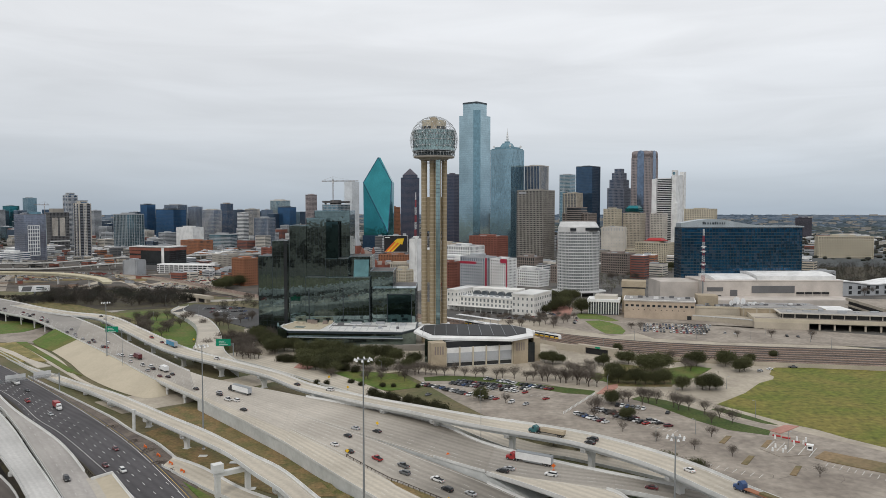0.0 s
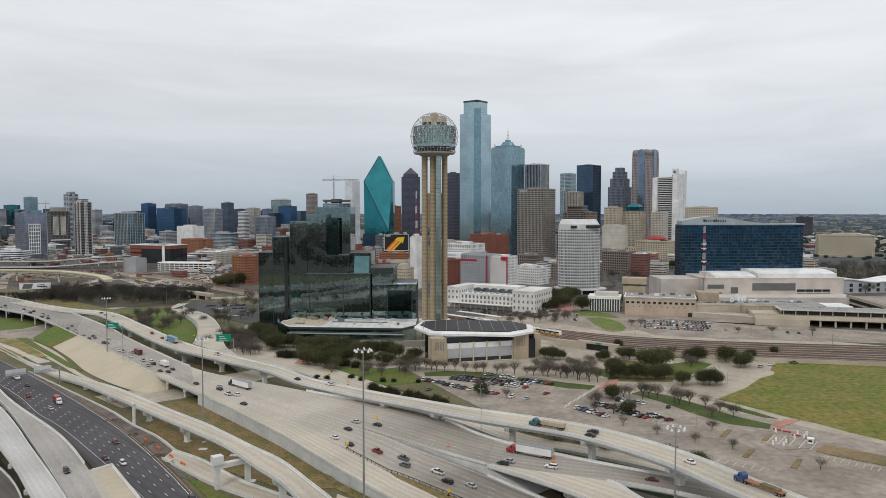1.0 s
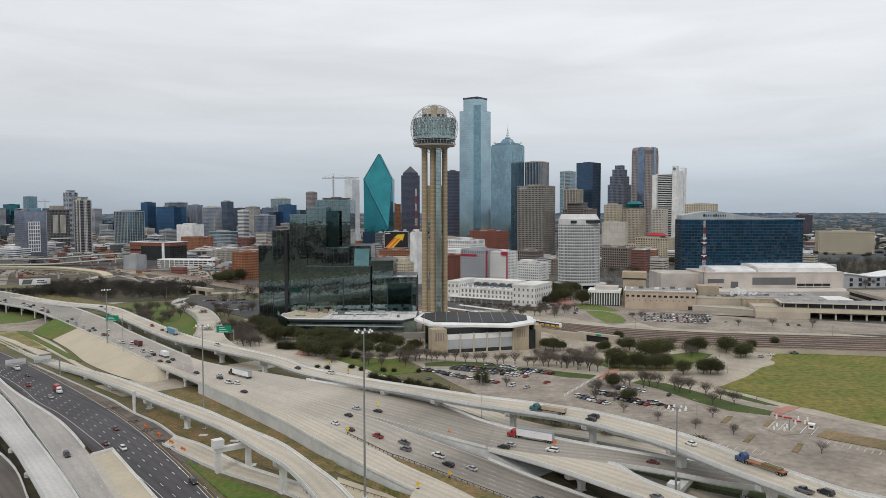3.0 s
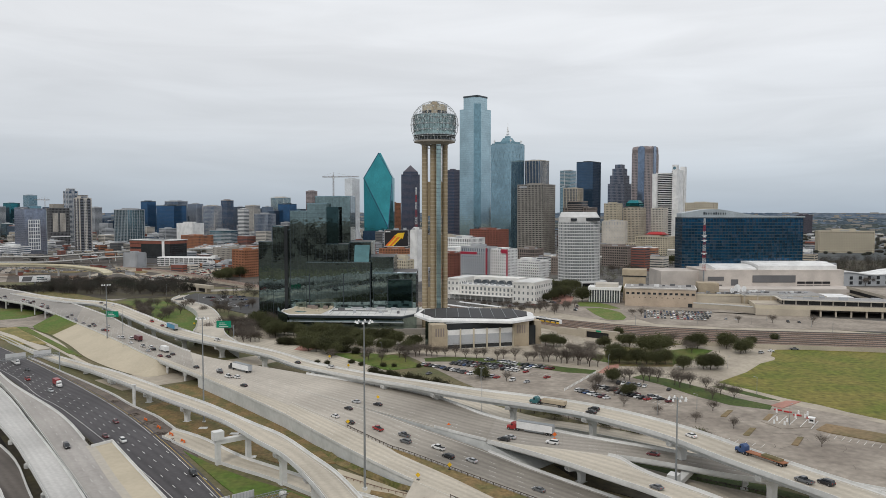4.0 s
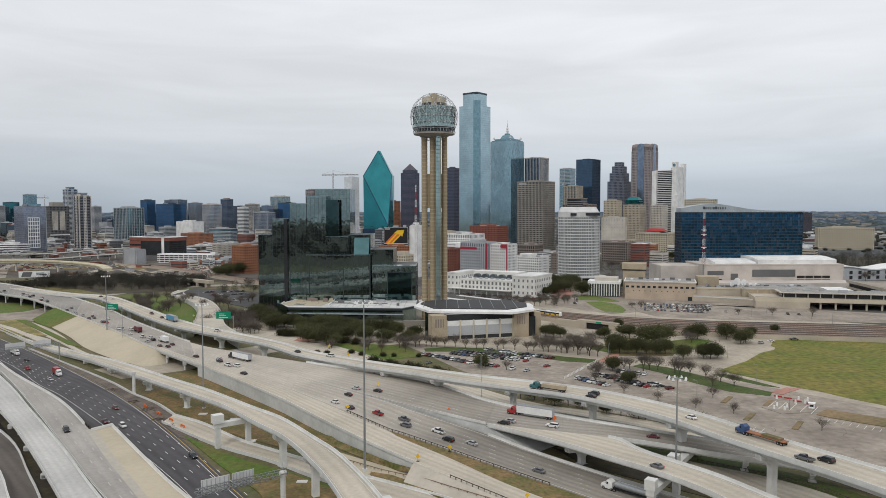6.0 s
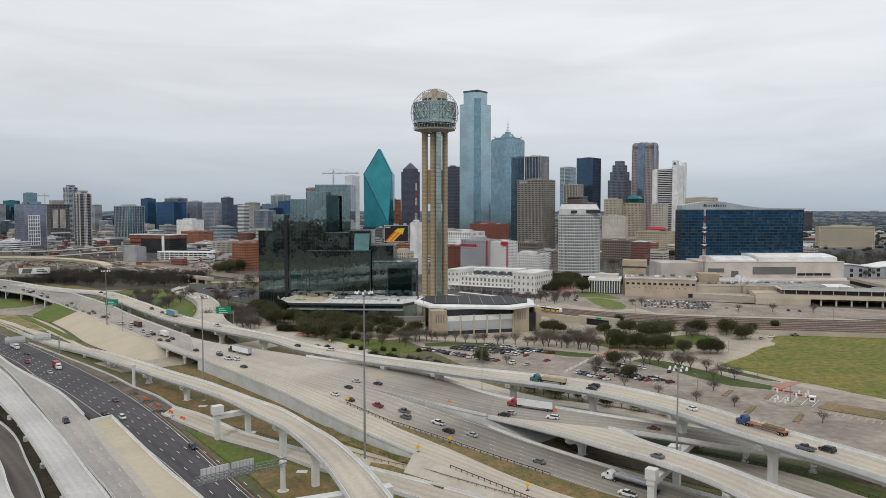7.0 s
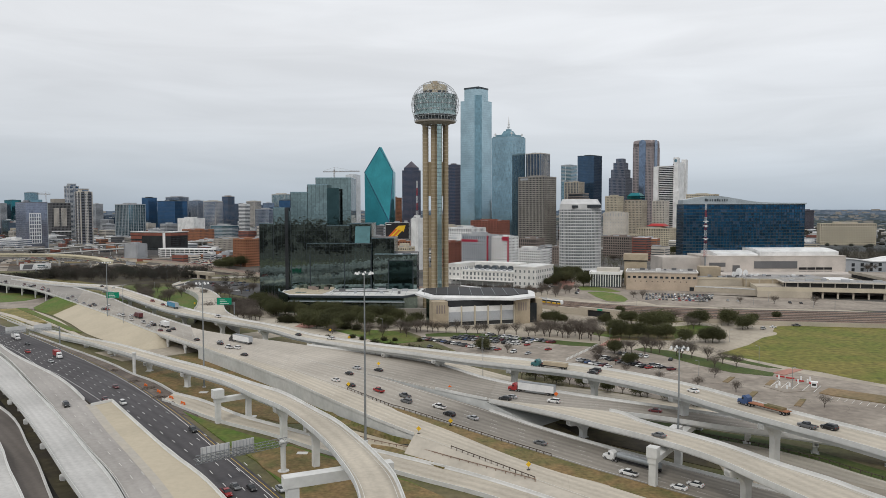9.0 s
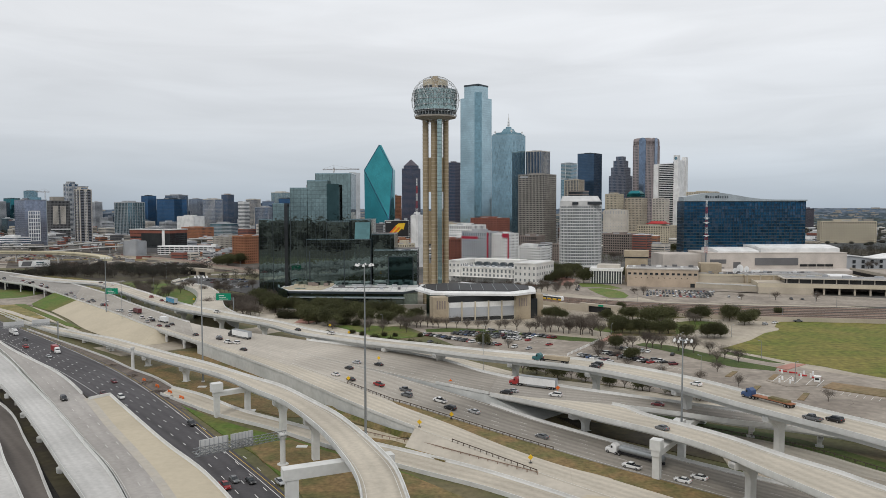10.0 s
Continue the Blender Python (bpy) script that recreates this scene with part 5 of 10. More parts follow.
sheet("straw_verge", "straw-coloured grass wedge between two streets", [(-347, 569), (-337, 574), (-302, 535), (-273, 501), (-282.3, 502.7), (-315.7, 535.2), (-337.6, 554.3)], 0.3, M["straw"])
sheet("straw_verge", "straw-coloured grass wedge beside the ramp foot", [(-331, 542), (-311, 524), (-288, 500.7), (-291.3, 496.7), (-318, 521.7)], 0.3, M["straw"])
sheet("side_street", "pale concrete street curving to the ramp foot", [(-372, 590), (-337.6, 554.3), (-315.7, 535.2), (-291.7, 511), (-262, 486), (-268, 480), (-287.8, 500.7), (-311.2, 523.9), (-330.4, 542.2), (-366, 576)], 0.28, M["deck_flat"])
sheet("cross_street", "grey street passing below the freeway viaduct", [(-470, 640), (-420, 628), (-372, 611.4), (-358.4, 620.6), (-355.6, 646.3), (-360, 668), (-376, 708), (-384, 743), (-362, 712), (-344, 668), (-334, 608.5), (-320, 568), (-329.9, 574.8), (-350, 574.7), (-420, 590), (-470, 600)], 0.15, M["lot"])
for line_, w_, k_ in (([(-500.0, 957.0), (-494.0, 1006.0), (-500.0, 1078.0), (-504.0, 1140.0), (-462.0, 1098.0), (-386.0, 965.0)], 13, "paving"), ([(-470.0, 957.0), (-477.0, 1023.0), (-476.0, 1068.0), (-442.0, 1032.0), (-391.0, 942.0)], 9, "paving"), ([(-567.0, 935.0), (-663.0, 1108.0), (-684.0, 1173.0), (-677.0, 1208.0)], 12, "lot"), ([(-520.0, 1150.0), (-504.0, 1196.0), (-449.0, 1173.0), (-411.0, 1196.0)], 11, "lot")):
    cl_ = even(catmull([(*p, .2) for p in line_]), 26)
    nd_ = np.gradient(cl_[:, :2], axis=0)
    nd_ = np.c_[-nd_[:, 1], nd_[:, 0], np.zeros(len(nd_))] / np.linalg.norm(nd_, axis=1)[:, None]
    part("yard_track", strip_geo(cl_ - nd_ * w_ / 2, cl_ + nd_ * w_ / 2), M[k_], None, "curving bare track across the railway yard", "structure")
for i, (x_, y_, a_, b_) in enumerate(((-560, 1090, 40, 26), (-640, 1130, 46, 22), (-500, 1150, 30, 26), (-600, 1060, 36, 16), (-455, 1085, 24, 30))):
    sheet("bare_patch", "bare brown soil patch in the railway yard", [(x_ + a_ * (.75 + .25 * math.sin(3 * q + i)) * math.cos(q), y_ + b_ * (.75 + .25 * math.cos(2 * q + i)) * math.sin(q)) for q in np.linspace(0, 2 * math.pi, 15)[:-1]], .16, M["dirt" if i % 2 else "dry_grass"])
lu_, ru_ = edges([(64, 252, .12), (72, 244, .12), (82, 232, .12), (90, 214, .12), (100, 199, .12), (109, 186, .12), (134, 153, .12), (164, 118, .12)], [(68, 263, .12), (76, 256, .12), (86, 247, .12), (104, 234, .12), (115, 221.5, .12), (124, 206.5, .12), (150, 172, .12), (180, 135, .12)], 40)
deck("underpass_road", "pale concrete street passing below the connector", lu_, ru_, M["deck_new"], "none", "", marks=dashes(14))
vu_ = (ru_ - lu_) / np.linalg.norm(ru_ - lu_, axis=1)[:, None]
# the deeper green puts some shade of the decks into the grass
part("roadside_verge", strip_geo(ru_ + [0, 0, -.02], ru_ + vu_ * 9 + [0, 0, -.02]), M["deep_grass"], None, "green verge beyond the guard fence", "structure")

# ---- facade kit ----
def facade(t, poly, z0, z1, pane, frame, fl=3.9, band=1.1, bay=4.0, pier_w=0.6, proud=0.3, split=False, roof=None, name="glazing", parapet=1.2, first=0.0):
    """Glass body on a plan polygon, a band at each floor, piers up the walls, a parapet and a roof."""
    part(name, Geo().prism(poly, z0, z1), pane, t)
    k = len(poly)
    sides = []
    for i in range(k):
        p, q = Vector((*poly[i], 0)), Vector((*poly[(i + 1) % k], 0))
        d = q - p
        ln = d.length
        if ln > 0.5:
            m = Matrix.Translation(p) @ Matrix.Rotation(math.atan2(d.y, d.x), 4, "Z")
            sides.append((m, ln))
    if band > 0:
        n = max(1, int((z1 - z0 - first) / fl))
        if split:
            g = Geo()
            for m, ln in sides:
                g.box(-proud, -proud, 0, ln + proud * 0.5, 0.05, band, m)
            me = g.data("floor_band", frame)
            for f in range(n):
                part("floor_band", me, frame, t, at=(0, 0, z0 + first + f * fl))
        else:
            g = Geo()
            for f in range(n):
                z = z0 + first + f * fl
                for m, ln in sides:
                    g.box(-proud, -proud, z, ln + proud * 0.5, 0.05, z + band, m)
            part("floor_band", g, frame, t, kind="stuff")
    if pier_w > 0:
        g = Geo()
        for m, ln in sides:
            c = max(1, round(ln / bay))
            for i in range(c + 1):
                u = i * ln / c
                g.box(u - pier_w / 2, -proud * 1.25, z0, u + pier_w / 2, 0.05, z1, m)
        part("facade_pier", g, frame, t, kind="stuff")
    g = Geo()
    for m, ln in sides:
        g.box(-proud * 1.3, -proud * 1.3, z1 - 0.6, ln + proud * 0.6, 0.35, z1 + parapet, m)
    part("parapet", g, frame, t)
    part("roof", Geo().prism(poly, z1, z1 + 0.25), roof or M["grey_roof"], t)


def face_grid(t, w, d, edge, z0, z1, frame, fl=3.9, band=1.4, bay=3.4, pier_w=.9, proud=.4, share=(0, 1)):
    """A frame grid on one face of a block: 0 front, 1 right side."""
    m, ln = (Matrix.Translation((-w / 2, -d / 2, 0)), w) if edge == 0 else (Matrix.Translation((w / 2, -d / 2, 0)) @ Matrix.Rotation(math.pi / 2, 4, "Z"), d)
    m, ln = m @ Matrix.Translation((ln * share[0], 0, 0)), ln * (share[1] - share[0])
    g = Geo()
    z = z0
    while z < z1:
        g.box(0, -proud, z, ln, 0, z + band, m)
        z += fl
    c = max(1, round(ln / bay))
    for i in range(c + 1 if pier_w else 0):
        u = i * ln / c
        g.box(u - pier_w / 2, -proud * 1.2, z0, u + pier_w / 2, 0, z1, m)
    part("face_frame", g, M[frame], t, kind="stuff")


def plant(t, boxes, material=None):
    """Rooftop machine rooms."""
    for x0, y0, z0, x1, y1, z1 in boxes:
        part("machine_room", Geo().box(x0, y0, z0, x1, y1, z1), material or M["grey_conc"], t)


# ---- observation tower ----
TX, TY = -7.2, 578.0
tw = thing("observation_tower", "slender tan concrete tower with a geodesic sphere on top", "tower", TX, TY)
SZ, SR = 158.7, 18.7
legs = ((-7.65, -1.0, 2.3), (8.1, 0.5, 2.1), (-1.0, -2.6, 2.4), (3.2, -5.6, 2.2), (0.6, 6.2, 2.4))
for lx, ly, lr in legs:
    g = Geo().cyl(lx, ly, 0, 148, lr, n=20)
    leg = part("shaft", g, M["gold"], tw)
    ring = Geo()
    for q in range(48):
        ring.cyl(lx, ly, 1 + q * 3.05, 1 + q * 3.05 + 0.9, lr + 0.12, n=20)
    part("rib_ring", ring, M["tan"], leg, "paler ribbed concrete rings")
part("core", Geo().cyl(.8, 1.5, 0, 148, 3.4, n=24), M["gold"], tw)
for z0, z1 in ((0, 32), (47.5, 73), (88, 114.6)):
    part("web_wall", Geo().box(-6.2, -1.4, z0, -2.6, -0.4, z1), M["gold"], tw)
    part("web_wall", Geo().box(4.0, -0.5, z0, 6.8, 0.6, z1), M["gold"], tw)
lift = Geo().box(1.5, -8.3, 4, 4.9, -6.0, 146)
lift_ob = part("lift_glazing", lift, M["g_tower"], tw, "green glass lift front")
g = Geo()
for q in range(48):
    g.box(1.4, -8.4, 4 + q * 3, 5.0, -8.2, 4.3 + q * 3)
part("transom", g, M["mullion"], lift_ob, kind="stuff")
part("base_drum", Geo().cyl(0, 0, 13.0, 15.0, 12.5, n=28), M["white_roof"], tw)
part("pod_floor", Geo().cyl(0, 0, 143.2, 145.2, 9, 13.5, 32).cyl(0, 0, 145.2, 146.4, 16.0, n=40), M["taupe"], tw)
part("pod_neck", Geo().cyl(0, 0, 146.4, 150.5, 13.5, n=32), M["mullion"], tw)
g = Geo()
for q in range(40):
    a = 2 * math.pi * q / 40
    g.rod((16.6 * math.cos(a), 16.6 * math.sin(a), 146.4), (15.6 * math.cos(a), 15.6 * math.sin(a), 150.6), 0.16, 4)
part("deck_post", g, M["steel"], tw, kind="stuff")
part("gallery_rail", Geo().cyl(0, 0, 149.2, 149.5, 16.4, n=40), M["steel"], tw)
pod = part("pod_glazing", Geo().cyl(0, 0, 150.5, 166.0, 16.3, n=40), M["g_tower"], tw, "aqua glass restaurant ring")
g = Geo()
for z in (150.3, 154.4, 158.4, 162.3, 165.8):
    g.cyl(0, 0, z, z + 0.45, 16.55, n=40)
part("ring_band", g, M["mullion_l"], pod)
g = Geo()
for q in range(80):
    a = 2 * math.pi * q / 80
    g.rod((16.45 * math.cos(a), 16.45 * math.sin(a), 152.5), (16.45 * math.cos(a), 16.45 * math.sin(a), 166), 0.1, 4)
part("mullion", g, M["mullion"], pod, kind="stuff")
g = Geo()
for q in range(40):
    a, b = 2 * math.pi * q / 40, 2 * math.pi * (q + 1) / 40
    for s0, s1 in ((a, b), (b, a)):
        g.rod((16.9 * math.cos(s0), 16.9 * math.sin(s0), 158.6), (16.9 * math.cos(s1), 16.9 * math.sin(s1), 166), 0.1, 4)
part("lattice", g, M["steel"], pod, kind="stuff")
part("upper_drum", Geo().cyl(0, 0, 166, 173.8, 9.6, n=32), M["cream"], tw, "cream drum above the glass ring")
g = Geo()
for q in range(16):
    a = 2 * math.pi * q / 16
    g.box(9.3, -1.4, 167.2, 9.75, 1.4, 169.2, Matrix.Rotation(a, 4, "Z"))
part("louvre", g, M["g_dark"], tw)
part("roof_core", Geo().cyl(0, 0, 173.8, 176.0, 3.2, n=16), M["tan"], tw)
part("hoist_frame", Geo().box(-2, -9.8, 166.5, 2, -9.0, 175.6), M["tan"], tw)
bm = bmesh.new()
bmesh.ops.create_icosphere(bm, subdivisions=3, radius=SR)
g, knots = Geo(), Geo()
for e in bm.edges:
    g.rod(e.verts[0].co + Vector((0, 0, SZ)), e.verts[1].co + Vector((0, 0, SZ)), 0.12, 4)
for v in bm.verts:
    c = v.co + Vector((0, 0, SZ))
    knots.box(c.x - .28, c.y - .28, c.z - .28, c.x + .28, c.y + .28, c.z + .28)
bm.free()
sphere = part("sphere_strut", g, M["steel"], tw, "open geodesic lattice of steel struts", "stuff")
part("lamp_knot", knots, M["white"], sphere, kind="stuff")

# ---- mirrored hotel ----
ht = thing("glass_hotel", "stepped hotel clad in smoked mirror glass", "hotel", -90, 600)


def mirror_block(x0, x1, top, y0, y1, nm="block"):
    x0, x1, y0, y1 = x0 + 90, x1 + 90, y0 - 600, y1 - 600
    b = part(nm, Geo().box(x0, y0, 0, x1, y1, top), M["g_mirror"], ht)
    g = Geo()
    z = 3.2
    while z < top:
        g.box(x0 - .06, y0 - .06, z, x1 + .06, y1 + .06, z + .09)
        z += 3.2
    part("transom", g, M["mullion"], b, kind="stuff")
    g = Geo()
    c = max(2, round((x1 - x0) / 3.0))
    for i in range(c + 1):
        u = x0 + (x1 - x0) * i / c
        w = 0.16 if i in (0, c) else 0.05
        g.box(u - w, y0 - .09, 0, u + w, y0 + .05, top)
    for i in range(8):
        v = y0 + (y1 - y0) * i / 7
        g.box(x1 - .05, v - .06, 0, x1 + .09, v + .06, top)
        g.box(x0 - .09, v - .06, 0, x0 + .05, v + .06, top)
    part("mullion", g, M["mullion"], b, kind="stuff")
    part("roof", Geo().box(x0, y0, top, x1, y1, top + .3), M["dark_roof"], b)
    part("coping", Geo().box(x0 - .2, y0 - .2, top, x1 + .2, y0 + .25, top + .55).box(x1 - .25, y0 + .25, top, x1 + .2, y1, top + .55).box(x0 - .2, y0 + .25, top, x0 + .25, y1, top + .55), M["g_mid"], b, "slim blue-grey metal coping")
    return b


for args in ((-153, -139.5, 66, 606, 640), (-140, -130, 79, 600, 640), (-127.5, -124.6, 76, 601, 630), (-124.8, -111, 91.5, 596, 640), (-111, -94.8, 97.5, 596, 640), (-106, -77, 103.5, 606, 640),
             (-94.9, -86.5, 92, 600, 640), (-95, -77, 64.8, 592, 640), (-77, -59.8, 66, 600, 640), (-111, -59.3, 50, 590, 600), (-59.5, -41, 54, 597, 640), (-57, -22.5, 41, 592, 640)):
    mirror_block(*args)
part("light_shaft", Geo().box(-40.2, -2, 0, -37.4, 6, 79.5), M["g_dark"], ht)
part("dark_shaft", Geo().box(-5.2, -4.3, 64, 4.6, -3.9, 95), M["g_shaft"], ht, "tall dark teal recess in the mirror glass")
part("dark_recess", Geo().box(45, -8.3, 3, 64, -7.9, 36), M["g_shaft"], ht, "dark recessed bay in the mirror glass")
part("recess_frame", Geo().box(44.4, -8.5, 2, 45, -7.8, 36.6).box(64, -8.5, 2, 64.6, -7.8, 36.6).box(44.4, -8.5, 36, 64.6, -7.8, 36.6), M["mullion"], ht)
for cz in (-18.4, 9.2, 30.6):
    part("corner_trim", Geo().box(cz - .35, -10.4, 0, cz + .35, -9.6, 41), M["mullion"], ht)
wedge = Geo()
wedge.loft([[(17.5, -9, 50), (29.5, -9, 50), (29.5, 0, 50), (17.5, 0, 50)], [(17.5, -3, 64), (29.5, -.5, 64), (29.5, 0, 64), (17.5, 0, 64)]])
part("sloped_glazing", wedge, M["g_slope"], ht, "sloping blue-green skylight")
part("terrace_roof", Geo().box(17, -10.3, 50, 31, -9.0, 50.8).box(33, -9, 41, 68, 3, 41.6), M["g_blue"], ht, "pale teal terrace roof")

pd = thing("hotel_podium", "low glass podium with a pale membrane roof", "podium", -80, 575)
out = [(-50, 2), (-46, -15), (-38, -23), (50, -30), (60, -14), (60, 22), (-42, 26)]
part("glazing", Geo().prism([(x * .985, y * .97) for x, y in out], 0, 11.5), M["g_mirror"], pd)
part("roof_edge", Geo().prism(out, 11.5, 13.0), M["mullion"], pd)
part("roof_membrane", Geo().prism([(x * .975, y * .95) for x, y in out], 13.0, 13.3), M["white_roof"], pd)
g = Geo()
for q in range(11):
    g.box(-6 + q * 5.6, -24, 13.3, -5.75 + q * 5.6, 20, 13.42)
part("roof_seam", g, M["grey_conc"], pd, kind="stuff")
# flat dark strip drawn where the roof has a trench
part("roof_trench", Geo().prism([(-8, -1), (36, -5), (36, -1), (-8, 3)], 13.3, 13.5), M["dark_roof"], pd, "flat dark strip for the trench across the pale roof")
part("pool_terrace", Geo().prism([(-46, -4), (-38, -17), (-14, -18), (-8, 20), (-40, 22)], 13.3, 13.6), M["sand"], pd, "buff sun terrace")
part("pool", Geo().prism([(-36, -10), (-28, -11), (-27, -6), (-35, -5)], 13.6, 13.7), M["g_teal"], pd, "small turquoise pool")
part("terrace_rim", Geo().box(-46.4, -4.4, 13.3, -45.8, 3, 14.5), M["white"], pd)
part("terrace_rim", Geo().box(-8.4, -17, 13.3, -7.8, 18, 14.4), M["white"], pd)
for x0, y0, w0, h0 in ((-34, 4, 3, 1.6), (-26, 9, 5, 2.2), (-20, -6, 2, 1.2), (-16, 6, 3.5, 2.6), (-30, 14, 6, 2.4), (-12, 12, 3, 1.8), (-40, 10, 3, 1.5)):
    part("terrace_hut", Geo().box(x0, y0, 13.6, x0 + w0, y0 + 2.5, 13.6 + h0), M["brown_stone"] if h0 > 2 else M["cream"], pd)
for x0, y0, w0 in ((-4, 4, 5), (6, 8, 9), (18, 4, 4), (26, 9, 7), (38, 6, 4), (46, 2, 5), (10, -12, 2), (30, -14, 2.5), (44, -16, 2)):
    part("roof_plant", Geo().box(x0, y0, 13.3, x0 + w0, y0 + 3, 14.9), M["grey_conc"] if x0 % 4 else M["dark_panel"], pd)
part("corner_glass", Geo().loft([[(-50.3, 2, 1), (-46.3, -15, 1), (-38.3, -23.3, 1), (-38, -22, 1), (-45, -14, 1), (-49, 2, 1)], [(-51.3, 2, 15.5), (-47.3, -16.2, 15.5), (-38.3, -24.6, 13.4), (-38, -23.2, 13.4), (-46, -15, 15.5), (-50, 2, 15.5)]]), M["g_mirror"], pd, "folded blue glass corner")
part("lower_glass", Geo().loft([[(-38, -25, 0), (50, -32, 0), (50, -30.4, 0), (-38, -23.4, 0)], [(-38, -25, 8.4), (50, -32, 8.4), (50, -30.4, 8.4), (-38, -23.4, 8.4)]]), M["g_mirror"], pd, "sloping lower glass front")
part("ledge", Geo().loft([[(-38, -25.4, 8.4), (50, -32.4, 8.4), (50, -30.6, 8.4), (-38, -23.6, 8.4)], [(-38, -25.4, 9.1), (50, -32.4, 9.1), (50, -30.6, 9.1), (-38, -23.6, 9.1)]]), M["mullion_l"], pd)
part("terrace_wall", Geo().box(18, -34, 0, 70, -30, 4.2), M["taupe"], pd)

# ---- arena-like hall with an octagonal roof ----
hall = thing("banquet_hall", "low tan and white hall with an octagonal dark roof", "hall", 20, 515)
octo = [(-41, 4), (-30, -23), (26, -29), (42, -14), (44, 8), (32, 26), (-22, 30), (-38, 22)]
body = [(-17, -24), (26, -12), (40, -4), (40, 24), (-34, 26), (-34, -16)]
part("wall", Geo().prism([(x * .96, y * .96) for x, y in body], 0, 17), M["g_mirror"], hall)
part("roof_rim", Geo().prism(octo, 17.0, 18.4).prism([(x * 1.0, y * 1.0) for x, y in octo], 18.4, 19.6, [(x * .95, y * .95) for x, y in octo]), M["white"], hall, "white sloping roof rim")
part("roof_panel", Geo().prism([(x * .89, y * .88) for x, y in octo], 19.5, 20.1), M["hall_roof"], hall)
g = Geo()
for i in range(9):
    g.box(-34 + i * 8, -22, 20.1, -33.75 + i * 8, 22, 20.3)
part("roof_seam", g, M["steel"], hall, kind="stuff")
F0, F1 = Vector((-18.0, -31.5, 0)), Vector((27.0, -19.0, 0))
fm = Matrix.Translation(F0) @ Matrix.Rotation(math.atan2((F1 - F0).y, (F1 - F0).x), 4, "Z")
fl_ = (F1 - F0).length
part("front_wall", Geo().box(0, 0, 0, fl_, 6, 12.8, fm), M["white"], hall, "white front with grey panels")
for i in range(5):
    u = (i + .5) * fl_ / 5
    part("front_panel", Geo().box(u - fl_ / 10 + .6, -.25, 3.2, u + fl_ / 10 - .6, .05, 9.4, fm), M["grey_conc"], hall)
    part("front_window", Geo().box(u - fl_ / 10 + .5, -.12, .4, u + fl_ / 10 - .5, .1, 2.9, fm), M["g_dark"], hall)
for i in range(6):
    u = i * fl_ / 5
    part("fin", Geo().box(u - .35, -1.0, 0, u + .35, .1, 13.4, fm), M["cream"], hall)
part("clerestory", Geo().box(0, .8, 12.8, fl_, 5, 17, fm), M["g_dark"], hall)
part("wing_wall", Geo().box(-10.5, -1.6, 0, -.4, 8, 16.8, fm), M["tan"], hall, "tan ribbed wing wall")
part("wing_wall", Geo().box(fl_ + .4, -1.8, 0, fl_ + 11, 9, 17.0, fm), M["tan"], hall, "tan ribbed wing wall")
for i in range(4):
    part("wall_niche", Geo().box(fl_ + 2.4 + i * 1.7, -1.95, 9, fl_ + 3.3 + i * 1.7, -1.7, 14.5, fm), M["brown_stone"], hall)
    part("wall_niche", Geo().box(-8.2 + i * 1.7, -1.75, 9, -7.3 + i * 1.7, -1.5, 14.5, fm), M["brown_stone"], hall)
part("corner_glazing", Geo().box(fl_ + 11, 1, 0, fl_ + 17, 14, 13.5, fm), M["g_dark"], hall)
part("end_wall", Geo().box(fl_ + 17, 3, 0, fl_ + 22, 16, 16, fm), M["tan"], hall)

# ---- downtown landmarks ----
R38 = -38
t = thing("office_tower", "tallest pale blue glass tower with a dark corner slot", "skyscraper", 58, 1359, 0, R38)
w = 20.5
chamf = [(-w, -w), (w - 9, -w), (w, -w + 9), (w, w), (-w, w)]
facade(t, chamf, 0, 274, M["g_blue"], M["g_band"], 4.0, 1.0, 30, 0, .05, split=True)
part("corner_slot", Geo().prism([(w - 9.1, -w - .35), (w - 8.6, -w - .5), (w + .5, -w + 8.6), (w + .35, -w + 9.1)], 0, 284), M["g_blue2"], t, "dark teal corner strip")
facade(t, [(-w + 5, -w + 5), (w - 11, -w + 5), (w - 5, -w + 11), (w - 5, w - 5), (-w + 5, w - 5)], 274, 296, M["g_blue"], M["g_band"], 4.0, 1.0, 30, 0, .05)
part("crown", Geo().prism(rect(32, 32), 296.5, 299.5), M["mullion"], t, "dark crown")

t = thing("lattice_tower", "steel-blue glass tower with X bracing and spires", "skyscraper", 141, 1627, 0, R38)
w = 26.5
facade(t, rect(53, 53), 0, 234, M["g_steel"], M["g_mid"], 8.0, .7, 5.3, .4, .12, split=True)
g = Geo()
for s in range(4):
    rm4 = Matrix.Rotation(s * math.pi / 2, 4, "Z")
    for i in range(4):
        for j in range(5):
            x0, z0 = -w + i * 13.25, 2 + j * 46
            for a, b in (((x0, z0), (x0 + 13.25, z0 + 46)), ((x0 + 13.25, z0), (x0, z0 + 46))):
                g.rod(rm4 @ Vector((a[0], -w - .3, a[1])), rm4 @ Vector((b[0], -w - .1, b[1])), .13, 4)
part("bracing", g, M["g_mid"], t, kind="stuff")
part("crown", Geo().prism(rect(50, 50), 234, 237.5).prism(rect(40, 40), 237.5, 241).prism(rect(24, 24), 241, 250, rect(15, 15)).prism(rect(9, 9), 250, 254), M["g_blue2"], t, "stepped dark blue crown")
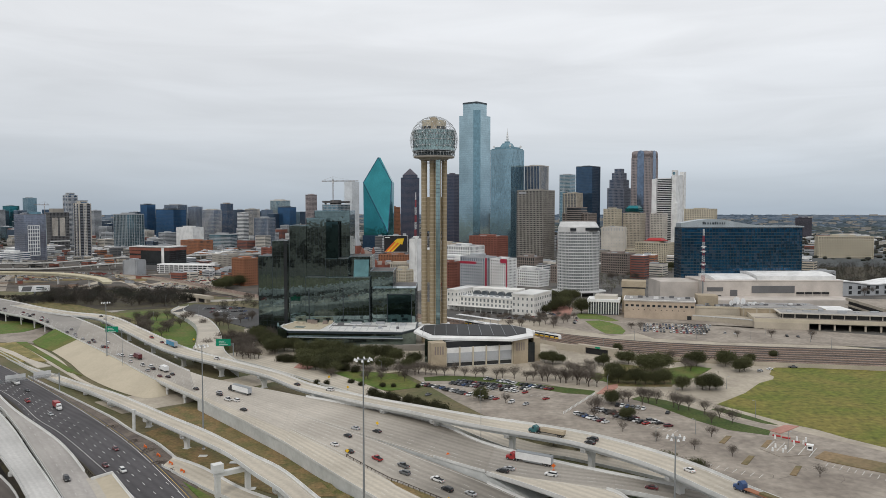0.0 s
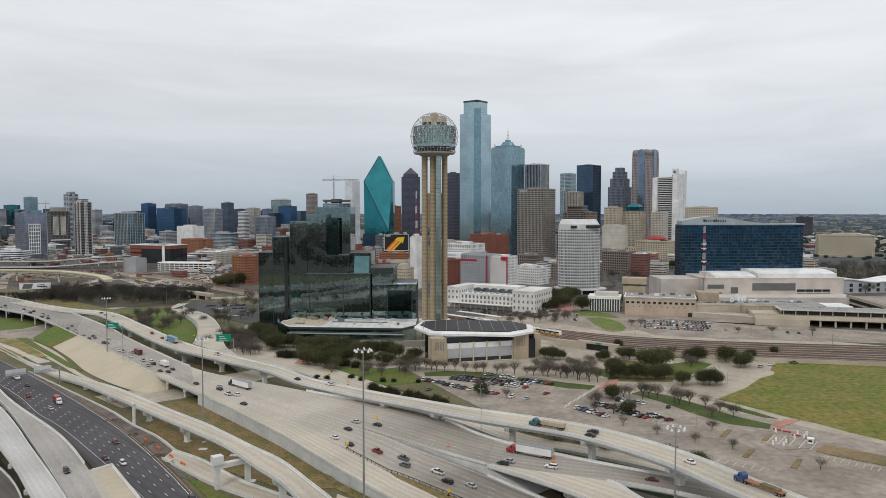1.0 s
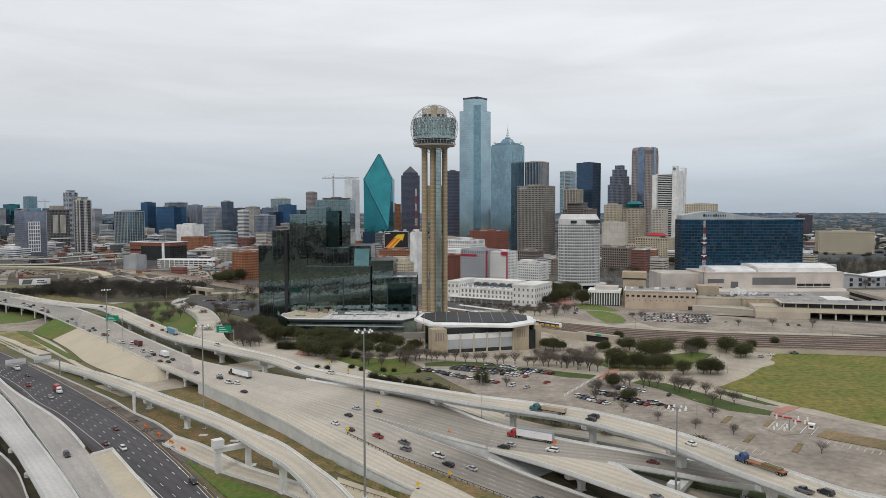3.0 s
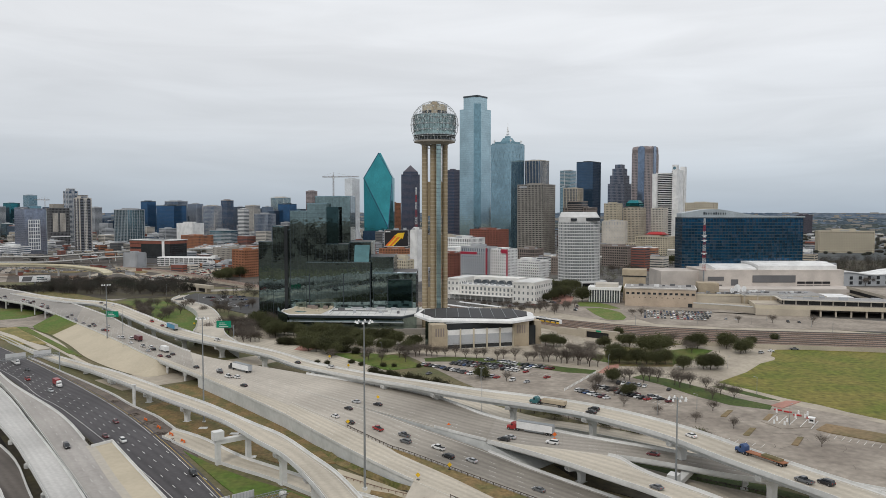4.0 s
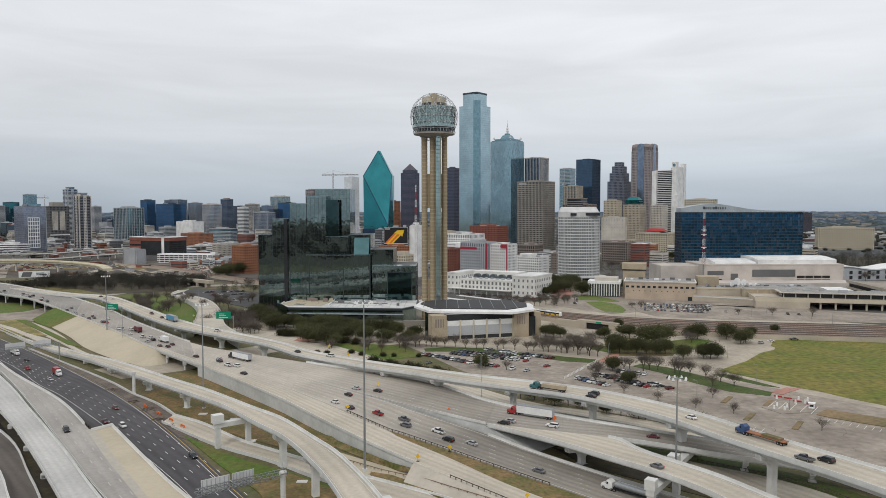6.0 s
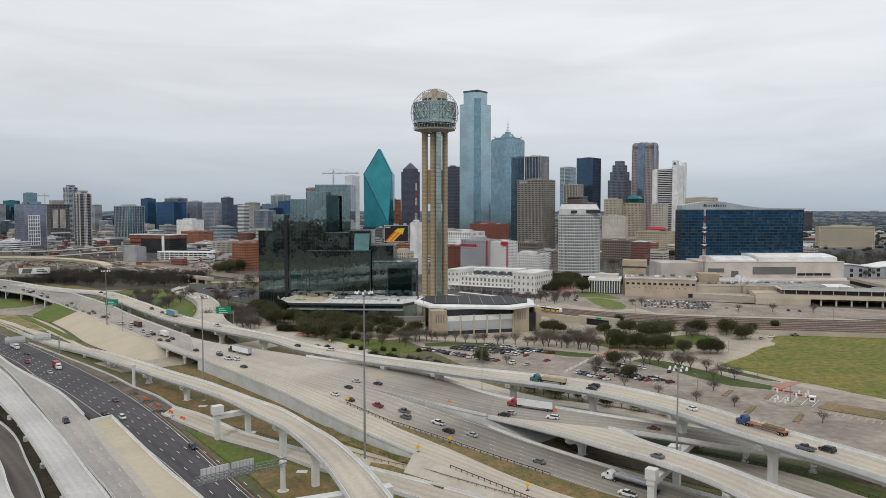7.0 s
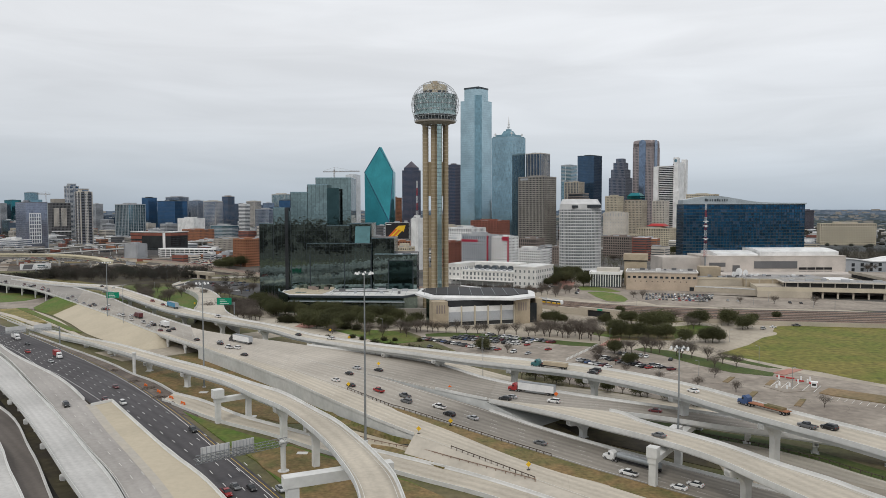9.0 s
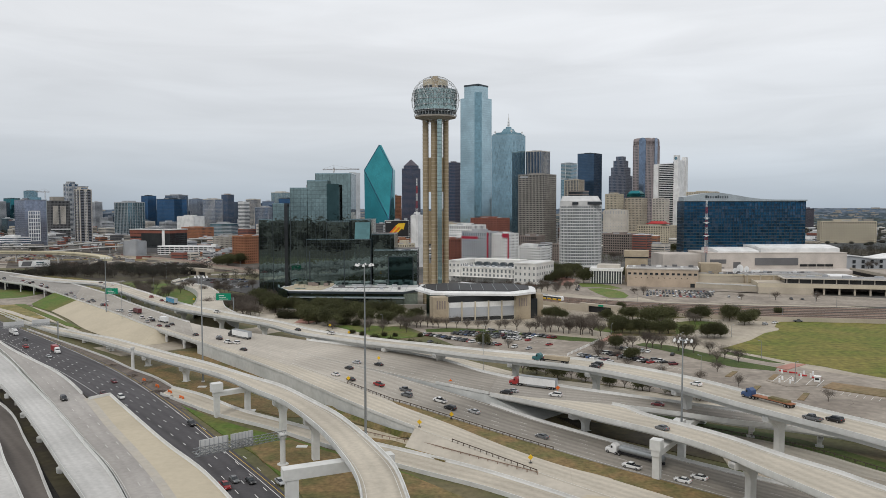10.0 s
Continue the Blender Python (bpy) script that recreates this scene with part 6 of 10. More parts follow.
part("spire", Geo().cyl(0, 0, 254, 283, .9, .4, 6).cyl(0, 0, 258, 259.4, 3.4, n=8).cyl(0, 0, 264, 265.2, 2.6, n=8).cyl(0, 0, 270, 271, 1.3, n=8).rod((-3.4, 0, 254), (-.6, 0, 274), .4, 4).rod((3.4, 0, 254), (.6, 0, 274), .4, 4), M["white"], t, "white lattice mast")
for sx in (-21, 21):
    for sy in (-21, 21):
        part("corner_spire", Geo().cyl(sx, sy, 236, 246, .7, .3, 8).cyl(sx, sy, 241, 244, 2.2, n=8), M["white"], t)

t = thing("prism_tower", "faceted teal glass tower with a pointed roof", "skyscraper", -163, 1862, 0, -12)
g = Geo()
g.v = [(-34, -18, 0), (33, -18, 0), (33, 22, 0), (-34, 22, 0), (-36, -16, 172), (36, -6, 174), (34, 22, 172), (-34, 22, 172), (-2, 2, 236), (30, -22, 48), (2, 8, 236)]
g.f = [(0, 1, 9), (0, 9, 4), (4, 9, 5), (4, 5, 8), (1, 2, 6, 5, 9), (5, 6, 10, 8), (6, 7, 10), (7, 4, 8, 10), (2, 3, 7, 6), (3, 0, 4, 7)]
part("glazing", g, M["g_teal"], t)
g = Geo()
for a, b in (((-36, -16, 172), (30, -22, 48)), ((30, -22, 48), (36, -6, 174)), ((-36, -16, 172), (-2, 2, 236)), ((36, -6, 174), (-2, 2, 236))):
    g.rod(Vector(a) + Vector((0, -.3, 0)), Vector(b) + Vector((0, -.3, 0)), .9, 5)
part("crease", g, M["g_navy"], t, "dark crease between the facets")
part("plinth", Geo().box(-36, -24, 0, 36, 26, 40), M["g_navy"], t)
g = Geo()
for q in range(1, 42):
    g.box(-35, -18.6 + .0, q * 4, -34.4, 22, q * 4 + .3)
part("transom", g, M["mullion"], t, kind="stuff")

t = thing("pyramid_tower", "plum granite tower with a glass pyramid roof", "skyscraper", -116, 2572, 0, R38)
facade(t, rect(45, 45), 0, 214, M["g_navy"], M["purple"], 4, 1.6, 3.2, 1.1, .3, split=True)
facade(t, rect(36, 36), 214, 224, M["g_navy"], M["purple"], 4, 1.6, 3.2, 1.1, .3)
part("pyramid_roof", Geo().prism(rect(36, 36), 224, 247, rect(1, 1)), M["purple"], t)

t = thing("stepped_tower", "slate-grey tower with stepped shoulders", "skyscraper", 468, 1961, 0, R38)
for wx, zz in ((45, 160), (37, 182), (28, 200), (18, 211)):
    facade(t, rect(wx, wx), 0 if wx == 45 else zz - 30, zz, M["g_navy"], M["slate"], 4, 1.5, 3.4, 1.2, .35)

t = thing("arched_tower", "pink granite and glass tower with arched tops", "skyscraper", 523, 1916, 0, R38)
facade(t, rect(50, 50), 0, 236, M["g_grey"], M["pinkgran"], 4, 1.5, 3.6, 1.5, .4, split=True)
for s in range(4):
    rm4 = Matrix.Rotation(s * math.pi / 2, 4, "Z")
    arch = [(-9, 0), (9, 0), (9, 248)] + [(9 * math.cos(a * math.pi / 8), 248 + 8 * math.sin(a * math.pi / 8)) for a in range(1, 8)] + [(-9, 248)]
    g = Geo()
    g.loft([[rm4 @ Vector((u, -26.2, v)) for u, v in arch], [rm4 @ Vector((u, -10, v)) for u, v in arch]])
    part("glass_bay", g, M["g_slate"], t, "grey-blue glass bay with an arched head")
    arch = [(-25, 236), (25, 236), (25, 247)] + [(15 + 10 * math.cos(a * math.pi / 8), 247 + 8 * math.sin(a * math.pi / 8)) for a in range(1, 5)] + [(-15 - 10 * math.cos(a * math.pi / 8), 247 + 8 * math.sin(a * math.pi / 8)) for a in range(4, 0, -1)] + [(-25, 247)]
    g = Geo()
    g.loft([[rm4 @ Vector((u, -25, v)) for u, v in arch], [rm4 @ Vector((u, 0, v)) for u, v in arch]])
    part("vault", g, M["pinkgran"], t)

t = thing("white_tower", "white stone office tower with dark ribbon windows", "skyscraper", 503, 1635, 0, R38)
facade(t, rect(40, 44, -4, 0), 0, 172, M["g_dark"], M["white"], 4.0, 1.45, 40, 2.4, .5, split=True)
for cx_, cy_, zz in ((20, -24, 190), (20, 24, 188), (-25, -23, 172)):
    part("stair_shaft", Geo().box(cx_ - 5, cy_ - 6, 0, cx_ + 5, cy_ + 6, zz), M["white"], t)
part("side_slab", Geo().box(16, -14, 0, 24, 14, 180), M["white"], t)
part("side_slab", Geo().box(18, -34, 0, 30, -12, 118), M["white"], t)
for z in range(126, 176, 4):
    part("window_band", Geo().box(14, -30.2, z, 15.5, -18, z + 2), M["g_dark"], t)
disc = Geo()
disc.loft([[(20 + 3.4 * math.cos(a * .5236), -30.3, 183 + 3.4 * math.sin(a * .5236)) for a in range(12)], [(20 + 3.4 * math.cos(a * .5236), -29.9, 183 + 3.4 * math.sin(a * .5236)) for a in range(12)]])
part("emblem", disc, M["g_blue2"], t, "round blue emblem")

# wide blue hotel
t = thing("blue_hotel", "wide deep-blue glass hotel with a wavy roof", "hotel", 357, 890)
front = [(-72 + 148 * i / 14, -12 - 7 * math.sin(math.pi * (i / 14) * 1.1) + (5 if i > 9 else 0) * (i - 9) / 5) for i in range(15)]
poly = front + [(76, 14), (-72, 14)]
facade(t, poly, 0, 83, M["g_hotel"], M["mullion"], 3.5, .75, 3.4, .2, .18, split=True, parapet=.6)
top = [(-72, 83.5), (76, 83.5), (76, 85)] + [(76 - 148 * i / 16, 85 + 8.5 * math.exp(-((i - 12) / 4.2) ** 2)) for i in range(1, 17)]
g = Geo()
g.loft([[(u, -9, v) for u, v in top], [(u, 10, v) for u, v in top]])
part("wave_screen", g, M["mullion_l"], t, "silver wavy roof screen")
for i, wid in enumerate((3, 1.6, 1.6, 1.2, 2.6, 2.4, 1.6, 1.4, 1.6, 1.2)):
    part("sign_shape", Geo().box(-46 + i * 2.9, -9.4, 87, -46 + i * 2.9 + wid * .8, -9.0, 90.2 if i in (0, 5) else 89.4), M["mullion"], t)
g = Geo()
rnd = random.Random(4)
for i in range(230):
    u = rnd.randrange(0, 14)
    f = rnd.randrange(0, 23)
    a, b = front[u], front[u + 1]
    s = rnd.choice((.0, .33, .66))
    p0 = (a[0] + (b[0] - a[0]) * s, a[1] + (b[1] - a[1]) * s - .1)
    p1 = (a[0] + (b[0] - a[0]) * (s + .3), a[1] + (b[1] - a[1]) * (s + .3) - .1)
    z = f * 3.5 + .6
    g.prism([p0, p1, (p1[0], p1[1] + .2), (p0[0], p0[1] + .2)], z, z + 2.8)
part("dark_pane", g, M["g_navy"], t, "darker panes with drawn curtains", "stuff")

# oval white office building
t = thing("oval_office", "oval white office tower with ribbon windows", "office building", 165, 895)
ov = [(25 * math.cos(a * math.pi / 18), 17 * math.sin(a * math.pi / 18)) for a in range(36)]
facade(t, ov, 6, 78, M["g_soft"], M["off_white"], 3.6, 0, 2.2, .22, .35, parapet=.2)
band_mesh = Geo().prism([(x * 1.014, y * 1.02) for x, y in ov], 0, 1.25).data("floor_band", M["off_white"])
for f in range(20):
    part("floor_band", band_mesh, None, t, at=(0, 0, 6 + f * 3.6))
part("colonnade_core", Geo().prism([(x * .8, y * .8) for x, y in ov], 0, 6), M["g_dark"], t)
part("canopy", Geo().prism([(x * 1.35, y * 1.4) for x, y in ov], 5.0, 6.2), M["off_white"], t)
for i in range(0, 36, 3):
    part("column", Geo().cyl(ov[i][0] * 1.25, ov[i][1] * 1.3, 0, 5, .6, n=8), M["off_white"], t)
g = Geo()
g.prism(ov, 78.3, 84)
part("crown", g, M["off_white"], t, "white solid crown")
part("crown_notch", Geo().box(-13, -17.4, 79.5, -6, -12, 82.5), M["g_dark"], t)
part("crown_notch", Geo().box(5, -17.4, 79.5, 22, -9, 83), M["g_dark"], t)
part("crown_top", Geo().prism([(x * .97, y * .97) for x, y in ov], 84, 90, [(x * .86, y * .62 + 4) for x, y in ov]), M["off_white"], t)

# ---- white railway station ----
t = thing("railway_station", "long white neoclassical railway station", "station", 57, 762, 0, -30)


def punched(t, x0, y0, x1, y1, z1, cols, rows, wall, fr=None, zw=2.2, h=2.4, fw=1.5, sides="fr", z0=0.0):
    """A plain block with framed windows on its front and right sides, each window a part."""
    part("wall", Geo().box(x0, y0, z0, x1, y1, z1), wall, t)
    wm = Geo().box(-fw / 2, -.12, 0, fw / 2, .1, h).data("window", M["g_soft"] if wall in (M["white"], M["stucco"]) else M["g_dark"])
    sm = Geo().box(-fw / 2 - .2, -.3, -.25, fw / 2 + .2, .05, 0).data("window_sill", fr or wall)
    for s in sides:
        ln = (x1 - x0) if s == "f" else (y1 - y0)
        n = cols if s == "f" else max(2, round(cols * ln / (x1 - x0)))
        for r in range(rows):
            for c in range(n):
                u = (c + .5) * ln / n
                z = z0 + zw + r * (z1 - z0 - zw) / rows
                m = pose(x0 + u, y0, z) if s == "f" else (pose(x1, y0 + u, z, 0, 0, 90) if s == "r" else pose(x0, y1 - u, z, 0, 0, -90))
                o = part("window", wm, None, t)
                o.matrix_basis = m
                o2 = part("window_sill", sm, None, o)
    part("cornice", Geo().box(x0 - .5, y0 - .5, z1 - .9, x1 + .5, y1 + .5, z1), fr or wall, t)
    part("roof", Geo().box(x0 + .4, y0 + .4, z1, x1 - .4, y1 - .4, z1 + .3), M["white_roof"], t)


punched(t, -48, -18, 48, 22, 15, 22, 2, M["stucco"], zw=5, h=3.2, fw=2.0)
punched(t, 26, -22, 50, 24, 21, 5, 3, M["stucco"], zw=3, h=2.6, fw=1.6)
punched(t, -50, -20, -36, 24, 21, 3, 3, M["stucco"], zw=3, h=2.6, fw=1.6)
part("attic", Geo().box(-30, 2, 15, 22, 20, 22), M["stucco"], t)
for i in range(5):
    x = -24 + i * 9.5
    arch = [(x - 3.6, 15.2)] + [(x - 3.6 * math.cos(a * math.pi / 8), 16.5 + 3.2 * math.sin(a * math.pi / 8)) for a in range(9)] + [(x + 3.6, 15.2)]
    g = Geo()
    g.loft([[(u, -3, v) for u, v in arch], [(u, 2.2, v) for u, v in arch]])
    part("arched_window", g, M["g_grey"], t)
for i in range(9):
    part("roof_plant", Geo().box(-34 + i * 6.3, -14, 15.3, -31.5 + i * 6.3, -11, 16.8), M["grey_conc"], t)
part("platform_canopy", Geo().box(-46, -27, 5.2, 26, -18.2, 5.8), M["stucco"], t)
for i in range(12):
    part("canopy_post", Geo().cyl(-44 + i * 6.2, -26, 0, 5.2, .3, n=8), M["stucco"], t)

# ---- convention centre ----
t = thing("convention_hall", "huge beige convention hall with white vaulted roofs", "convention centre", 375, 840)
part("wall", Geo().box(-85, -22, 0, 72, 50, 25), M["hall_stone"], t)
part("low_wall", Geo().box(-128, -8, 0, -85, 40, 23), M["hall_stone"], t)
for x0, x1, zt in ((-70, -24, 29), (-22, 66, 32)):
    arch = [(-18, 24), (46, 24), (46, zt - 2)] + [(46 - 64 * i / 8, zt - 2 + 3.0 * math.sin(math.pi * i / 8)) for i in range(1, 8)] + [(-18, zt - 2)]
    g = Geo()
    g.loft([[(x0, u, v) for u, v in arch], [(x1, u, v) for u, v in arch]])
    part("vaulted_roof", g, M["white"], t)
part("dark_panel", Geo().box(-30, -22.5, 11.5, 18, -21.9, 19.5), M["dark_panel"], t)
# solid dark slabs stand in for the shade inside the hall's openings
for i in range(4):
    part("opening", Geo().box(20 + i * 9.4, -22.3, 10, 28.6 + i * 9.4, -21.9, 12.6), M["black"], t)
    part("opening", Geo().box(20 + i * 9.4, -22.3, 5.5, 28.6 + i * 9.4, -21.9, 8.5), M["black"], t)
for z in (7, 12, 17):
    part("opening", Geo().box(71.8, -14, z, 72.3, 40, z + 2.6), M["dark_panel"], t)
part("door_panel", Geo().box(-54, -22.4, 6, -46, -21.9, 15), M["dark_panel"], t)
part("dark_panel", Geo().box(-80, -22.4, 13.5, -62, -21.9, 18), M["dark_panel"], t)
part("opening", Geo().box(-70, -22.4, 5, -64, -21.9, 9), M["black"], t)
part("roof_trim", Geo().box(-85.4, -22.4, 24.6, 72.4, 50.4, 25.5), M["hall_stone"], t)
part("plinth_roof", Geo().box(-86, -60, 0, 70, -22, 8), M["hall_stone"], t)

t = thing("exhibition_annex", "long tan annex with small square windows", "annex", 210, 712, 0, -16)
punched(t, -32, -14, 33, 18, 17.5, 13, 1, M["blush"], M["hall_stone"], zw=11.5, h=2.0, fw=2.8, sides="fr")
for q in range(10):
    part("vent", Geo().box(-24 + q * 5.2, -14.15, 8.2, -23.2 + q * 5.2, -13.9, 9.0), M["g_dark"], t)
part("roof_rim", Geo().box(-32.8, -14.8, 17.5, 33.8, 18.8, 18.2), M["stucco"], t)
part("roof_deck", Geo().box(-31.8, -13.8, 18.2, 32.8, 17.8, 18.26), M["grey_roof"], t)
for q in range(8):
    part("roof_unit", Geo().box(-27 + q * 7.4, -4 + (q % 3) * 5, 18.26, -24.5 + q * 7.4 + (q % 2) * 2, -1 + (q % 3) * 5, 19.4 + (q % 2) * .8), M["dark_panel"] if q % 3 else M["white"], t)
part("service_door", Geo().box(26, -14.2, 0, 30, -13.9, 4), M["g_dark"], t)
t = thing("colonnade_building", "white colonnaded office pavilion", "office building", 163, 735, 0, -16)
part("wall", Geo().box(-16, -8, 0, 14, 14, 15), M["g_grey"], t)
for i in range(13):
    part("fin", Geo().box(-16 + i * 2.45, -9.2, 1, -15.3 + i * 2.45, -7.9, 13), M["white"], t)
part("cornice", Geo().box(-17, -10, 13, 15, 15, 15.6), M["white"], t)
part("attic", Geo().box(-10, -6, 15.6, 12, 12, 19), M["limestone"], t)
t = thing("stair_tower", "square tan concrete stair tower", "building", 196, 752, 0, -16)
part("wall", Geo().box(-11, -9, 0, 11, 9, 26), M["tan"], t)
part("top_storey", Geo().box(-12, -10, 26, 12, 10, 32), M["tan"], t)
part("shadow_gap", Geo().box(-11.6, -9.6, 24.8, 11.6, 9.6, 26.1), M["g_dark"], t)
t = thing("roof_block", "tan windowless service block on a terrace", "building", 256, 712, 0, -10)
part("wall", Geo().box(-9, -8, 0, 10, 10, 22), M["tan"], t)
part("terrace", Geo().box(-20, -20, 0, 42, 10, 12), M["beige"], t)
part("terrace_roof", Geo().box(-19, -19, 12, 41, 9, 12.3), M["dark_roof"], t)
part("terrace_parapet", Geo().box(-20.4, -20.4, 11.4, 42.4, -19.2, 13.2), M["cream"], t)
part("copper_roof", Geo().box(-18, -18, 12.4, -4, -10, 13.6), M["grey_roof"], t)
for q in range(9):
    part("roof_unit", Geo().box(-2 + (q % 5) * 8.4, -17 + (q // 5) * 9, 12.3, 1.5 + (q % 5) * 8.4, -14 + (q // 5) * 9, 13.6 + (q % 3) * .6), M["grey_conc"] if q % 2 else M["dark_panel"], t)
for x, y, s in ((26, -12, 4.2), (34, -8, 3.2), (20, -15, 2.6)):
    d = thing("satellite_dish", "white satellite dish on the terrace roof", "satellite dish", 256 + x, 712 + y, 13, 20, "satellite dishes")
    rings = [[(s * q * math.cos(a * math.pi / 6), -s * .35 * (1 - q * q) * -1 + 1.5, s + s * q * math.sin(a * math.pi / 6)) for a in range(12)] for q in (.05, .5, .8, 1)]
    g = Geo()
    g.loft(rings)
    part("reflector", g, M["white"], d)
    part("mount", Geo().rod((0, 1.2, 0), (0, 1.8, s), .25, 6), M["steel"], d)

t = thing("service_building", "low tan service building with a grey roof", "building", 318, 690, 0, -6)
punched(t, -38, -12, 36, 26, 13, 9, 1, M["tan"], M["cream"], zw=6, h=.4, fw=.5, sides="f")
part("roof_deck", Geo().box(-37, -11, 13.3, 35, 25, 13.8), M["grey_roof"], t)
for q in range(7):
    part("wall_pier", Geo().box(-37 + q * 11.8, -12.5, 0, -35.8 + q * 11.8, -11.9, 13), M["beige"], t)
sv = random.Random(8)
for q in range(14):
    u, v = sv.uniform(-33, 30), sv.uniform(-7, 20)
    part("roof_unit", Geo().box(u, v, 13.8, u + sv.uniform(1.5, 5), v + sv.uniform(1.5, 3), 13.8 + sv.uniform(.5, 2)), sv.choice((M["grey_conc"], M["dark_panel"], M["white"])), t)
for u0, u1 in ((-30, -12), (0, 22)):
    part("roof_patch", Geo().box(u0, 2, 13.8, u1, 12, 13.86), M["dark_roof"], t, "dark tarred roof patch")
part("white_wing", Geo().box(36, -8, 0, 62, 20, 12), M["white"], t)
for i in range(3):
    part("window", Geo().box(38 + i * 8, -8.2, 5, 44 + i * 8, -7.9, 9.5), M["g_dark"], t)
t = thing("elevated_plaza", "long tan concrete elevated plaza on columns", "plaza", 340, 640, 0, -14)
part("slab", Geo().box(-64, -12, 6.2, 150, 30, 8.6), M["beige"], t)
part("roadway", Geo().box(-63.5, -11.5, 8.6, 150, 1.8, 8.66), M["lot"], t, "grey paved deck of the plaza")
part("parapet", Geo().box(-64, -12.6, 6.0, 150, -11.9, 9.4).box(-64.6, -12.6, 6.0, -64, 28, 9.4), M["cream"], t)
part("back_wall", Geo().box(-20, 22, 0, 150, 24, 6.2), M["brown_stone"], t)
for i in range(18):
    part("column", Geo().box(-60 + i * 12, -11, 0, -58.6 + i * 12, -9.4, 6.2), M["beige"], t)
part("upper_gallery", Geo().box(-40, 2, 8.6, 120, 26, 12.4), M["g_dark"], t)
part("gallery_roof", Geo().box(-42, -1, 12.4, 122, 27, 13.2), M["limestone"], t)
part("roof_gravel", Geo().box(-40, 1, 13.2, 120, 26, 13.3), M["grey_roof"], t)
for q in range(11):
    part("roof_unit", Geo().box(-34 + q * 14, 8 + (q % 3) * 4, 13.3, -30 + q * 14 + (q % 2) * 3, 11 + (q % 3) * 4, 14.2 + (q % 4) * .4), M["grey_conc"], t)
for i in range(16):
    part("gallery_post", Geo().box(-39 + i * 10, 1.5, 8.6, -38.2 + i * 10, 2.2, 12.4), M["limestone"], t)
part("wall_panel", Geo().box(-64, -12.8, .2, -20, -12.2, 6.0).box(-64.2, -12.2, .2, -63.6, 28, 6.2), M["beige"], t)
st = part("stair", Geo().box(0, -1.5, -.3, 30, 1.5, .3, pose(92, -16, .2, 0, -14, 0)), M["orange_brick"], t, "rusty outdoor stair")
lh_, rh_ = edges([(196, 706, 4.6), (223, 696.5, 4.6), (246, 684, 4.6), (266.4, 669.9, 4.8), (279.9, 646, 6)], [(198, 712, 4.6), (226, 704, 4.6), (252, 694, 4.6), (276, 680, 4.8), (292, 650, 6)], 24)
for o in deck("hall_drive", "low tan concrete drive in front of the annex", lh_, rh_, M["lot"], "wall", "lr").children[1:]:
    o.data.materials[0] = M["beige"]
sheet("station_lot", "pale worn edge of the lot below the drive", [(165, 618), (172, 690), (222, 697), (267, 671), (282, 640), (300, 640), (232, 657.5), (180, 651.5)], .095, M["lot"])
t = thing("parking_deck", "flat pale parking deck beside the plaza", "parking garage", 470, 700, 0, -8)
for z in (0, 5.5, 11):
    part("slab", Geo().box(-60, -40, z, 80, 50, z + 1.6), M["beige"], t)
part("inner_shade", Geo().box(-58, -38, 1, 78, 48, 11), M["black"], t)
part("top_deck", Geo().box(-59, -39, 12.6, 79, 49, 12.7), M["lot"], t, "grey worn parking surface")
part("rim_wall", Geo().box(-60.3, -40.3, 11, 80.3, -39.6, 13.8).box(-60.3, -40.3, 11, -59.6, 50, 13.8), M["beige"], t)
for i in range(15):
    part("column", Geo().box(-60 + i * 10, -40.3, 0, -58.8 + i * 10, -39.4, 12), M["beige"], t)
t = thing("wave_annex", "blue-grey annex with a wavy white roofline", "building", 505, 900, 0, 8)
arch = [(-55, 0), (60, 0)] + [(60 - 115 * i / 12, 15 + 2.2 * math.sin(i * .75 + 1.6)) for i in range(13)]
g = Geo()
g.loft([[(u, -10, v) for u, v in arch], [(u, 20, v) for u, v in arch]])
part("wall", g, M["grey_conc"], t)
for i in range(9):
    for z in (2, 8):
        part("window", Geo().box(-50 + i * 12, -10.3, z, -46 + i * 12, -9.9, z + 4), M["g_dark"], t)
arch2 = [(u, v) for u, v in arch[2:]] + [(u, v + 1.3) for u, v in reversed(arch[2:])]
g = Geo()
g.loft([[(u, -11.5, v) for u, v in arch2], [(u, 21, v) for u, v in arch2]])
part("roof_edge", g, M["white"], t)

# ---- the rest of the skyline ----
STYLE = {  # floor height, band, bay, pier, proud
    "grid": (3.9, 1.5, 3.2, 1.0, .35), "bands": (3.9, 1.7, 30, 0, .35), "ribs": (3.9, .5, 4.0, 1.3, .6), "fine": (3.9, .35, 3.0, .16, .12),
    "punched": (3.6, 1.9, 3.2, 1.5, .35), "balcony": (3.3, .7, 7.0, 1.4, .8), "garage": (3.2, 1.2, 7.0, .7, .4), "blank": (6.0, 4.8, 5.0, 3.6, .2), "ribfine": (3.9, .3, 4.2, .5, .4), "pinstripe": (3.9, 0, 3.8, .55, .5), "stripe": (3.9, 0, 3.4, 1.1, .5), "rib_wide": (3.9, .35, 6.5, .9, .5)}


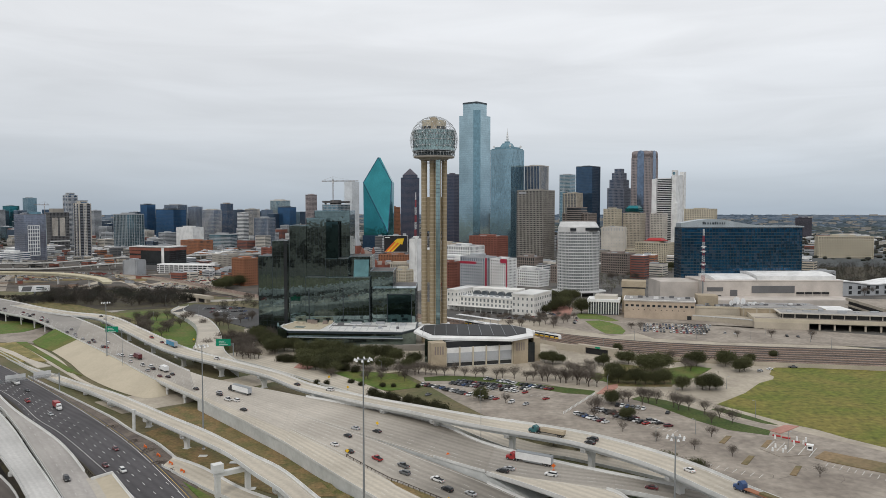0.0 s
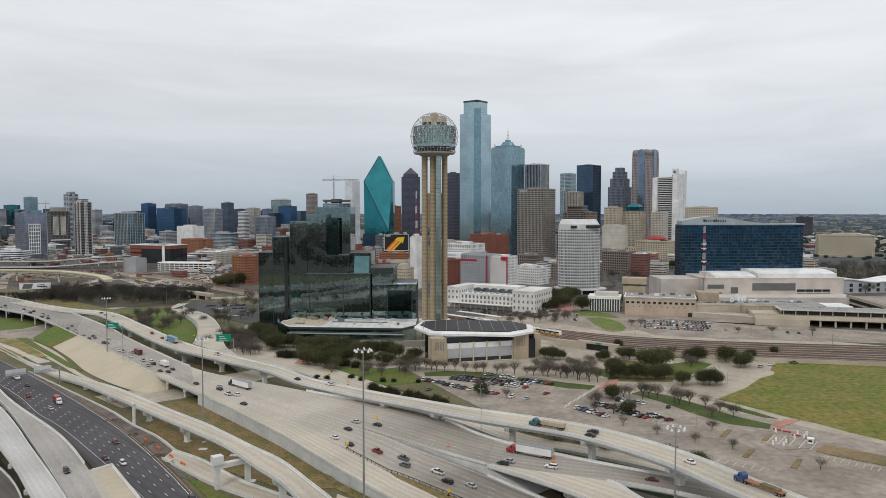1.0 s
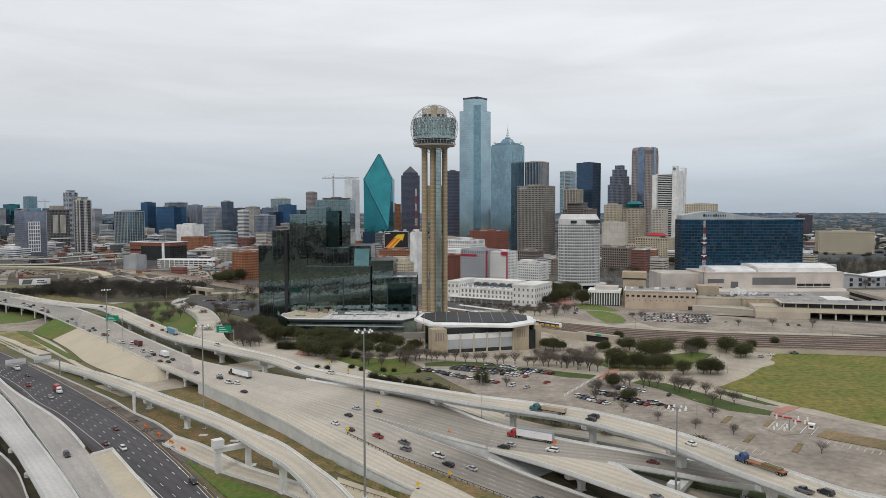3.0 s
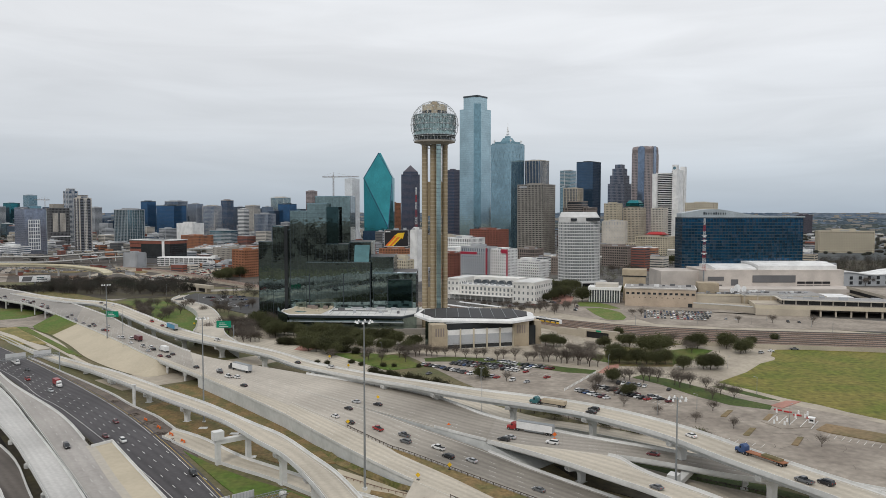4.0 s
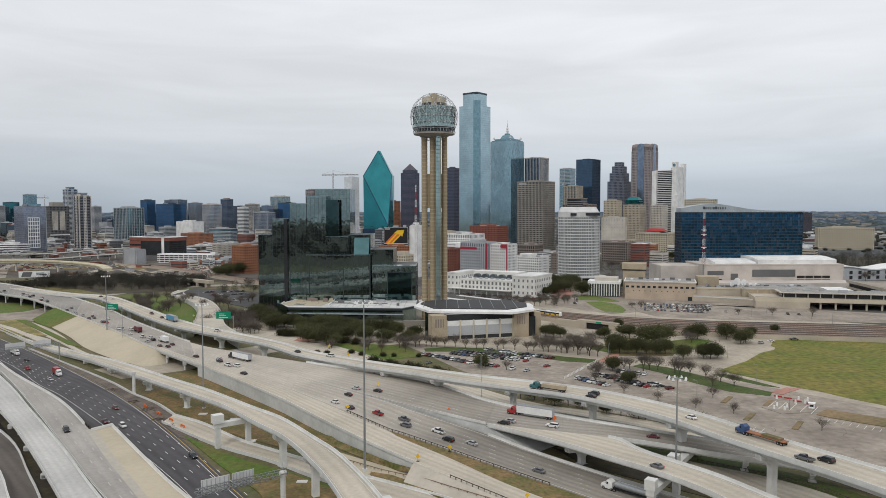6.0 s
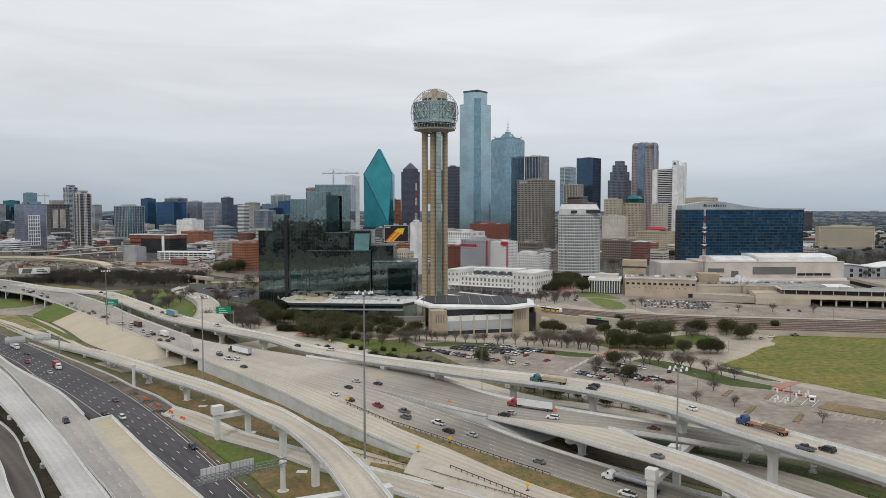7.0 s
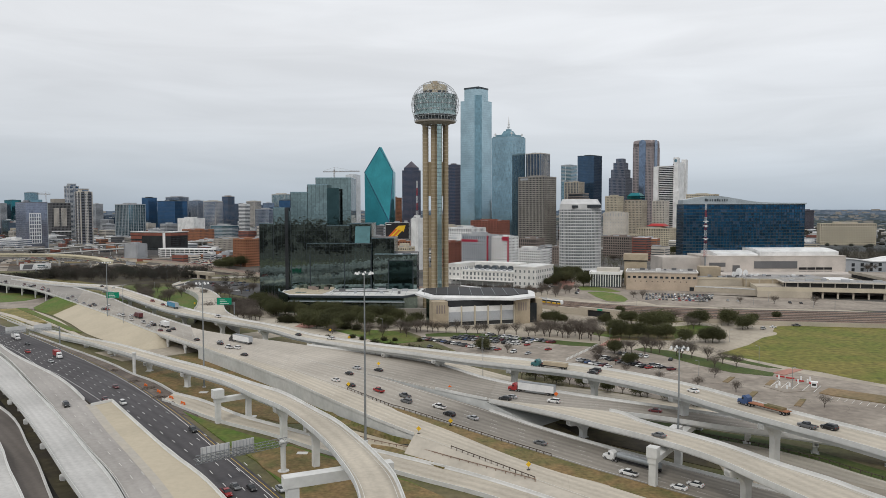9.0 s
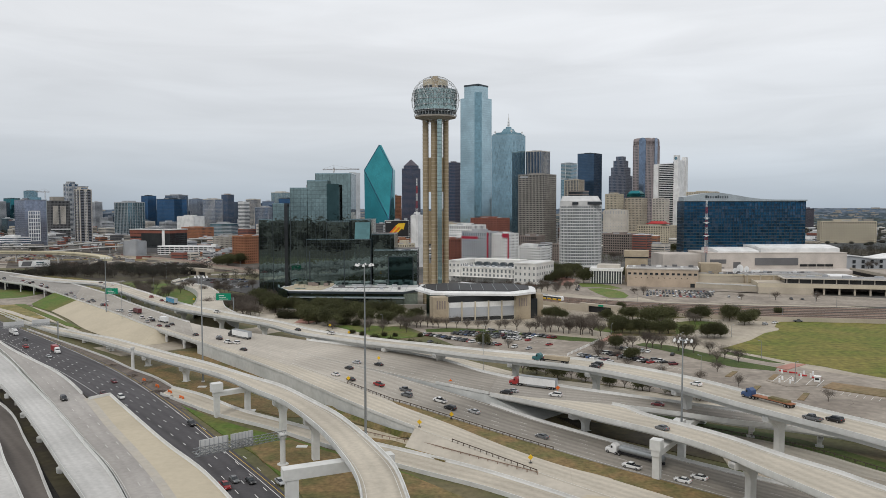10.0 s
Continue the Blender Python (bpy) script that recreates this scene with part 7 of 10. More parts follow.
def block(label, x, y, w, d, h, rz, pane, frame, style="grid", name="office_building", category="office building", top=True, roof=None, near=False):
    t = thing(name, label, category, x, y, 0, rz)
    fl, band, bay, pw, proud = STYLE[style]
    facade(t, rect(w, d), 0, h, M[pane], M[frame], fl, band, bay, pw, proud, split=near, roof=M[roof] if roof else None)
    if top:
        r = random.Random(int(x * 7 + y))
        a = w * r.uniform(.2, .34)
        plant(t, [(-a, -d * .25, h + .2, a * .8, d * .25, h + r.uniform(2.5, 5))], M[frame])
        plant(t, [(-a * .5 + r.uniform(-3, 3), -d * .4, h + .2, a * .2, -d * .28, h + r.uniform(1.5, 3)), (a * .9, d * .1, h + .2, a * 1.2, d * .3, h + 2)])
    return t


def apartment_tower(label, x, y, w, d, h, rz, shaft, slab, pane, crown=True):
    """A residential tower: solid shafts up the faces, glazed bays with a balcony slab at each floor, a set-back top."""
    t = thing("apartment_tower", label, "apartment tower", x, y, 0, rz)
    part("glazing", Geo().prism(rect(w, d), 0, h), M[pane], t)
    for k in range(4):
        m = Matrix.Rotation(k * math.pi / 2, 4, "Z")
        a, b = (w, d) if k % 2 == 0 else (d, w)
        part("shaft", Geo().box(-a * .14, -b / 2 - .7, 0, a * .14, -b / 2 + .1, h + 2.5, m), M[shaft], t)
        part("corner_pier", Geo().box(-a / 2 - .5, -b / 2 - .5, 0, -a / 2 + 1.6, -b / 2 + 1.6, h + 1.5, m), M[shaft], t)
        g = Geo()
        for f in range(int(h / 3.3) - 1):
            g.box(-a * .1, -b / 2 - .85, 3.3 * f + 1.2, -a * .03, -b / 2 - .65, 3.3 * f + 2.9, m)
            g.box(a * .03, -b / 2 - .85, 3.3 * f + 1.2, a * .1, -b / 2 - .65, 3.3 * f + 2.9, m)
        part("shaft_window", g, M["g_slate"], t, kind="stuff")
    g = Geo()
    for k in range(4):
        m = Matrix.Rotation(k * math.pi / 2, 4, "Z")
        a, b = (w, d) if k % 2 == 0 else (d, w)
        for f in range(2, int(h / 3.3)):
            for s0, s1 in ((-.46, -.16), (.16, .46)):
                g.box(a * s0, -b / 2 - 1.5, f * 3.3, a * s1, -b / 2, f * 3.3 + .32, m).box(a * s0, -b / 2 - 1.5, f * 3.3 + .32, a * s1, -b / 2 - 1.38, f * 3.3 + 1.25, m)
    part("balcony", g, M[slab], t, kind="stuff")
    part("roof", Geo().prism(rect(w - 1, d - 1), h, h + .6), M["grey_roof"], t)
    if crown:
        part("penthouse", Geo().prism(rect(w * .62, d * .62), h + .6, h + 7), M[shaft], t)
        part("penthouse_window", Geo().prism(rect(w * .64, d * .5), h + 2, h + 4.6), M["g_slate"], t)
        part("roof_cap", Geo().prism(rect(w * .7, d * .7), h + 7, h + 7.8), M[slab], t)
    return t


block("black and white striped office tower", 207, 1637, 38, 38, 200, -38, "g_navy", "limestone", "pinstripe")
t = block("taupe office tower with a deep window grid", 187, 1487, 59, 47, 142, -38, "g_dark", "taupe", "grid", near=True)
part("sign_band", Geo().box(-25, -24.2, 136, -8, -23.8, 140), M["grey_conc"], t)
block("narrow dark glass office slab", 168, 1700, 22, 20, 118, -38, "g_navy", "mullion", "fine")
block("blue glass tower with a flat top", 356, 2113, 33, 33, 203, -38, "g_blue2", "grey_conc", "bands")
block("dark blue glass tower with chamfered corners", 368, 1872, 45, 45, 212, -38, "g_navy", "mullion", "fine")
block("tan and glass mid-rise office tower", 319, 1813, 37, 30, 144, -38, "g_grey", "beige", "ribs")
t = block("grey glass tower with a thin white mast", 313, 1911, 15, 15, 150, -38, "g_blue2", "mullion_l", "fine")
part("mast", Geo().cyl(0, 0, 150, 196, .7, .2, 6), M["white"], t)
block("dark brown mid-rise with a broken roofline", 269, 1452, 54, 38, 96, -38, "g_dark", "brown_stone", "grid")
block("dark machine floor block on the roofs", 262, 1440, 30, 25, 108, -38, "g_dark", "brown_stone", "bands", top=False)
t = block("beige hotel with a green copper roof", 411, 1583, 37, 30, 96, -38, "g_grey", "beige", "punched")
part("copper_roof", Geo().prism(rect(30, 24), 100, 107).prism(rect(28, 22), 107, 113, rect(18, 12)), M["g_teal"], t, "green copper mansard roof")
block("cream office block with a stepped top", 364, 1580, 28, 28, 105, -38, "g_grey", "cream", "punched")
t = block("beige courthouse with a red tile roof", 403, 1389, 62, 50, 42, -38, "g_dark", "cream", "punched")
part("tile_roof", Geo().prism(rect(36, 28), 46, 47).prism(rect(30, 22), 47, 51, rect(22, 12)), M["red"], t, "red tiled roof")
t = block("low cream wing of the courthouse", 352, 1380, 30, 30, 30, -38, "g_dark", "cream", "punched", top=False)
block("pale blank-walled exchange building", 321, 1379, 40, 24, 71, -25, "grey_conc", "limestone", "blank")
block("brown stone office block with ribbon windows", 288, 1206, 45, 31, 33, -38, "g_dark", "brown_stone", "grid")
block("white low office with striped bands", 456, 1162, 20, 17, 50, -38, "g_grey", "white", "bands")
block("red brick warehouse with a flat roof", 79, 1281, 57, 34, 58, -38, "g_dark", "brick", "punched")
block("plum brown office slab behind the tower", 25, 2007, 26, 24, 199, -38, "g_navy", "purple", "grid")
block("pale silver glass tower under cloudy sky", -319, 2565, 36, 36, 199, -38, "g_pale", "g_pale", "fine")
block("orange brick apartment tower", -140, 2012, 31, 31, 110, -38, "g_dark", "orange_brick", "punched")
block("orange brick apartment slab", -194, 2002, 20, 18, 98, -38, "g_dark", "orange_brick", "punched")
block("navy and cream office tower", -628, 2833, 65, 39, 138, -30, "g_blue2", "limestone", "ribfine")
block("grey concrete office block with a window grid", -510, 2096, 51, 31, 80, -30, "g_slate", "grey_conc", "ribfine")
block("white office slab with ribbon windows", -571, 2094, 24, 19, 94, -30, "g_grey", "white", "bands")
block("cream tower with a dark glass strip", -603, 2321, 34, 28, 105, -30, "g_navy", "limestone", "ribs")
block("plain navy glass office block", -559, 2629, 56, 34, 112, -30, "g_royal", "mullion", "fine")
block("plum brown apartment tower far off", -416, 2317, 27, 22, 150, -38, "g_dark", "pinkgran", "grid")
t = block("white plaster slab with a row of windows", -35, 947, 9, 12, 66, -38, "white", "white", "blank")
block("teal glass tower at the edge of town", -1651, 2808, 50, 35, 117, -30, "g_teal", "mullion", "fine")
block("pale teal glass tower with a slim top", -1667, 2965, 36, 36, 150, -30, "g_blue2", "mullion_l", "fine")
t = block("blue glass corner office building with a white window grid", -857, 1523, 53, 42, 94, -40, "g_lilac", "slate", "fine")
face_grid(t, 53, 42, 1, 10, 72, "white", 7.6, 1.5, 4.6, 1.0, .5, (.16, .68))
part("corner_fin", Geo().box(26.2, 20.4, 0, 27, 21.4, 96), M["mullion_l"], t)
part("glass_crown", Geo().box(-10, -8, 94, 20, 14, 100), M["g_blue2"], t)
block("long low white building with striped bands", -846, 1440, 56, 30, 20, -20, "g_slate", "white", "bands")
t = block("charcoal office tower with pale window strips", -976, 1856, 30, 46, 96, -40, "g_dark", "dark_panel", "grid")
for share_ in ((.14, .37), (.53, .76)):
    face_grid(t, 30, 46, 1, 38, 84, "limestone", 60, 1, 2.6, 1.7, .6, share_)
part("ledge", Geo().box(14.8, -23.5, 24, 17, 23.5, 26.5), M["white"], t, "white ledge")
part("machine_screen", Geo().box(-12, -14, 96, 12, 12, 107), M["taupe"], t)
apartment_tower("white apartment tower with stacked balconies", -993, 1958, 29, 25, 141, -40, "grey_conc", "off_white", "g_navy")
apartment_tower("beige apartment tower with pale stacked balconies", -770, 1568, 25, 25, 116, -40, "limestone", "slate", "g_dark")
block("blue glass block with white ribs", -803, 1876, 58, 47, 92, -35, "g_blue2", "grey_conc", "rib_wide")
block("blue-grey glass office tower", -1034, 2574, 35, 35, 121, -30, "g_royal", "mullion", "fine")
block("bright navy glass office block", -796, 2148, 75, 45, 104, -30, "g_royal", "mullion", "fine")
block("grey office tower with rooftop plant", -830, 2281, 60, 36, 118, -30, "g_navy", "grey_conc", "ribfine")
block("white low hall with a blank front", -698, 2022, 62, 37, 55, -30, "white", "white", "blank")
block("grey office tower with pale sides", -957, 2835, 46, 32, 114, -30, "g_slate", "grey_conc", "ribfine")
block("pale ribbed office tower with blue glass", -669, 2124, 47, 28, 103, -30, "g_slate", "limestone", "ribfine")
block("navy tower with a red-brown side", -733, 2490, 29, 29, 123, -30, "g_navy", "brown_stone", "fine")
block("long low blue glass building", -614, 2045, 71, 28, 35, -20, "g_blue2", "grey_conc", "bands")
block("low dark blue glass tower", -843, 2222, 40, 28, 75, -30, "g_royal", "mullion", "fine")
t = block("red and black office building with a flat white roof", -504, 1296, 78, 39, 42, -20, "g_dark", "mullion", "fine", roof="white_roof")
for z in (2, 12, 21, 30):
    part("brick_band", Geo().box(-39.6, -20, z, -17, 20, z + 5.5), M["brick"], t, "red brick spandrel band")
part("brick_base", Geo().box(-17, -20, 0, 39.5, 20, 9), M["dark_panel"], t)
part("black_front", Geo().box(-17, -20.2, 14, 39.2, -19.4, 38), M["g_dark"], t, "black glass front")
part("white_strip", Geo().box(24, -20.6, 10, 29, -19.6, 42), M["white"], t)
part("brick_head", Geo().box(-39.7, -20.4, 36.5, 39.7, 20, 41.5), M["brick"], t)
part("roof_slab", Geo().box(-40, -21, 42.6, 40, 21, 44), M["white_roof"], t)
t.scale = (1.1, 1.1, .92)
block("bare concrete block beside the viaduct", -490, 1162, 24, 20, 24, -20, "grey_conc", "grey_conc", "blank")
block("orange brick museum building", -274, 1019, 27, 27, 37, -38, "g_dark", "orange_brick", "punched", near=True)
block("orange brick loft building", -580, 1725, 66, 39, 32, -35, "g_grey", "orange_brick", "punched")
block("tan brick loft building", -353, 1219, 54, 32, 29, -35, "g_dark", "taupe", "punched")
block("red-brown brick loft building", -314, 1349, 31, 25, 34, -35, "g_dark", "brick", "punched")
block("cream hotel tower behind the blue hotel", 489, 1397, 53, 32, 105, -30, "g_grey", "cream", "punched")
block("long yellow hotel block with even windows", 867, 1589, 107, 32, 46, -15, "g_dark", "cream", "punched", near=True)
block("dark office tower near the horizon", 1330, 2714, 52, 31, 73, -20, "g_dark", "purple", "grid")
block("tan blank-walled building near the woods", 955, 1431, 69, 41, 46, -20, "tan", "tan", "blank")
block("white lower block beside the white tower", 463, 1578, 26, 26, 95, -38, "g_grey", "limestone", "punched")
block("white mid-rise with a stepped roof", 32, 1108, 46, 37, 50, -38, "g_grey", "white", "punched")
block("cream mid-rise office block", 5, 1150, 40, 30, 52, -38, "g_grey", "beige", "blank")
block("white office block behind the station", 21, 1040, 48, 39, 36, -38, "g_grey", "white", "punched")
block("small red brick corner block", 10, 990, 22, 18, 34, -38, "g_dark", "brick", "punched")
block("white stucco hotel wing", 118, 1010, 46, 26, 22, -38, "g_dark", "white", "punched", near=True)
block("dark brick corner shop block", 170, 1050, 24, 20, 24, -38, "g_dark", "brown_stone", "punched")
block("stone apartment block with dark windows", 130, 1100, 30, 24, 34, -38, "g_dark", "brown_stone", "grid")
t = block("grey hotel with crimson trim and white wing", 44, 912, 36, 26, 46, -38, "g_slate", "grey_conc", "punched", near=True)
part("crimson_band", Geo().box(-18.8, -14, 38, 6, -13.4, 41).box(18.2, -13, 4, 18.9, -9.5, 46), M["crimson"], t, "crimson painted band")
t = block("white hotel wing with square windows", 74, 900, 22, 24, 44, -38, "g_dark", "white", "punched", near=True)
part("crimson_band", Geo().box(11.2, -12.6, 8, 11.9, -10, 45).box(4, -13, 40, 12, -12.4, 45), M["crimson"], t, "crimson painted band")
t = thing("advertising_wall", "dark building wall with a yellow arrow sign", "building", -96, 1484, 0, -4)
part("wall", Geo().box(-25, 0, 0, 25, 22, 51), M["g_dark"], t)
part("sign_face", Geo().box(-24, -.6, 19, 24, -.1, 51.4), M["black"], t)
part("sign_trim", Geo().box(-24.6, -.7, 18.2, -24, 0, 52).box(24, -.7, 18.2, 24.6, 0, 52).box(-24, -.7, 51.4, 24, 0, 52).box(-24, -.7, 18.2, 24, 0, 19), M["white"], t, "pale sign border")
part("sign_lettering", Geo().box(-22, -.9, 47.4, -12, -.65, 49), M["white"], t, "short pale bar of small lettering")
for q, mt in ((0, "orange"), (1, "sign_yellow"), (2, "orange"), (3, "sign_yellow")):
    g = Geo()
    x0 = -22.5 + q * 4.2
    g.loft([[(x0, -1, 19.4), (x0 + 4.2, -1, 19.4), (x0 + 23.2 - q * .6, -1, 40 - q), (x0 + 19 - q * .6, -1, 40 - q)], [(x0, -.7, 19.4), (x0 + 4.2, -.7, 19.4), (x0 + 23.2 - q * .6, -.7, 40 - q), (x0 + 19 - q * .6, -.7, 40 - q)]])
    part("sign_stripe", g, M[mt], t)
g = Geo()
g.loft([[(-4, -1.1, 40), (3, -1.1, 45.5), (17, -1.1, 46.5), (13, -1.1, 33), (9, -1.1, 36.5)], [(-4, -.7, 40), (3, -.7, 45.5), (17, -.7, 46.5), (13, -.7, 33), (9, -.7, 36.5)]])
part("sign_arrow", g, M["sign_yellow"], t)
plant(t, [(-6, 4, 51, 4, 12, 55), (14, 3, 51, 20, 10, 56)], M["grey_conc"])
block("long low orange brick warehouse", -92, 1440, 66, 20, 16, -6, "g_dark", "orange_brick", "punched")
block("low beige stone block with a flat roof", -72, 1230, 54, 24, 14, -10, "g_grey", "beige", "punched")
block("cream stucco block with square windows", -47, 866, 16, 16, 33, -30, "g_dark", "cream", "punched")
t = thing("old_courthouse", "dark red brick courthouse with steep roofs", "courthouse", -102, 1150, 0, -20)
part("wall", Geo().box(-16, -9, 0, 16, 9, 19), M["brick"], t)
part("roof", Geo().prism(rect(33, 19), 19, 24, rect(22, 3)), M["brown_stone"], t)
for sx in (-13, 0, 13):
    part("turret", Geo().cyl(sx, -9, 0, 22, 2.6, n=10).cyl(sx, -9, 22, 28, 3.0, .2, 10), M["brick"], t)
t = thing("clock_courthouse", "small red brick courthouse with a pointed tower", "courthouse", -143, 1290, 0, -38)
part("wall", Geo().box(-16, -14, 0, 16, 14, 26), M["brick"], t)
part("roof", Geo().prism(rect(33, 29), 26, 34, rect(16, 4)), M["brown_stone"], t)
part("tower", Geo().box(-5, -17, 0, 5, -7, 42), M["brick"], t)
part("spire", Geo().prism([(x, y - 12) for x, y in rect(11, 11)], 42, 62, [(x * .05, y * .05 - 12) for x, y in rect(11, 11)]), M["grey_conc"], t)
for sx, sy in ((-15, -13), (15, -13), (15, 13), (-15, 13)):
    part("turret", Geo().cyl(sx, sy, 0, 30, 3.2, n=10).cyl(sx, sy, 30, 39, 3.6, .2, 10), M["brick"], t)

# round-ended parking garage
t = thing("parking_garage", "white open parking garage with a curved end", "parking garage", -421, 1212, 0, -8)
plan = [(-44, -15), (48, -15), (54, 0), (50, 16), (-44, 16)] + [(-44 - 10 * math.sin(a), .5 + 15.5 * math.cos(a)) for a in (.5, 1.0, 1.57, 2.1, 2.6)]
part("inner_shade", Geo().prism([(x * .96, y * .94) for x, y in plan], 0, 13.4), M["black"], t)
for f in range(5):
    part("parking_slab", Geo().prism(plan, f * 3.3, f * 3.3 + 1.3), M["white"], t)
for i in range(12):
    part("column", Geo().box(-44 + i * 8.3, -15.3, 0, -43.1 + i * 8.3, -14.6, 13.5), M["white"], t)
part("stair_tower", Geo().box(44, -14, 13, 52, -4, 18), M["white"], t)

# building under construction and its crane
t = thing("unfinished_tower", "bare concrete tower top under construction", "construction", -290, 1990, 0, -38)
facade(t, rect(60, 44), 0, 117, M["g_blue2"], M["grey_conc"], 4, .8, 5, .5, .3)
part("formwork", Geo().box(-30, -22, 122, 30, 22, 124.5).box(-26, -18, 117, -22, -14, 128).box(-4, -18, 117, 0, -14, 129).box(20, -18, 117, 24, -14, 128).box(-12, -6, 117, 12, 8, 130).box(-31, -23, 125, -18, 23, 128).box(14, -23, 125, 31, 23, 127.5), M["dark_roof"], t)
t = thing("tower_crane", "red and white lattice tower crane", "crane", -295, 1970, 0, 0)


def lattice(g, a, b, w, n, r=.25):
    """A square lattice mast from a to b."""
    a, b = Vector(a), Vector(b)
    d = (b - a).normalized()
    u = d.orthogonal().normalized() * w / 2
    v = d.cross(u)
    cs = [u + v, u - v, -u - v, -u + v]
    for c in cs:
        g.rod(a + c, b + c, r, 4)
    for i in range(n):
        p, q = a + (b - a) * i / n, a + (b - a) * (i + 1) / n
        for j in range(4):
            g.rod(p + cs[j], q + cs[(j + 1) % 4], r * .7, 3)
    return g


part("mast", lattice(Geo(), (0, 0, 0), (0, 0, 186), 3, 40), M["brown_stone"], t, kind="stuff")
part("jib", lattice(Geo(), (-30, 0, 180), (68, 0, 181), 2, 26), M["brown_stone"], t, kind="stuff")
part("cab", Geo().box(-2, -2.5, 176, 2, 2.5, 180), M["white"], t)
part("tie", Geo().rod((0, 0, 192), (50, 0, 182), .2, 4).rod((0, 0, 192), (-28, 0, 182), .2, 4).rod((0, 0, 180), (0, 0, 192), .5, 4), M["brown_stone"], t)
copy_thing(t, pose(-922, 1700, 0, 0, 0, 180) @ Matrix.Diagonal((.36, .36, .64, 1)))
t = thing("radio_mast", "red and white lattice radio mast", "radio mast", 284, 800, 0)
for i in range(8):
    part("mast_section", lattice(Geo(), (0, 0, 26 + i * 7.2), (0, 0, 33.2 + i * 7.2), 2.6 - i * .18, 3, .1), M["red"] if i % 2 == 0 else M["white"], t, kind="stuff")
for z, s in ((58, 2.2), (63, 1.8), (44, 1.6)):
    part("dish", Geo().cyl(-.5, -1.8, z, z + s, 1.1, n=10).box(-2.6, -1.2, z + 1, 2.6, 1.2, z + 1.7), M["white"], t)
part("leg", Geo().rod((0, 0, 0), (0, 0, 27), .8, 6), M["steel"], t)
t = thing("radio_mast", "red and white lattice mast on a downtown roof", "radio mast", -62, 1650, 0)
for i in range(8):
    part("mast_section", lattice(Geo(), (0, 0, 10 + i * 16.6), (0, 0, 26.6 + i * 16.6), 5 - i * .5, 3, .25), M["red"] if i % 2 == 0 else M["white"], t, kind="stuff")

# far low city: countless small roofs
rnd = random.Random(11)
pal = {k: Geo() for k in ("beige", "brick", "white", "grey_conc", "orange_brick", "limestone", "g_navy", "g_grey", "taupe", "dark_roof", "g_slate", "g_blue2")}
keys = list(pal)


def scatter(n, x0, x1, y0, y1, h0, h1, s0, s1, choice=None):
    for _ in range(n):
        x, y = rnd.uniform(x0, x1), rnd.uniform(y0, y1)
        w, d, h = rnd.uniform(s0, s1), rnd.uniform(s0, s1) * .7, rnd.uniform(h0, h1) ** 1.0
        if -.125 * y < x < -.02 * y and 1000 < y < 1500:
            h = min(h, 7)
        m = pose(x, y, 0, 0, 0, rnd.choice((-38, -38, -30, -20)))
        g = pal[rnd.choice(choice or keys)]
        g.box(-w / 2, -d / 2, 0, w / 2, d / 2, h, m)
        pal[rnd.choice(("grey_conc", "white", "dark_roof"))].box(-w / 2 + .6, -d / 2 + .6, h, w / 2 - .6, d / 2 - .6, h + .3, m)
        if rnd.random() < .6:
            pal["grey_conc"].box(-w * .2, -d * .2, h + .3, w * .15, d * .2, h + rnd.uniform(1.5, 3.5), m)
        k = pal["g_grey"]
        for f in range(int(h / 3.8)):
            k.box(-w / 2 + .8, -d / 2 - .12, f * 3.8 + 1.4, w / 2 - .8, d / 2 + .12, f * 3.8 + 2.9, m)
            k.box(-w / 2 - .12, -d / 2 + .8, f * 3.8 + 1.4, w / 2 + .12, d / 2 - .8, f * 3.8 + 2.9, m)


low = ["beige", "brick", "white", "grey_conc", "grey_conc", "orange_brick", "limestone", "taupe", "dark_roof"]
scatter(90, -500, -250, 1300, 1700, 6, 18, 16, 45, low)
scatter(60, -1250, -660, 1560, 1850, 6, 18, 16, 45, low)
scatter(160, -1700, -300, 1900, 3100, 8, 42, 20, 60, ["beige", "brick", "white", "grey_conc", "limestone", "g_slate", "g_blue2", "g_navy", "taupe"])
scatter(90, -1900, -500, 2500, 3200, 40, 105, 24, 50, ["g_navy", "g_slate", "g_blue2", "grey_conc", "g_navy"])
scatter(110, -250, 620, 1080, 1900, 8, 40, 18, 40, low)
scatter(40, -190, -40, 1120, 1400, 6, 16, 14, 30, low)
scatter(150, -1000, -330, 1320, 1900, 4, 13, 10, 26, low + ["white", "orange_brick", "white"])
scatter(60, -420, -230, 1090, 1330, 4, 12, 9, 22, low + ["white", "orange_brick"])
scatter(330, 640, 2300, 1650, 3300, 4, 11, 12, 46, ["beige", "white", "grey_conc", "limestone", "taupe", "white", "brick"])
for k, g in pal.items():
    ob = part("city_blocks", g, M[k], None, "many low far city roofs and walls", "stuff")
    tagged(ob, category="buildings")

# far plain, rising gently to the horizon
g = Geo()
n = 90
for i in range(n + 1):
    a = math.radians(-62 + 124 * i / n)
    for rr, z in ((3250, -.5), (3700, 26), (4150, 52), (4550, 74 + 1.2 * math.sin(i * .7) + .8 * math.sin(i * 2.3)), (4600, 70), (4600, -5)):
        g.v.append((rr * math.sin(a), rr * math.cos(a), z))
for i in range(n):
    for j in range(5):
        g.f.append((i * 6 + j, i * 6 + j + 1, i * 6 + j + 7, i * 6 + j + 6))
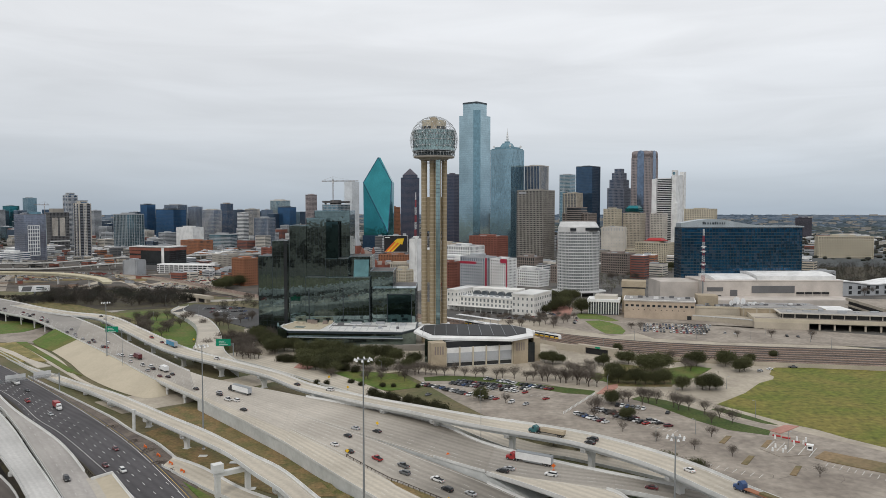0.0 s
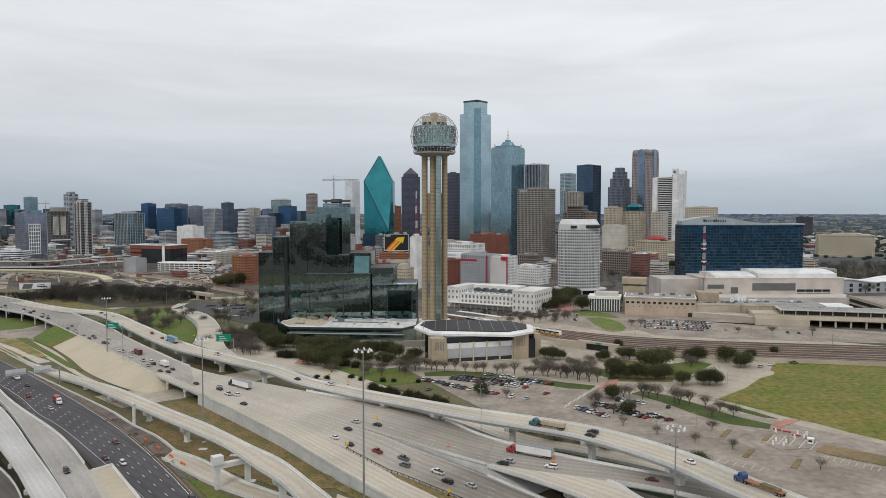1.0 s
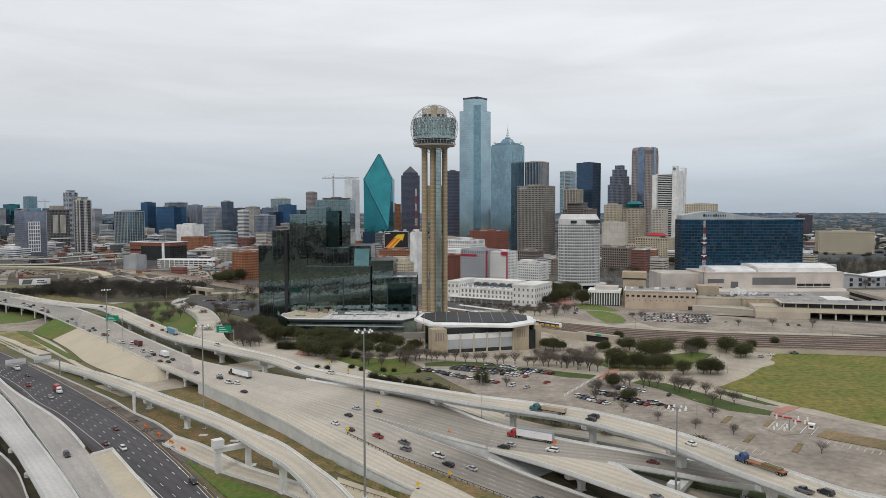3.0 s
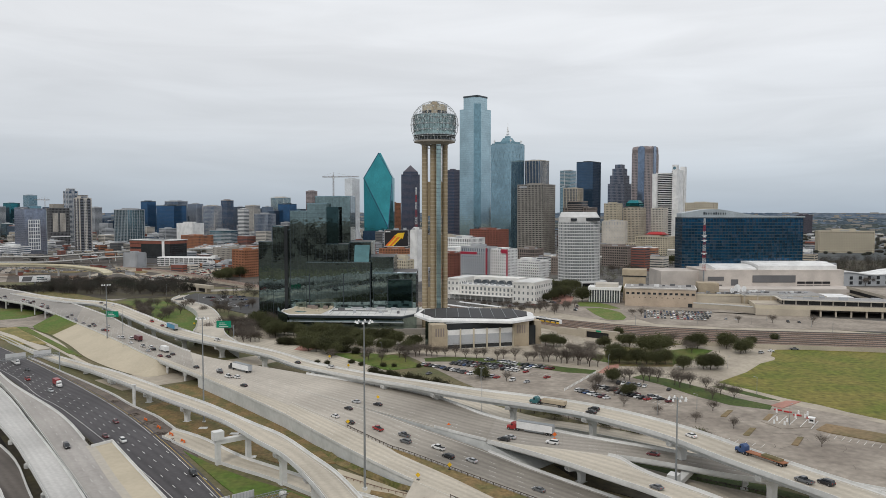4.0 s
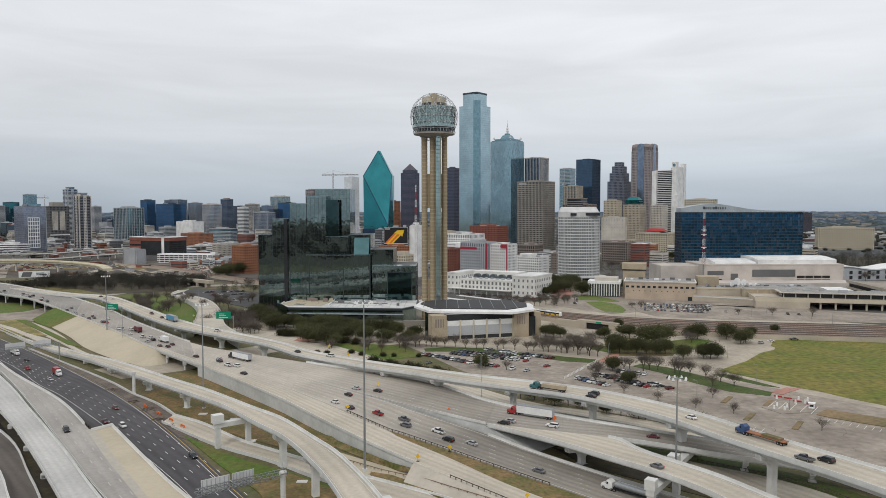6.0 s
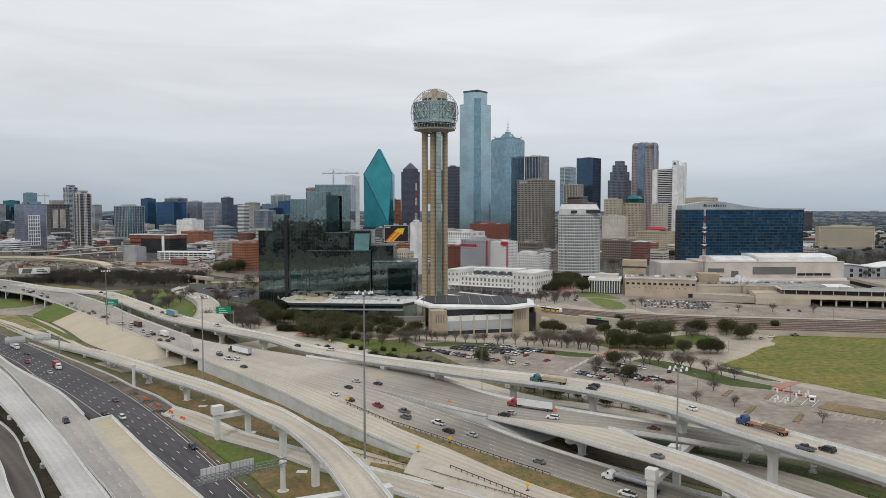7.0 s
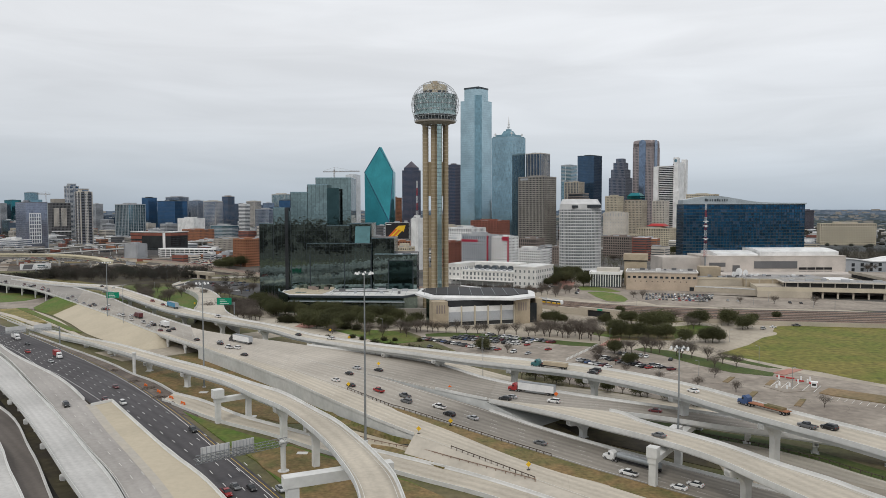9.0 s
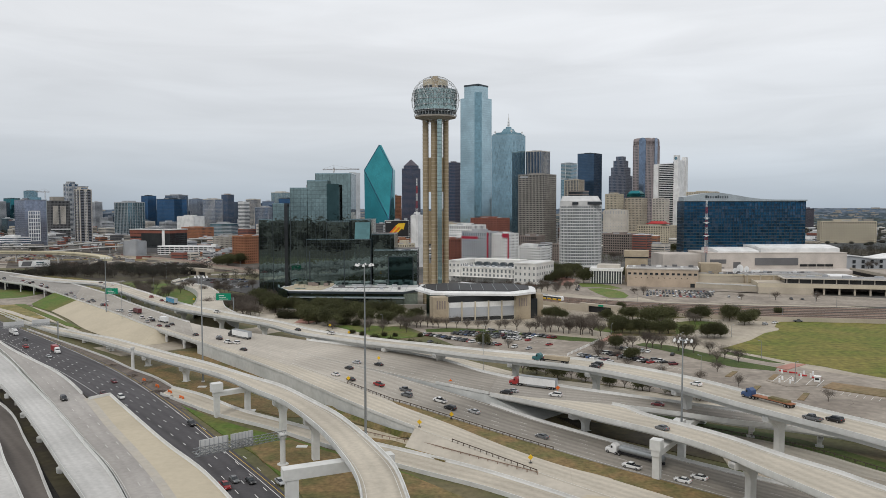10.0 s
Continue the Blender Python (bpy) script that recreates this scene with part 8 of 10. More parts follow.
# air haze is painted into the plain as a blue base colour
part("backdrop", g, mat("far_plain_haze_blue", (0.07, 0.1, 0.14), var=.35, big=.006, fine=.03, second=(.11, .125, .14)), None, "distant wooded plain with blue-grey haze in its colour", "structure")
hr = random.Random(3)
# each farther band gets a bluer wood colour to paint in haze
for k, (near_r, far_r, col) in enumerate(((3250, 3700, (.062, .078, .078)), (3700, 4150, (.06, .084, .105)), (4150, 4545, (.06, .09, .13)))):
    g, houses = Geo(), Geo()
    for _ in range(1500):
        a, r = math.radians(hr.uniform(-34, 34)), hr.uniform(near_r, far_r)
        z = (r - 3250) / 1300 * 74
        x, y, s_, h_ = r * math.sin(a), r * math.cos(a), hr.uniform(8, 34), hr.uniform(4, 8) * (1, .7, .35)[k]
        g.loft([[(x + s_ * f * math.cos(1.05 * i), y + 8 * f * math.sin(1.05 * i), z - 3 + (h_ + 3) * q) for i in range(6)] for f, q in ((.8, 0), (1, .5), (.5, 1))])
        if hr.random() < (.3, .16, .05)[k]:
            w_, q_ = hr.uniform(5, 22), hr.uniform(4, 9)
            houses.box(x - w_, y - 14, z - 3, x + w_, y - 6, z + q_)
    tagged(part("far_woods", g, mat("far_wood_%s" % "abc"[k], col, var=.4, big=.01, fine=.05), None, "countless far trees with blue haze in their colour", "stuff"), category="trees")
    tagged(part("far_houses", houses, M["taupe"], None, "pale far houses on the plain", "stuff"), category="buildings")

# ---- trees ----
def branch(g, a, d, ln, r, level, rnd, tips, spread):
    b = a + d * ln
    g.rod(a, b, r, 5 if level > 1 else 3, r * .65)
    if level == 0:
        tips.append((b, d))
        return
    for _ in range(rnd.choice((3, 4)) if level > 1 else 4):
        v = (d + Vector((rnd.uniform(-1, 1), rnd.uniform(-1, 1), rnd.uniform(-.3, .8))) * spread).normalized()
        branch(g, a + d * ln * rnd.uniform(.55, 1.0), v, ln * rnd.uniform(.6, .8), r * .55, level - 1, rnd, tips, spread)


def leafy_tree(name, label, seed, h, spread, leaf, size, per, category="tree", drop=.25, group=""):
    """A trunk that forks into limbs, and a crown of many small leaf or twig clumps at the limb ends."""
    rnd = random.Random(seed)
    t = thing(name, label, category, 0, 0, -500, 0, group)
    g, tips = Geo(), []
    th = h * .25
    g.rod((0, 0, -.2), (0, 0, th), h * .03, 8, h * .022)
    for i in range(6):
        a = i * 1.05 + rnd.uniform(-.3, .3)
        v = Vector((math.cos(a) * spread * rnd.uniform(.6, 1.0), math.sin(a) * spread * rnd.uniform(.6, 1.0), rnd.uniform(.8, 1.5))).normalized()
        branch(g, Vector((0, 0, th * rnd.uniform(.75, 1.0))), v, h * .3, h * .014, 2, rnd, tips, .75)
    part("trunk", g, M["bark"], t)
    c = Geo()
    for p, d in tips:
        if rnd.random() < drop * .4:
            continue
        for _ in range(per):
            o = p + Vector((rnd.gauss(0, 1), rnd.gauss(0, 1), rnd.gauss(0, .85))) * size * (1.1 if leaf is M["twig"] else 1.8)
            if leaf is M["twig"]:
                u = Vector((rnd.gauss(0, 1), rnd.gauss(0, 1), rnd.gauss(.5, .7))).normalized() * size * rnd.uniform(.8, 1.8)
                v = u.orthogonal().normalized() * .045
            else:
                u = Vector((rnd.gauss(0, 1), rnd.gauss(0, 1), rnd.gauss(0, .5))).normalized() * size * rnd.uniform(.38, .72)
                v = u.cross(Vector((rnd.gauss(0, 1), rnd.gauss(0, 1), rnd.gauss(0, 1)))).normalized() * size * rnd.uniform(.25, .5)
            k = len(c.v)
            c.v += [tuple(o - v), tuple(o + u * .5 - v * .6), tuple(o + u), tuple(o + v)]
            c.f.append((k, k + 1, k + 2, k + 3))
    part("crown", c, leaf, t)
    return t


OAK = [leafy_tree("live_oak", "broad dark green live oak on the lawn", 20 + i, 11.2, 1.05, M["leaf"], 1.0, 85, group="live oaks") for i in range(4)]
BARE = [leafy_tree("bare_tree", "leafless grey-brown winter tree with fine twigs", 40 + i, 8.6, .78, M["twig"], 1.0, 12, group="bare trees") for i in range(4)]
BUSH = [leafy_tree("shrub", "low dark evergreen shrub clump", 60 + i, 3.4, 1.6, M["shrub"], .6, 40, "shrub", group="shrubs") for i in range(2)]
trnd = random.Random(5)


def plant_tree(kind, x, y, s=1.0, z=0.0):
    src = trnd.choice(kind)
    sc = s * trnd.uniform(.85, 1.15)
    copy_thing(src, pose(x, y, z, 0, 0, trnd.uniform(0, 360)) @ Matrix.Diagonal((sc * trnd.uniform(.92, 1.1), sc, sc * trnd.uniform(.9, 1.08), 1)))


def row(kind, a, b, n, s=1.0, jit=1.0):
    for i in range(n):
        f = i / max(1, n - 1)
        plant_tree(kind, a[0] + (b[0] - a[0]) * f + trnd.uniform(-jit, jit), a[1] + (b[1] - a[1]) * f + trnd.uniform(-jit, jit), s)


def grove(kind, x0, x1, y0, y1, n, s=1.0):
    for _ in range(n):
        plant_tree(kind, trnd.uniform(x0, x1), trnd.uniform(y0, y1), s)


row(BARE, (-16, 464), (62, 444), 14, .95, 1.6)
row(BARE, (64, 444), (92, 428), 6, 1.2, 1.6)
for x, y in ((97, 328), (124, 334), (123, 307), (148, 283), (110, 316), (85, 342), (85, 362), (34, 393), (76, 364)):
    plant_tree(BARE, x, y, .62)
plant_tree(OAK, 21, 398, .7)
plant_tree(OAK, 92, 362, .6)
for x, y, s in ((133.3, 462.6, 1.45), (130.5, 471.0, 1.15), (141.1, 471.0, 1.1), (169.5, 486.4, 1.15), (165.3, 488.6, 0.9), (188.7, 486.4, 1.0), (196.1, 473.2, 0.9), (191.4, 469.0, 0.7), (154.6, 421.5, 1.0), (151.3, 423.2, 0.7), (159.8, 425.0, 0.7), (138.9, 421.5, 0.85), (125.9, 493.2, 0.9), (122.5, 497.9, 0.75), (74.3, 493.1, 1.0), (69.6, 497.8, 0.8), (79.6, 495.5, 0.75), (101.4, 439.2, 0.8), (106.1, 439.2, 0.85), (110.8, 437.4, 0.8), (115.9, 437.4, 0.9), (121.5, 435.6, 0.85), (127.3, 435.6, 0.9), (133.2, 437.4, 0.8), (107.6, 458.5, 0.8), (107.7, 488.6, 0.7), (105.6, 493.2, 0.6), (91.1, 391.3, 0.8), (127.8, 533.4, 0.7), (210.1, 498.0, 0.6), (197.6, 495.6, 0.6), (232.9, 512.7, 0.5)):
    plant_tree(OAK, x, y, s * .86)
for x, y in ((74.8, 439.2), (79.8, 446.7), (81.6, 435.5), (86.7, 439.2), (92.9, 456.5), (87.2, 456.5), (84.1, 462.6), (80.5, 462.6), (95.6, 475.2), (97.1, 391.3), (101.3, 395.8), (107.1, 389.9), (111.2, 392.8), (115.4, 391.4), (122.3, 384.2), (123.1, 378.6), (128.4, 378.6), (134.3, 371.8), (138.9, 364.0), (80.7, 378.5), (78.4, 375.8), (159.7, 479.7), (160.5, 471.0), (156.8, 500.3), (132.1, 443.0), (61.2, 452.5), (66.0, 456.5), (69.1, 446.7), (58.9, 462.5), (131.7, 355.3), (142.2, 355.3)):
    plant_tree(BARE, x, y, 1.0)
row(OAK, (40, 330), (100, 284), 7, .58, 1.5)
row(BARE, (36, 334), (104, 284), 8, .75, 1.5)
row(BUSH, (-40, 408), (0, 376), 9, 1.0, 1.5)
# in front of the hotel
row(OAK, (-150, 585), (-120, 528), 7, .95, 2)
row(OAK, (-128, 548), (-60, 500), 9, .9, 3)
row(OAK, (-98, 500), (-25, 470), 9, .85, 4)
row(OAK, (-85, 520), (-20, 495), 8, .9, 4)
row(OAK, (-90, 478), (-70, 462), 4, .9, 2)
row(BARE, (-45, 452), (-8, 462), 6, .95, 3)
row(BUSH, (-75, 440), (-15, 425), 7, .6, 5)
row(BARE, (-66, 452), (-24, 440), 4, .8, 4)
row(BUSH, (-110, 505), (-55, 470), 10, 1.2, 4)
grove(BARE, -172, -135, 525, 590, 30, 1.15)
grove(BARE, -150, -120, 508, 540, 10, 1.0)
grove(BARE, -215, -180, 640, 700, 12, 1.1)
grove(BARE, -262, -232, 600, 640, 14, 1.15)
grove(BARE, -290, -225, 640, 700, 20, 1.1)
# dark woods by the railway
grove(OAK, -300, -255, 950, 1040, 8, 1.2)
# station forecourt and streets
for x, y in ((112, 783), (126, 808), (132, 794), (150, 838), (139, 734), (104, 770), (118, 760), (128, 775), (108, 790), (136, 820)):
    plant_tree(OAK, x, y, 1.15)
row(BARE, (60, 650), (105, 670), 8, .9, 3)
row(BARE, (40, 690), (120, 700), 9, .8, 6)
row(BARE, (160, 742), (196, 722), 5, .8, 3)
row(BARE, (20, 712), (92, 676), 9, .75, 5)
row(OAK, (96, 800), (140, 850), 7, 1.0, 6)
row(BARE, (100, 650), (122, 700), 6, .8, 3)
row(OAK, (106, 735), (116, 775), 4, .8, 3)
row(OAK, (150, 770), (190, 800), 5, .9, 5)
row(BARE, (240, 600), (300, 590), 3, .8, 2)
row(BARE, (165, 640), (172, 632), 2, .9, 1)
row(OAK, (350, 1290), (420, 1250), 9, 1.2, 4)
grove(BARE, 200, 300, 1080, 1140, 16, 1.1)
# woods behind the blue hotel
grove(BARE, 440, 560, 870, 980, 18, 1.2)



def woodland(label, spots, mats, per=300):
    """A dense wood: per tree a stem and a ragged dome of leaf and twig clumps."""
    gr = random.Random(len(spots))
    masses = [Geo() for _ in mats]
    stems = Geo()
    for x, y, s in spots:
        g = masses[gr.randrange(len(mats))]
        h, r = s * gr.uniform(8, 11.5), s * gr.uniform(4.5, 6.5)
        stems.rod((x, y, -.2), (x, y, h * .6), .3 * s, 4, .12)
        for _ in range(per):
            u = Vector((gr.gauss(0, 1), gr.gauss(0, 1), gr.gauss(0, 1))).normalized() * (.5 + .5 * gr.random() ** 1.3)
            o = Vector((x + u.x * r, y + u.y * r, h * .58 + u.z * h * .44))
            a = Vector((gr.gauss(0, 1), gr.gauss(0, 1), gr.gauss(0, .6))).normalized() * gr.uniform(.3, .7)
            b = a.cross(Vector((gr.gauss(0, 1), gr.gauss(0, 1), gr.gauss(0, 1)))).normalized() * gr.uniform(.2, .38)
            k = len(g.v)
            g.v += [tuple(o - b), tuple(o + a * .5 - b * .6), tuple(o + a), tuple(o + b)]
            g.f.append((k, k + 1, k + 2, k + 3))
    for g, m in zip(masses, mats):
        tagged(part("woodland", g, m, None, label, "stuff"), category="trees")
    tagged(part("wood_stems", stems, M["bark"], None, "many grey-brown stems of the wood", "stuff"), category="trees")


def spots_in(n, x0, x1, y0, y1, s0, s1, seed, keep=lambda x, y: True):
    sr_ = random.Random(seed)
    out_ = []
    while len(out_) < n:
        x, y = sr_.uniform(x0, x1), sr_.uniform(y0, y1)
        if keep(x, y):
            out_.append((x, y, sr_.uniform(s0, s1)))
    return out_


woodland("dense dark winter wood beside the railway", spots_in(210, -500, -285, 770, 905, .95, 1.35, 31, lambda x, y: y > 800 - (x + 430) * .12 and not (x < -455 and y < 872)), (M["far_leaf"], M["wood_twig"]), 560)
woodland("low dark scrub in front of the billboard", spots_in(80, -545, -440, 818, 868, .4, .62, 41, lambda x, y: y > 700 - (x + 300) * .55), (M["far_leaf"], M["wood_twig"]), 300)
woodland("dark mixed wood behind the convention hall", spots_in(430, 470, 860, 990, 1330, 1.0, 1.5, 32, lambda x, y: x > 440 + (y - 1000) * .25), (M["far_leaf"], M["wood_twig"]), 300)
woodland("bare trees along the city streets", spots_in(90, -240, -60, 760, 1100, .7, 1.0, 33, lambda x, y: x < -165 or y > 900), (M["far_leaf"], M["wood_twig"]))
woodland("street trees below the far towers", spots_in(120, -900, -520, 1380, 1900, .8, 1.2, 34), (M["far_leaf"], M["wood_twig"]), 90)
woodland("garden trees around the courthouse", spots_in(60, 250, 470, 1180, 1330, .8, 1.1, 35), (M["leaf"], M["wood_twig"]), 160)
woodland("street trees in front of the courthouse", spots_in(80, 185, 330, 900, 1120, .8, 1.1, 36), (M["leaf"], M["wood_twig"]), 140)
woodland("dark street trees beside the oval office", spots_in(26, 112, 150, 770, 850, .9, 1.2, 37), (M["leaf"], M["far_leaf"]), 260)
# far woods, countless
g = Geo()
wr = random.Random(9)
for _ in range(7600):
    a = math.radians(wr.uniform(-34, 34))
    r = 1700 + 2500 * wr.random() ** .8
    if a < math.radians(13) and r < 2900 and wr.random() < .85:
        continue
    x, y = r * math.sin(a), r * math.cos(a)
    hh, s = wr.uniform(4, 8), wr.uniform(3.5, 8)
    n = 6
    ring = [[(x + s * f * math.cos(6.283 * i / n + j) * wr.uniform(.75, 1.2), y + s * f * math.sin(6.283 * i / n + j) * wr.uniform(.75, 1.2), hh * q) for i in range(n)] for j, (f, q) in enumerate(((.7, 0), (1, .45), (.55, .9)))]
    g.loft(ring)
ob = part("far_woods", g, M["far_leaf"], None, "countless far trees of the wooded plain", "stuff")
tagged(ob, category="trees")

# ---- vehicles ----
PAINT = {k: mat(k + "_car_paint", c, rough=.3, var=.03, spec=.6) for k, c in dict(white=(.75, .75, .74), silver=(.42, .43, .44), grey=(.14, .145, .15), black=(.018, .018, .02), red=(.32, .025, .025), maroon=(.13, .02, .025), blue=(.03, .075, .2), teal=(.03, .13, .14)).items()}
TAIL = mat("red_tail_light", (.5, .01, .01), rough=.3)


def wheels(t, pts, r=.34, w=.24, rims=True):
    tyre = Geo()
    a = [2 * math.pi * i / 12 for i in range(12)]
    tyre.loft([[(r * math.cos(q), -w / 2, r * math.sin(q)) for q in a], [(r * math.cos(q), w / 2, r * math.sin(q)) for q in a]])
    tm = tyre.data("wheel", M["tyre"])
    rim = Geo()
    rim.loft([[(r * .6 * math.cos(q), -w / 2 - .02, r * .6 * math.sin(q)) for q in a], [(r * .6 * math.cos(q), w / 2 + .02, r * .6 * math.sin(q)) for q in a]])
    rmesh = rim.data("rim", M["rim"])
    for x, y in pts:
        o = part("wheel", tm, None, t, at=(x, y, r))
        if rims:
            part("rim", rmesh, None, o)


def hull(secs):
    """Body from cross-sections (x, half width, low, high, shoulder inset)."""
    return Geo().loft([[(x, -h, lo), (x, h, lo), (x, h, lo + (hi - lo) * .7), (x, h - ins, hi), (x, -h + ins, hi), (x, -h, lo + (hi - lo) * .7)] for x, h, lo, hi, ins in secs])


def car(kind, colour, lights=False):
    """A road car that faces +x: sedan, suv or pickup."""
    label = {"sedan": "sedan", "suv": "sport utility car", "pickup": "pickup truck"}[kind]
    t = thing("car" if kind != "pickup" else "pickup_truck", f"{colour} {label} with dark tinted windows", "car" if kind != "pickup" else "pickup truck", 0, 0, -500, 0, "cars")
    p = PAINT[colour]
    if kind == "sedan":
        part("body", hull([(-2.35, .72, .42, .82, .1), (-2.1, .88, .25, .98, .08), (-1.2, .91, .2, .98, .06), (1.0, .91, .2, .92, .06), (2.0, .86, .24, .78, .1), (2.32, .7, .35, .62, .12)]), p, t)
        part("cabin_glass", hull([(-1.75, .74, .95, 1.0, .05), (-1.05, .76, .95, 1.38, .12), (.35, .76, .92, 1.38, .12), (1.2, .74, .88, .94, .05)]), M["carglass"], t)
        part("roof", hull([(-1.0, .6, 1.36, 1.44, .08), (.3, .6, 1.36, 1.44, .08)]), p, t)
        pts, r = ((-1.4, -.8), (-1.4, .8), (1.42, -.8), (1.42, .8)), .33
        ends = (2.3, -2.34, .62, .74)
    elif kind == "suv":
        part("body", hull([(-2.4, .8, .5, 1.05, .08), (-2.25, .94, .3, 1.12, .06), (1.0, .96, .26, 1.1, .06), (2.1, .92, .3, 1.0, .1), (2.42, .76, .45, .8, .12)]), p, t)
        part("cabin_glass", hull([(-2.3, .8, 1.08, 1.14, .05), (-2.05, .82, 1.08, 1.66, .12), (.4, .82, 1.06, 1.66, .12), (1.2, .8, 1.02, 1.1, .05)]), M["carglass"], t)
        part("roof", hull([(-2.1, .68, 1.64, 1.75, .08), (.4, .68, 1.64, 1.75, .08)]), p, t)
        pts, r = ((-1.5, -.84), (-1.5, .84), (1.5, -.84), (1.5, .84)), .39
        ends = (2.4, -2.4, .75, .9)
    else:
        part("body", hull([(-2.85, .92, .55, 1.12, .05), (-.5, .95, .35, 1.12, .05), (1.2, .96, .32, 1.15, .06), (2.5, .94, .35, 1.08, .08), (2.8, .85, .45, .95, .1)]), p, t)
        part("cabin_glass", hull([(-.55, .84, 1.1, 1.16, .04), (-.4, .84, 1.1, 1.75, .1), (.9, .84, 1.1, 1.75, .12), (1.5, .82, 1.08, 1.15, .05)]), M["carglass"], t)
        part("roof", hull([(-.42, .7, 1.73, 1.84, .08), (.85, .7, 1.73, 1.84, .08)]), p, t)
        part("load_bed", Geo().box(-2.75, -.8, 1.1, -.6, .8, 1.135), M["black"], t)
        pts, r = ((-1.75, -.84), (-1.75, .84), (1.75, -.84), (1.75, .84)), .41
        ends = (2.78, -2.83, .75, .85)
    if lights:
        wheels(t, pts, r)
    else:
        g = Geo()
        for wx, wy in pts:
            ang = [2 * math.pi * i / 10 for i in range(10)]
            g.loft([[(wx + r * math.cos(q), wy - .12, r + r * math.sin(q)) for q in ang], [(wx + r * math.cos(q), wy + .12, r + r * math.sin(q)) for q in ang]])
        part("undercarriage", g, M["tyre"], t, kind="stuff")
    if lights:
        f, b, zf, zb = ends
        for y in (-.62, .62):
            part("headlight", Geo().box(f - .08, y - .16, zf, f + .03, y + .16, zf + .14), M["white"], t)
            part("tail_light", Geo().box(b - .03, y - .16, zb, b + .08, y + .16, zb + .14), TAIL, t)
    return t


PARKED = [car("sedan", c) for c in ("white", "silver", "grey", "black", "red", "blue")] + [car("suv", c) for c in ("white", "silver", "grey", "black", "maroon")] + [car("pickup", c) for c in ("white", "grey", "black")]
MOVING = [car("sedan", c, True) for c in ("white", "silver", "grey", "black", "maroon", "black")] + [car("suv", c, True) for c in ("white", "black", "grey", "black")] + [car("pickup", c, True) for c in ("white", "grey", "red")]
vr = random.Random(21)


def bay_row(a, b, heading, fill=.85, step=2.75, z=.07):
    """Parked cars side by side from a to b, facing heading or the reverse."""
    d = math.hypot(b[0] - a[0], b[1] - a[1])
    for i in range(int(d / step)):
        if vr.random() < fill:
            f = (i + .5) * step / d
            copy_thing(vr.choice(PARKED), pose(a[0] + (b[0] - a[0]) * f + vr.uniform(-.2, .2), a[1] + (b[1] - a[1]) * f + vr.uniform(-.2, .2), z, 0, 0, heading + vr.choice((0, 180)) + vr.uniform(-3, 3)))


# big lot below the hall
bay_row((26, 449), (68, 419), 50, .8)
bay_row((6, 444), (52, 421), 50, .85)
bay_row((2, 439), (50, 413), 50, .85)
bay_row((-13, 434), (2, 424), 50, .9)
bay_row((0, 423), (18, 408), 50, .9)
bay_row((14, 410), (34, 398), 50, .75)
bay_row((36, 394), (48, 388), 50, .6)
bay_row((-12, 412), (-6, 408), 50, .6)
copy_thing(PARKED[4], pose(57, 401, .07, 0, 0, 40))
# second lot
bay_row((74, 364), (82, 354), 30, .95)
bay_row((80, 380), (86, 370), 25, .9)
bay_row((84, 376), (99, 360), 30, .95)
bay_row((92, 388), (108, 379), 62, .92)
bay_row((113, 376), (118, 371), 62, .95)
bay_row((102, 360), (111, 347), 20, .85)
bay_row((68, 372), (76, 362), 30, .9)
bay_row((88, 368), (101, 352), 30, .9)
# station lot, dense
for q in range(5):
    bay_row((172 + q * 2.5, 628 + q * 9), (222 + q * 5, 612 + q * 10), 72, .9, 2.7, .1)
bay_row((236, 616), (300, 596), 80, .18, 4, .1)
# station forecourt and garage roof
bay_row((62, 700), (104, 716), 20, .6, 3.2, .1)
bay_row((96, 742), (112, 724), 60, .7, 3.0, .1)
bay_row((120, 668), (126, 690), 100, .5, 4, .1)
for x, y, h_ in ((205, 470, 40), (214, 476, 20), (232, 482, -10), (128, 700, 70), (178, 745, -20), (150, 770, 60)):
    copy_thing(vr.choice(PARKED), pose(x, y, .15, 0, 0, h_))
# lots by the railway
far = {k: Geo() for k in ("white", "silver", "grey", "black", "red")}
pane = Geo()
for q in range(10):
    for i in range(27 - q):
        if vr.random() < .8:
            m = pose(-404 + q * 4 + i * 3.6, 972 + q * 17 - i * .6, .45, 0, 0, 75 + vr.uniform(-3, 3))
            far[vr.choice(("white", "white", "silver", "grey", "black", "red"))].box(-2.2, -.85, .3, 2.2, .85, .95, m).box(-1.1, -.65, 1.38, .5, .65, 1.45, m)
            pane.box(-1.5, -.7, .95, .9, .7, 1.38, m)
for q in range(7):
    for i in range(40):
        if vr.random() < .5:
            m = pose(-700 + i * 5.6 + vr.uniform(-1, 1), 1072 + q * 21 + i * .5 + vr.uniform(-3, 3), .1, 0, 0, 80 + vr.uniform(-20, 20))
            far[vr.choice(("white", "white", "silver", "grey", "black", "red"))].box(-2.2, -.85, .3, 2.2, .85, .95, m).box(-1.1, -.65, 1.38, .5, .65, 1.45, m)
            pane.box(-1.5, -.7, .95, .9, .7, 1.38, m)
for k, g in far.items():
    tagged(part("parked_cars", g, PAINT[k], None, "crowded far parking lot of small cars", "stuff"), category="cars")
tagged(part("car_panes", pane, M["carglass"], None, "dark windows of the far parked cars", "stuff"), category="cars")
sheet("asphalt_lot", "pale gravel parking lot beside the railway", [(-414, 962), (-404, 1152), (-318, 1146), (-290, 955)], .12, M["paving"])
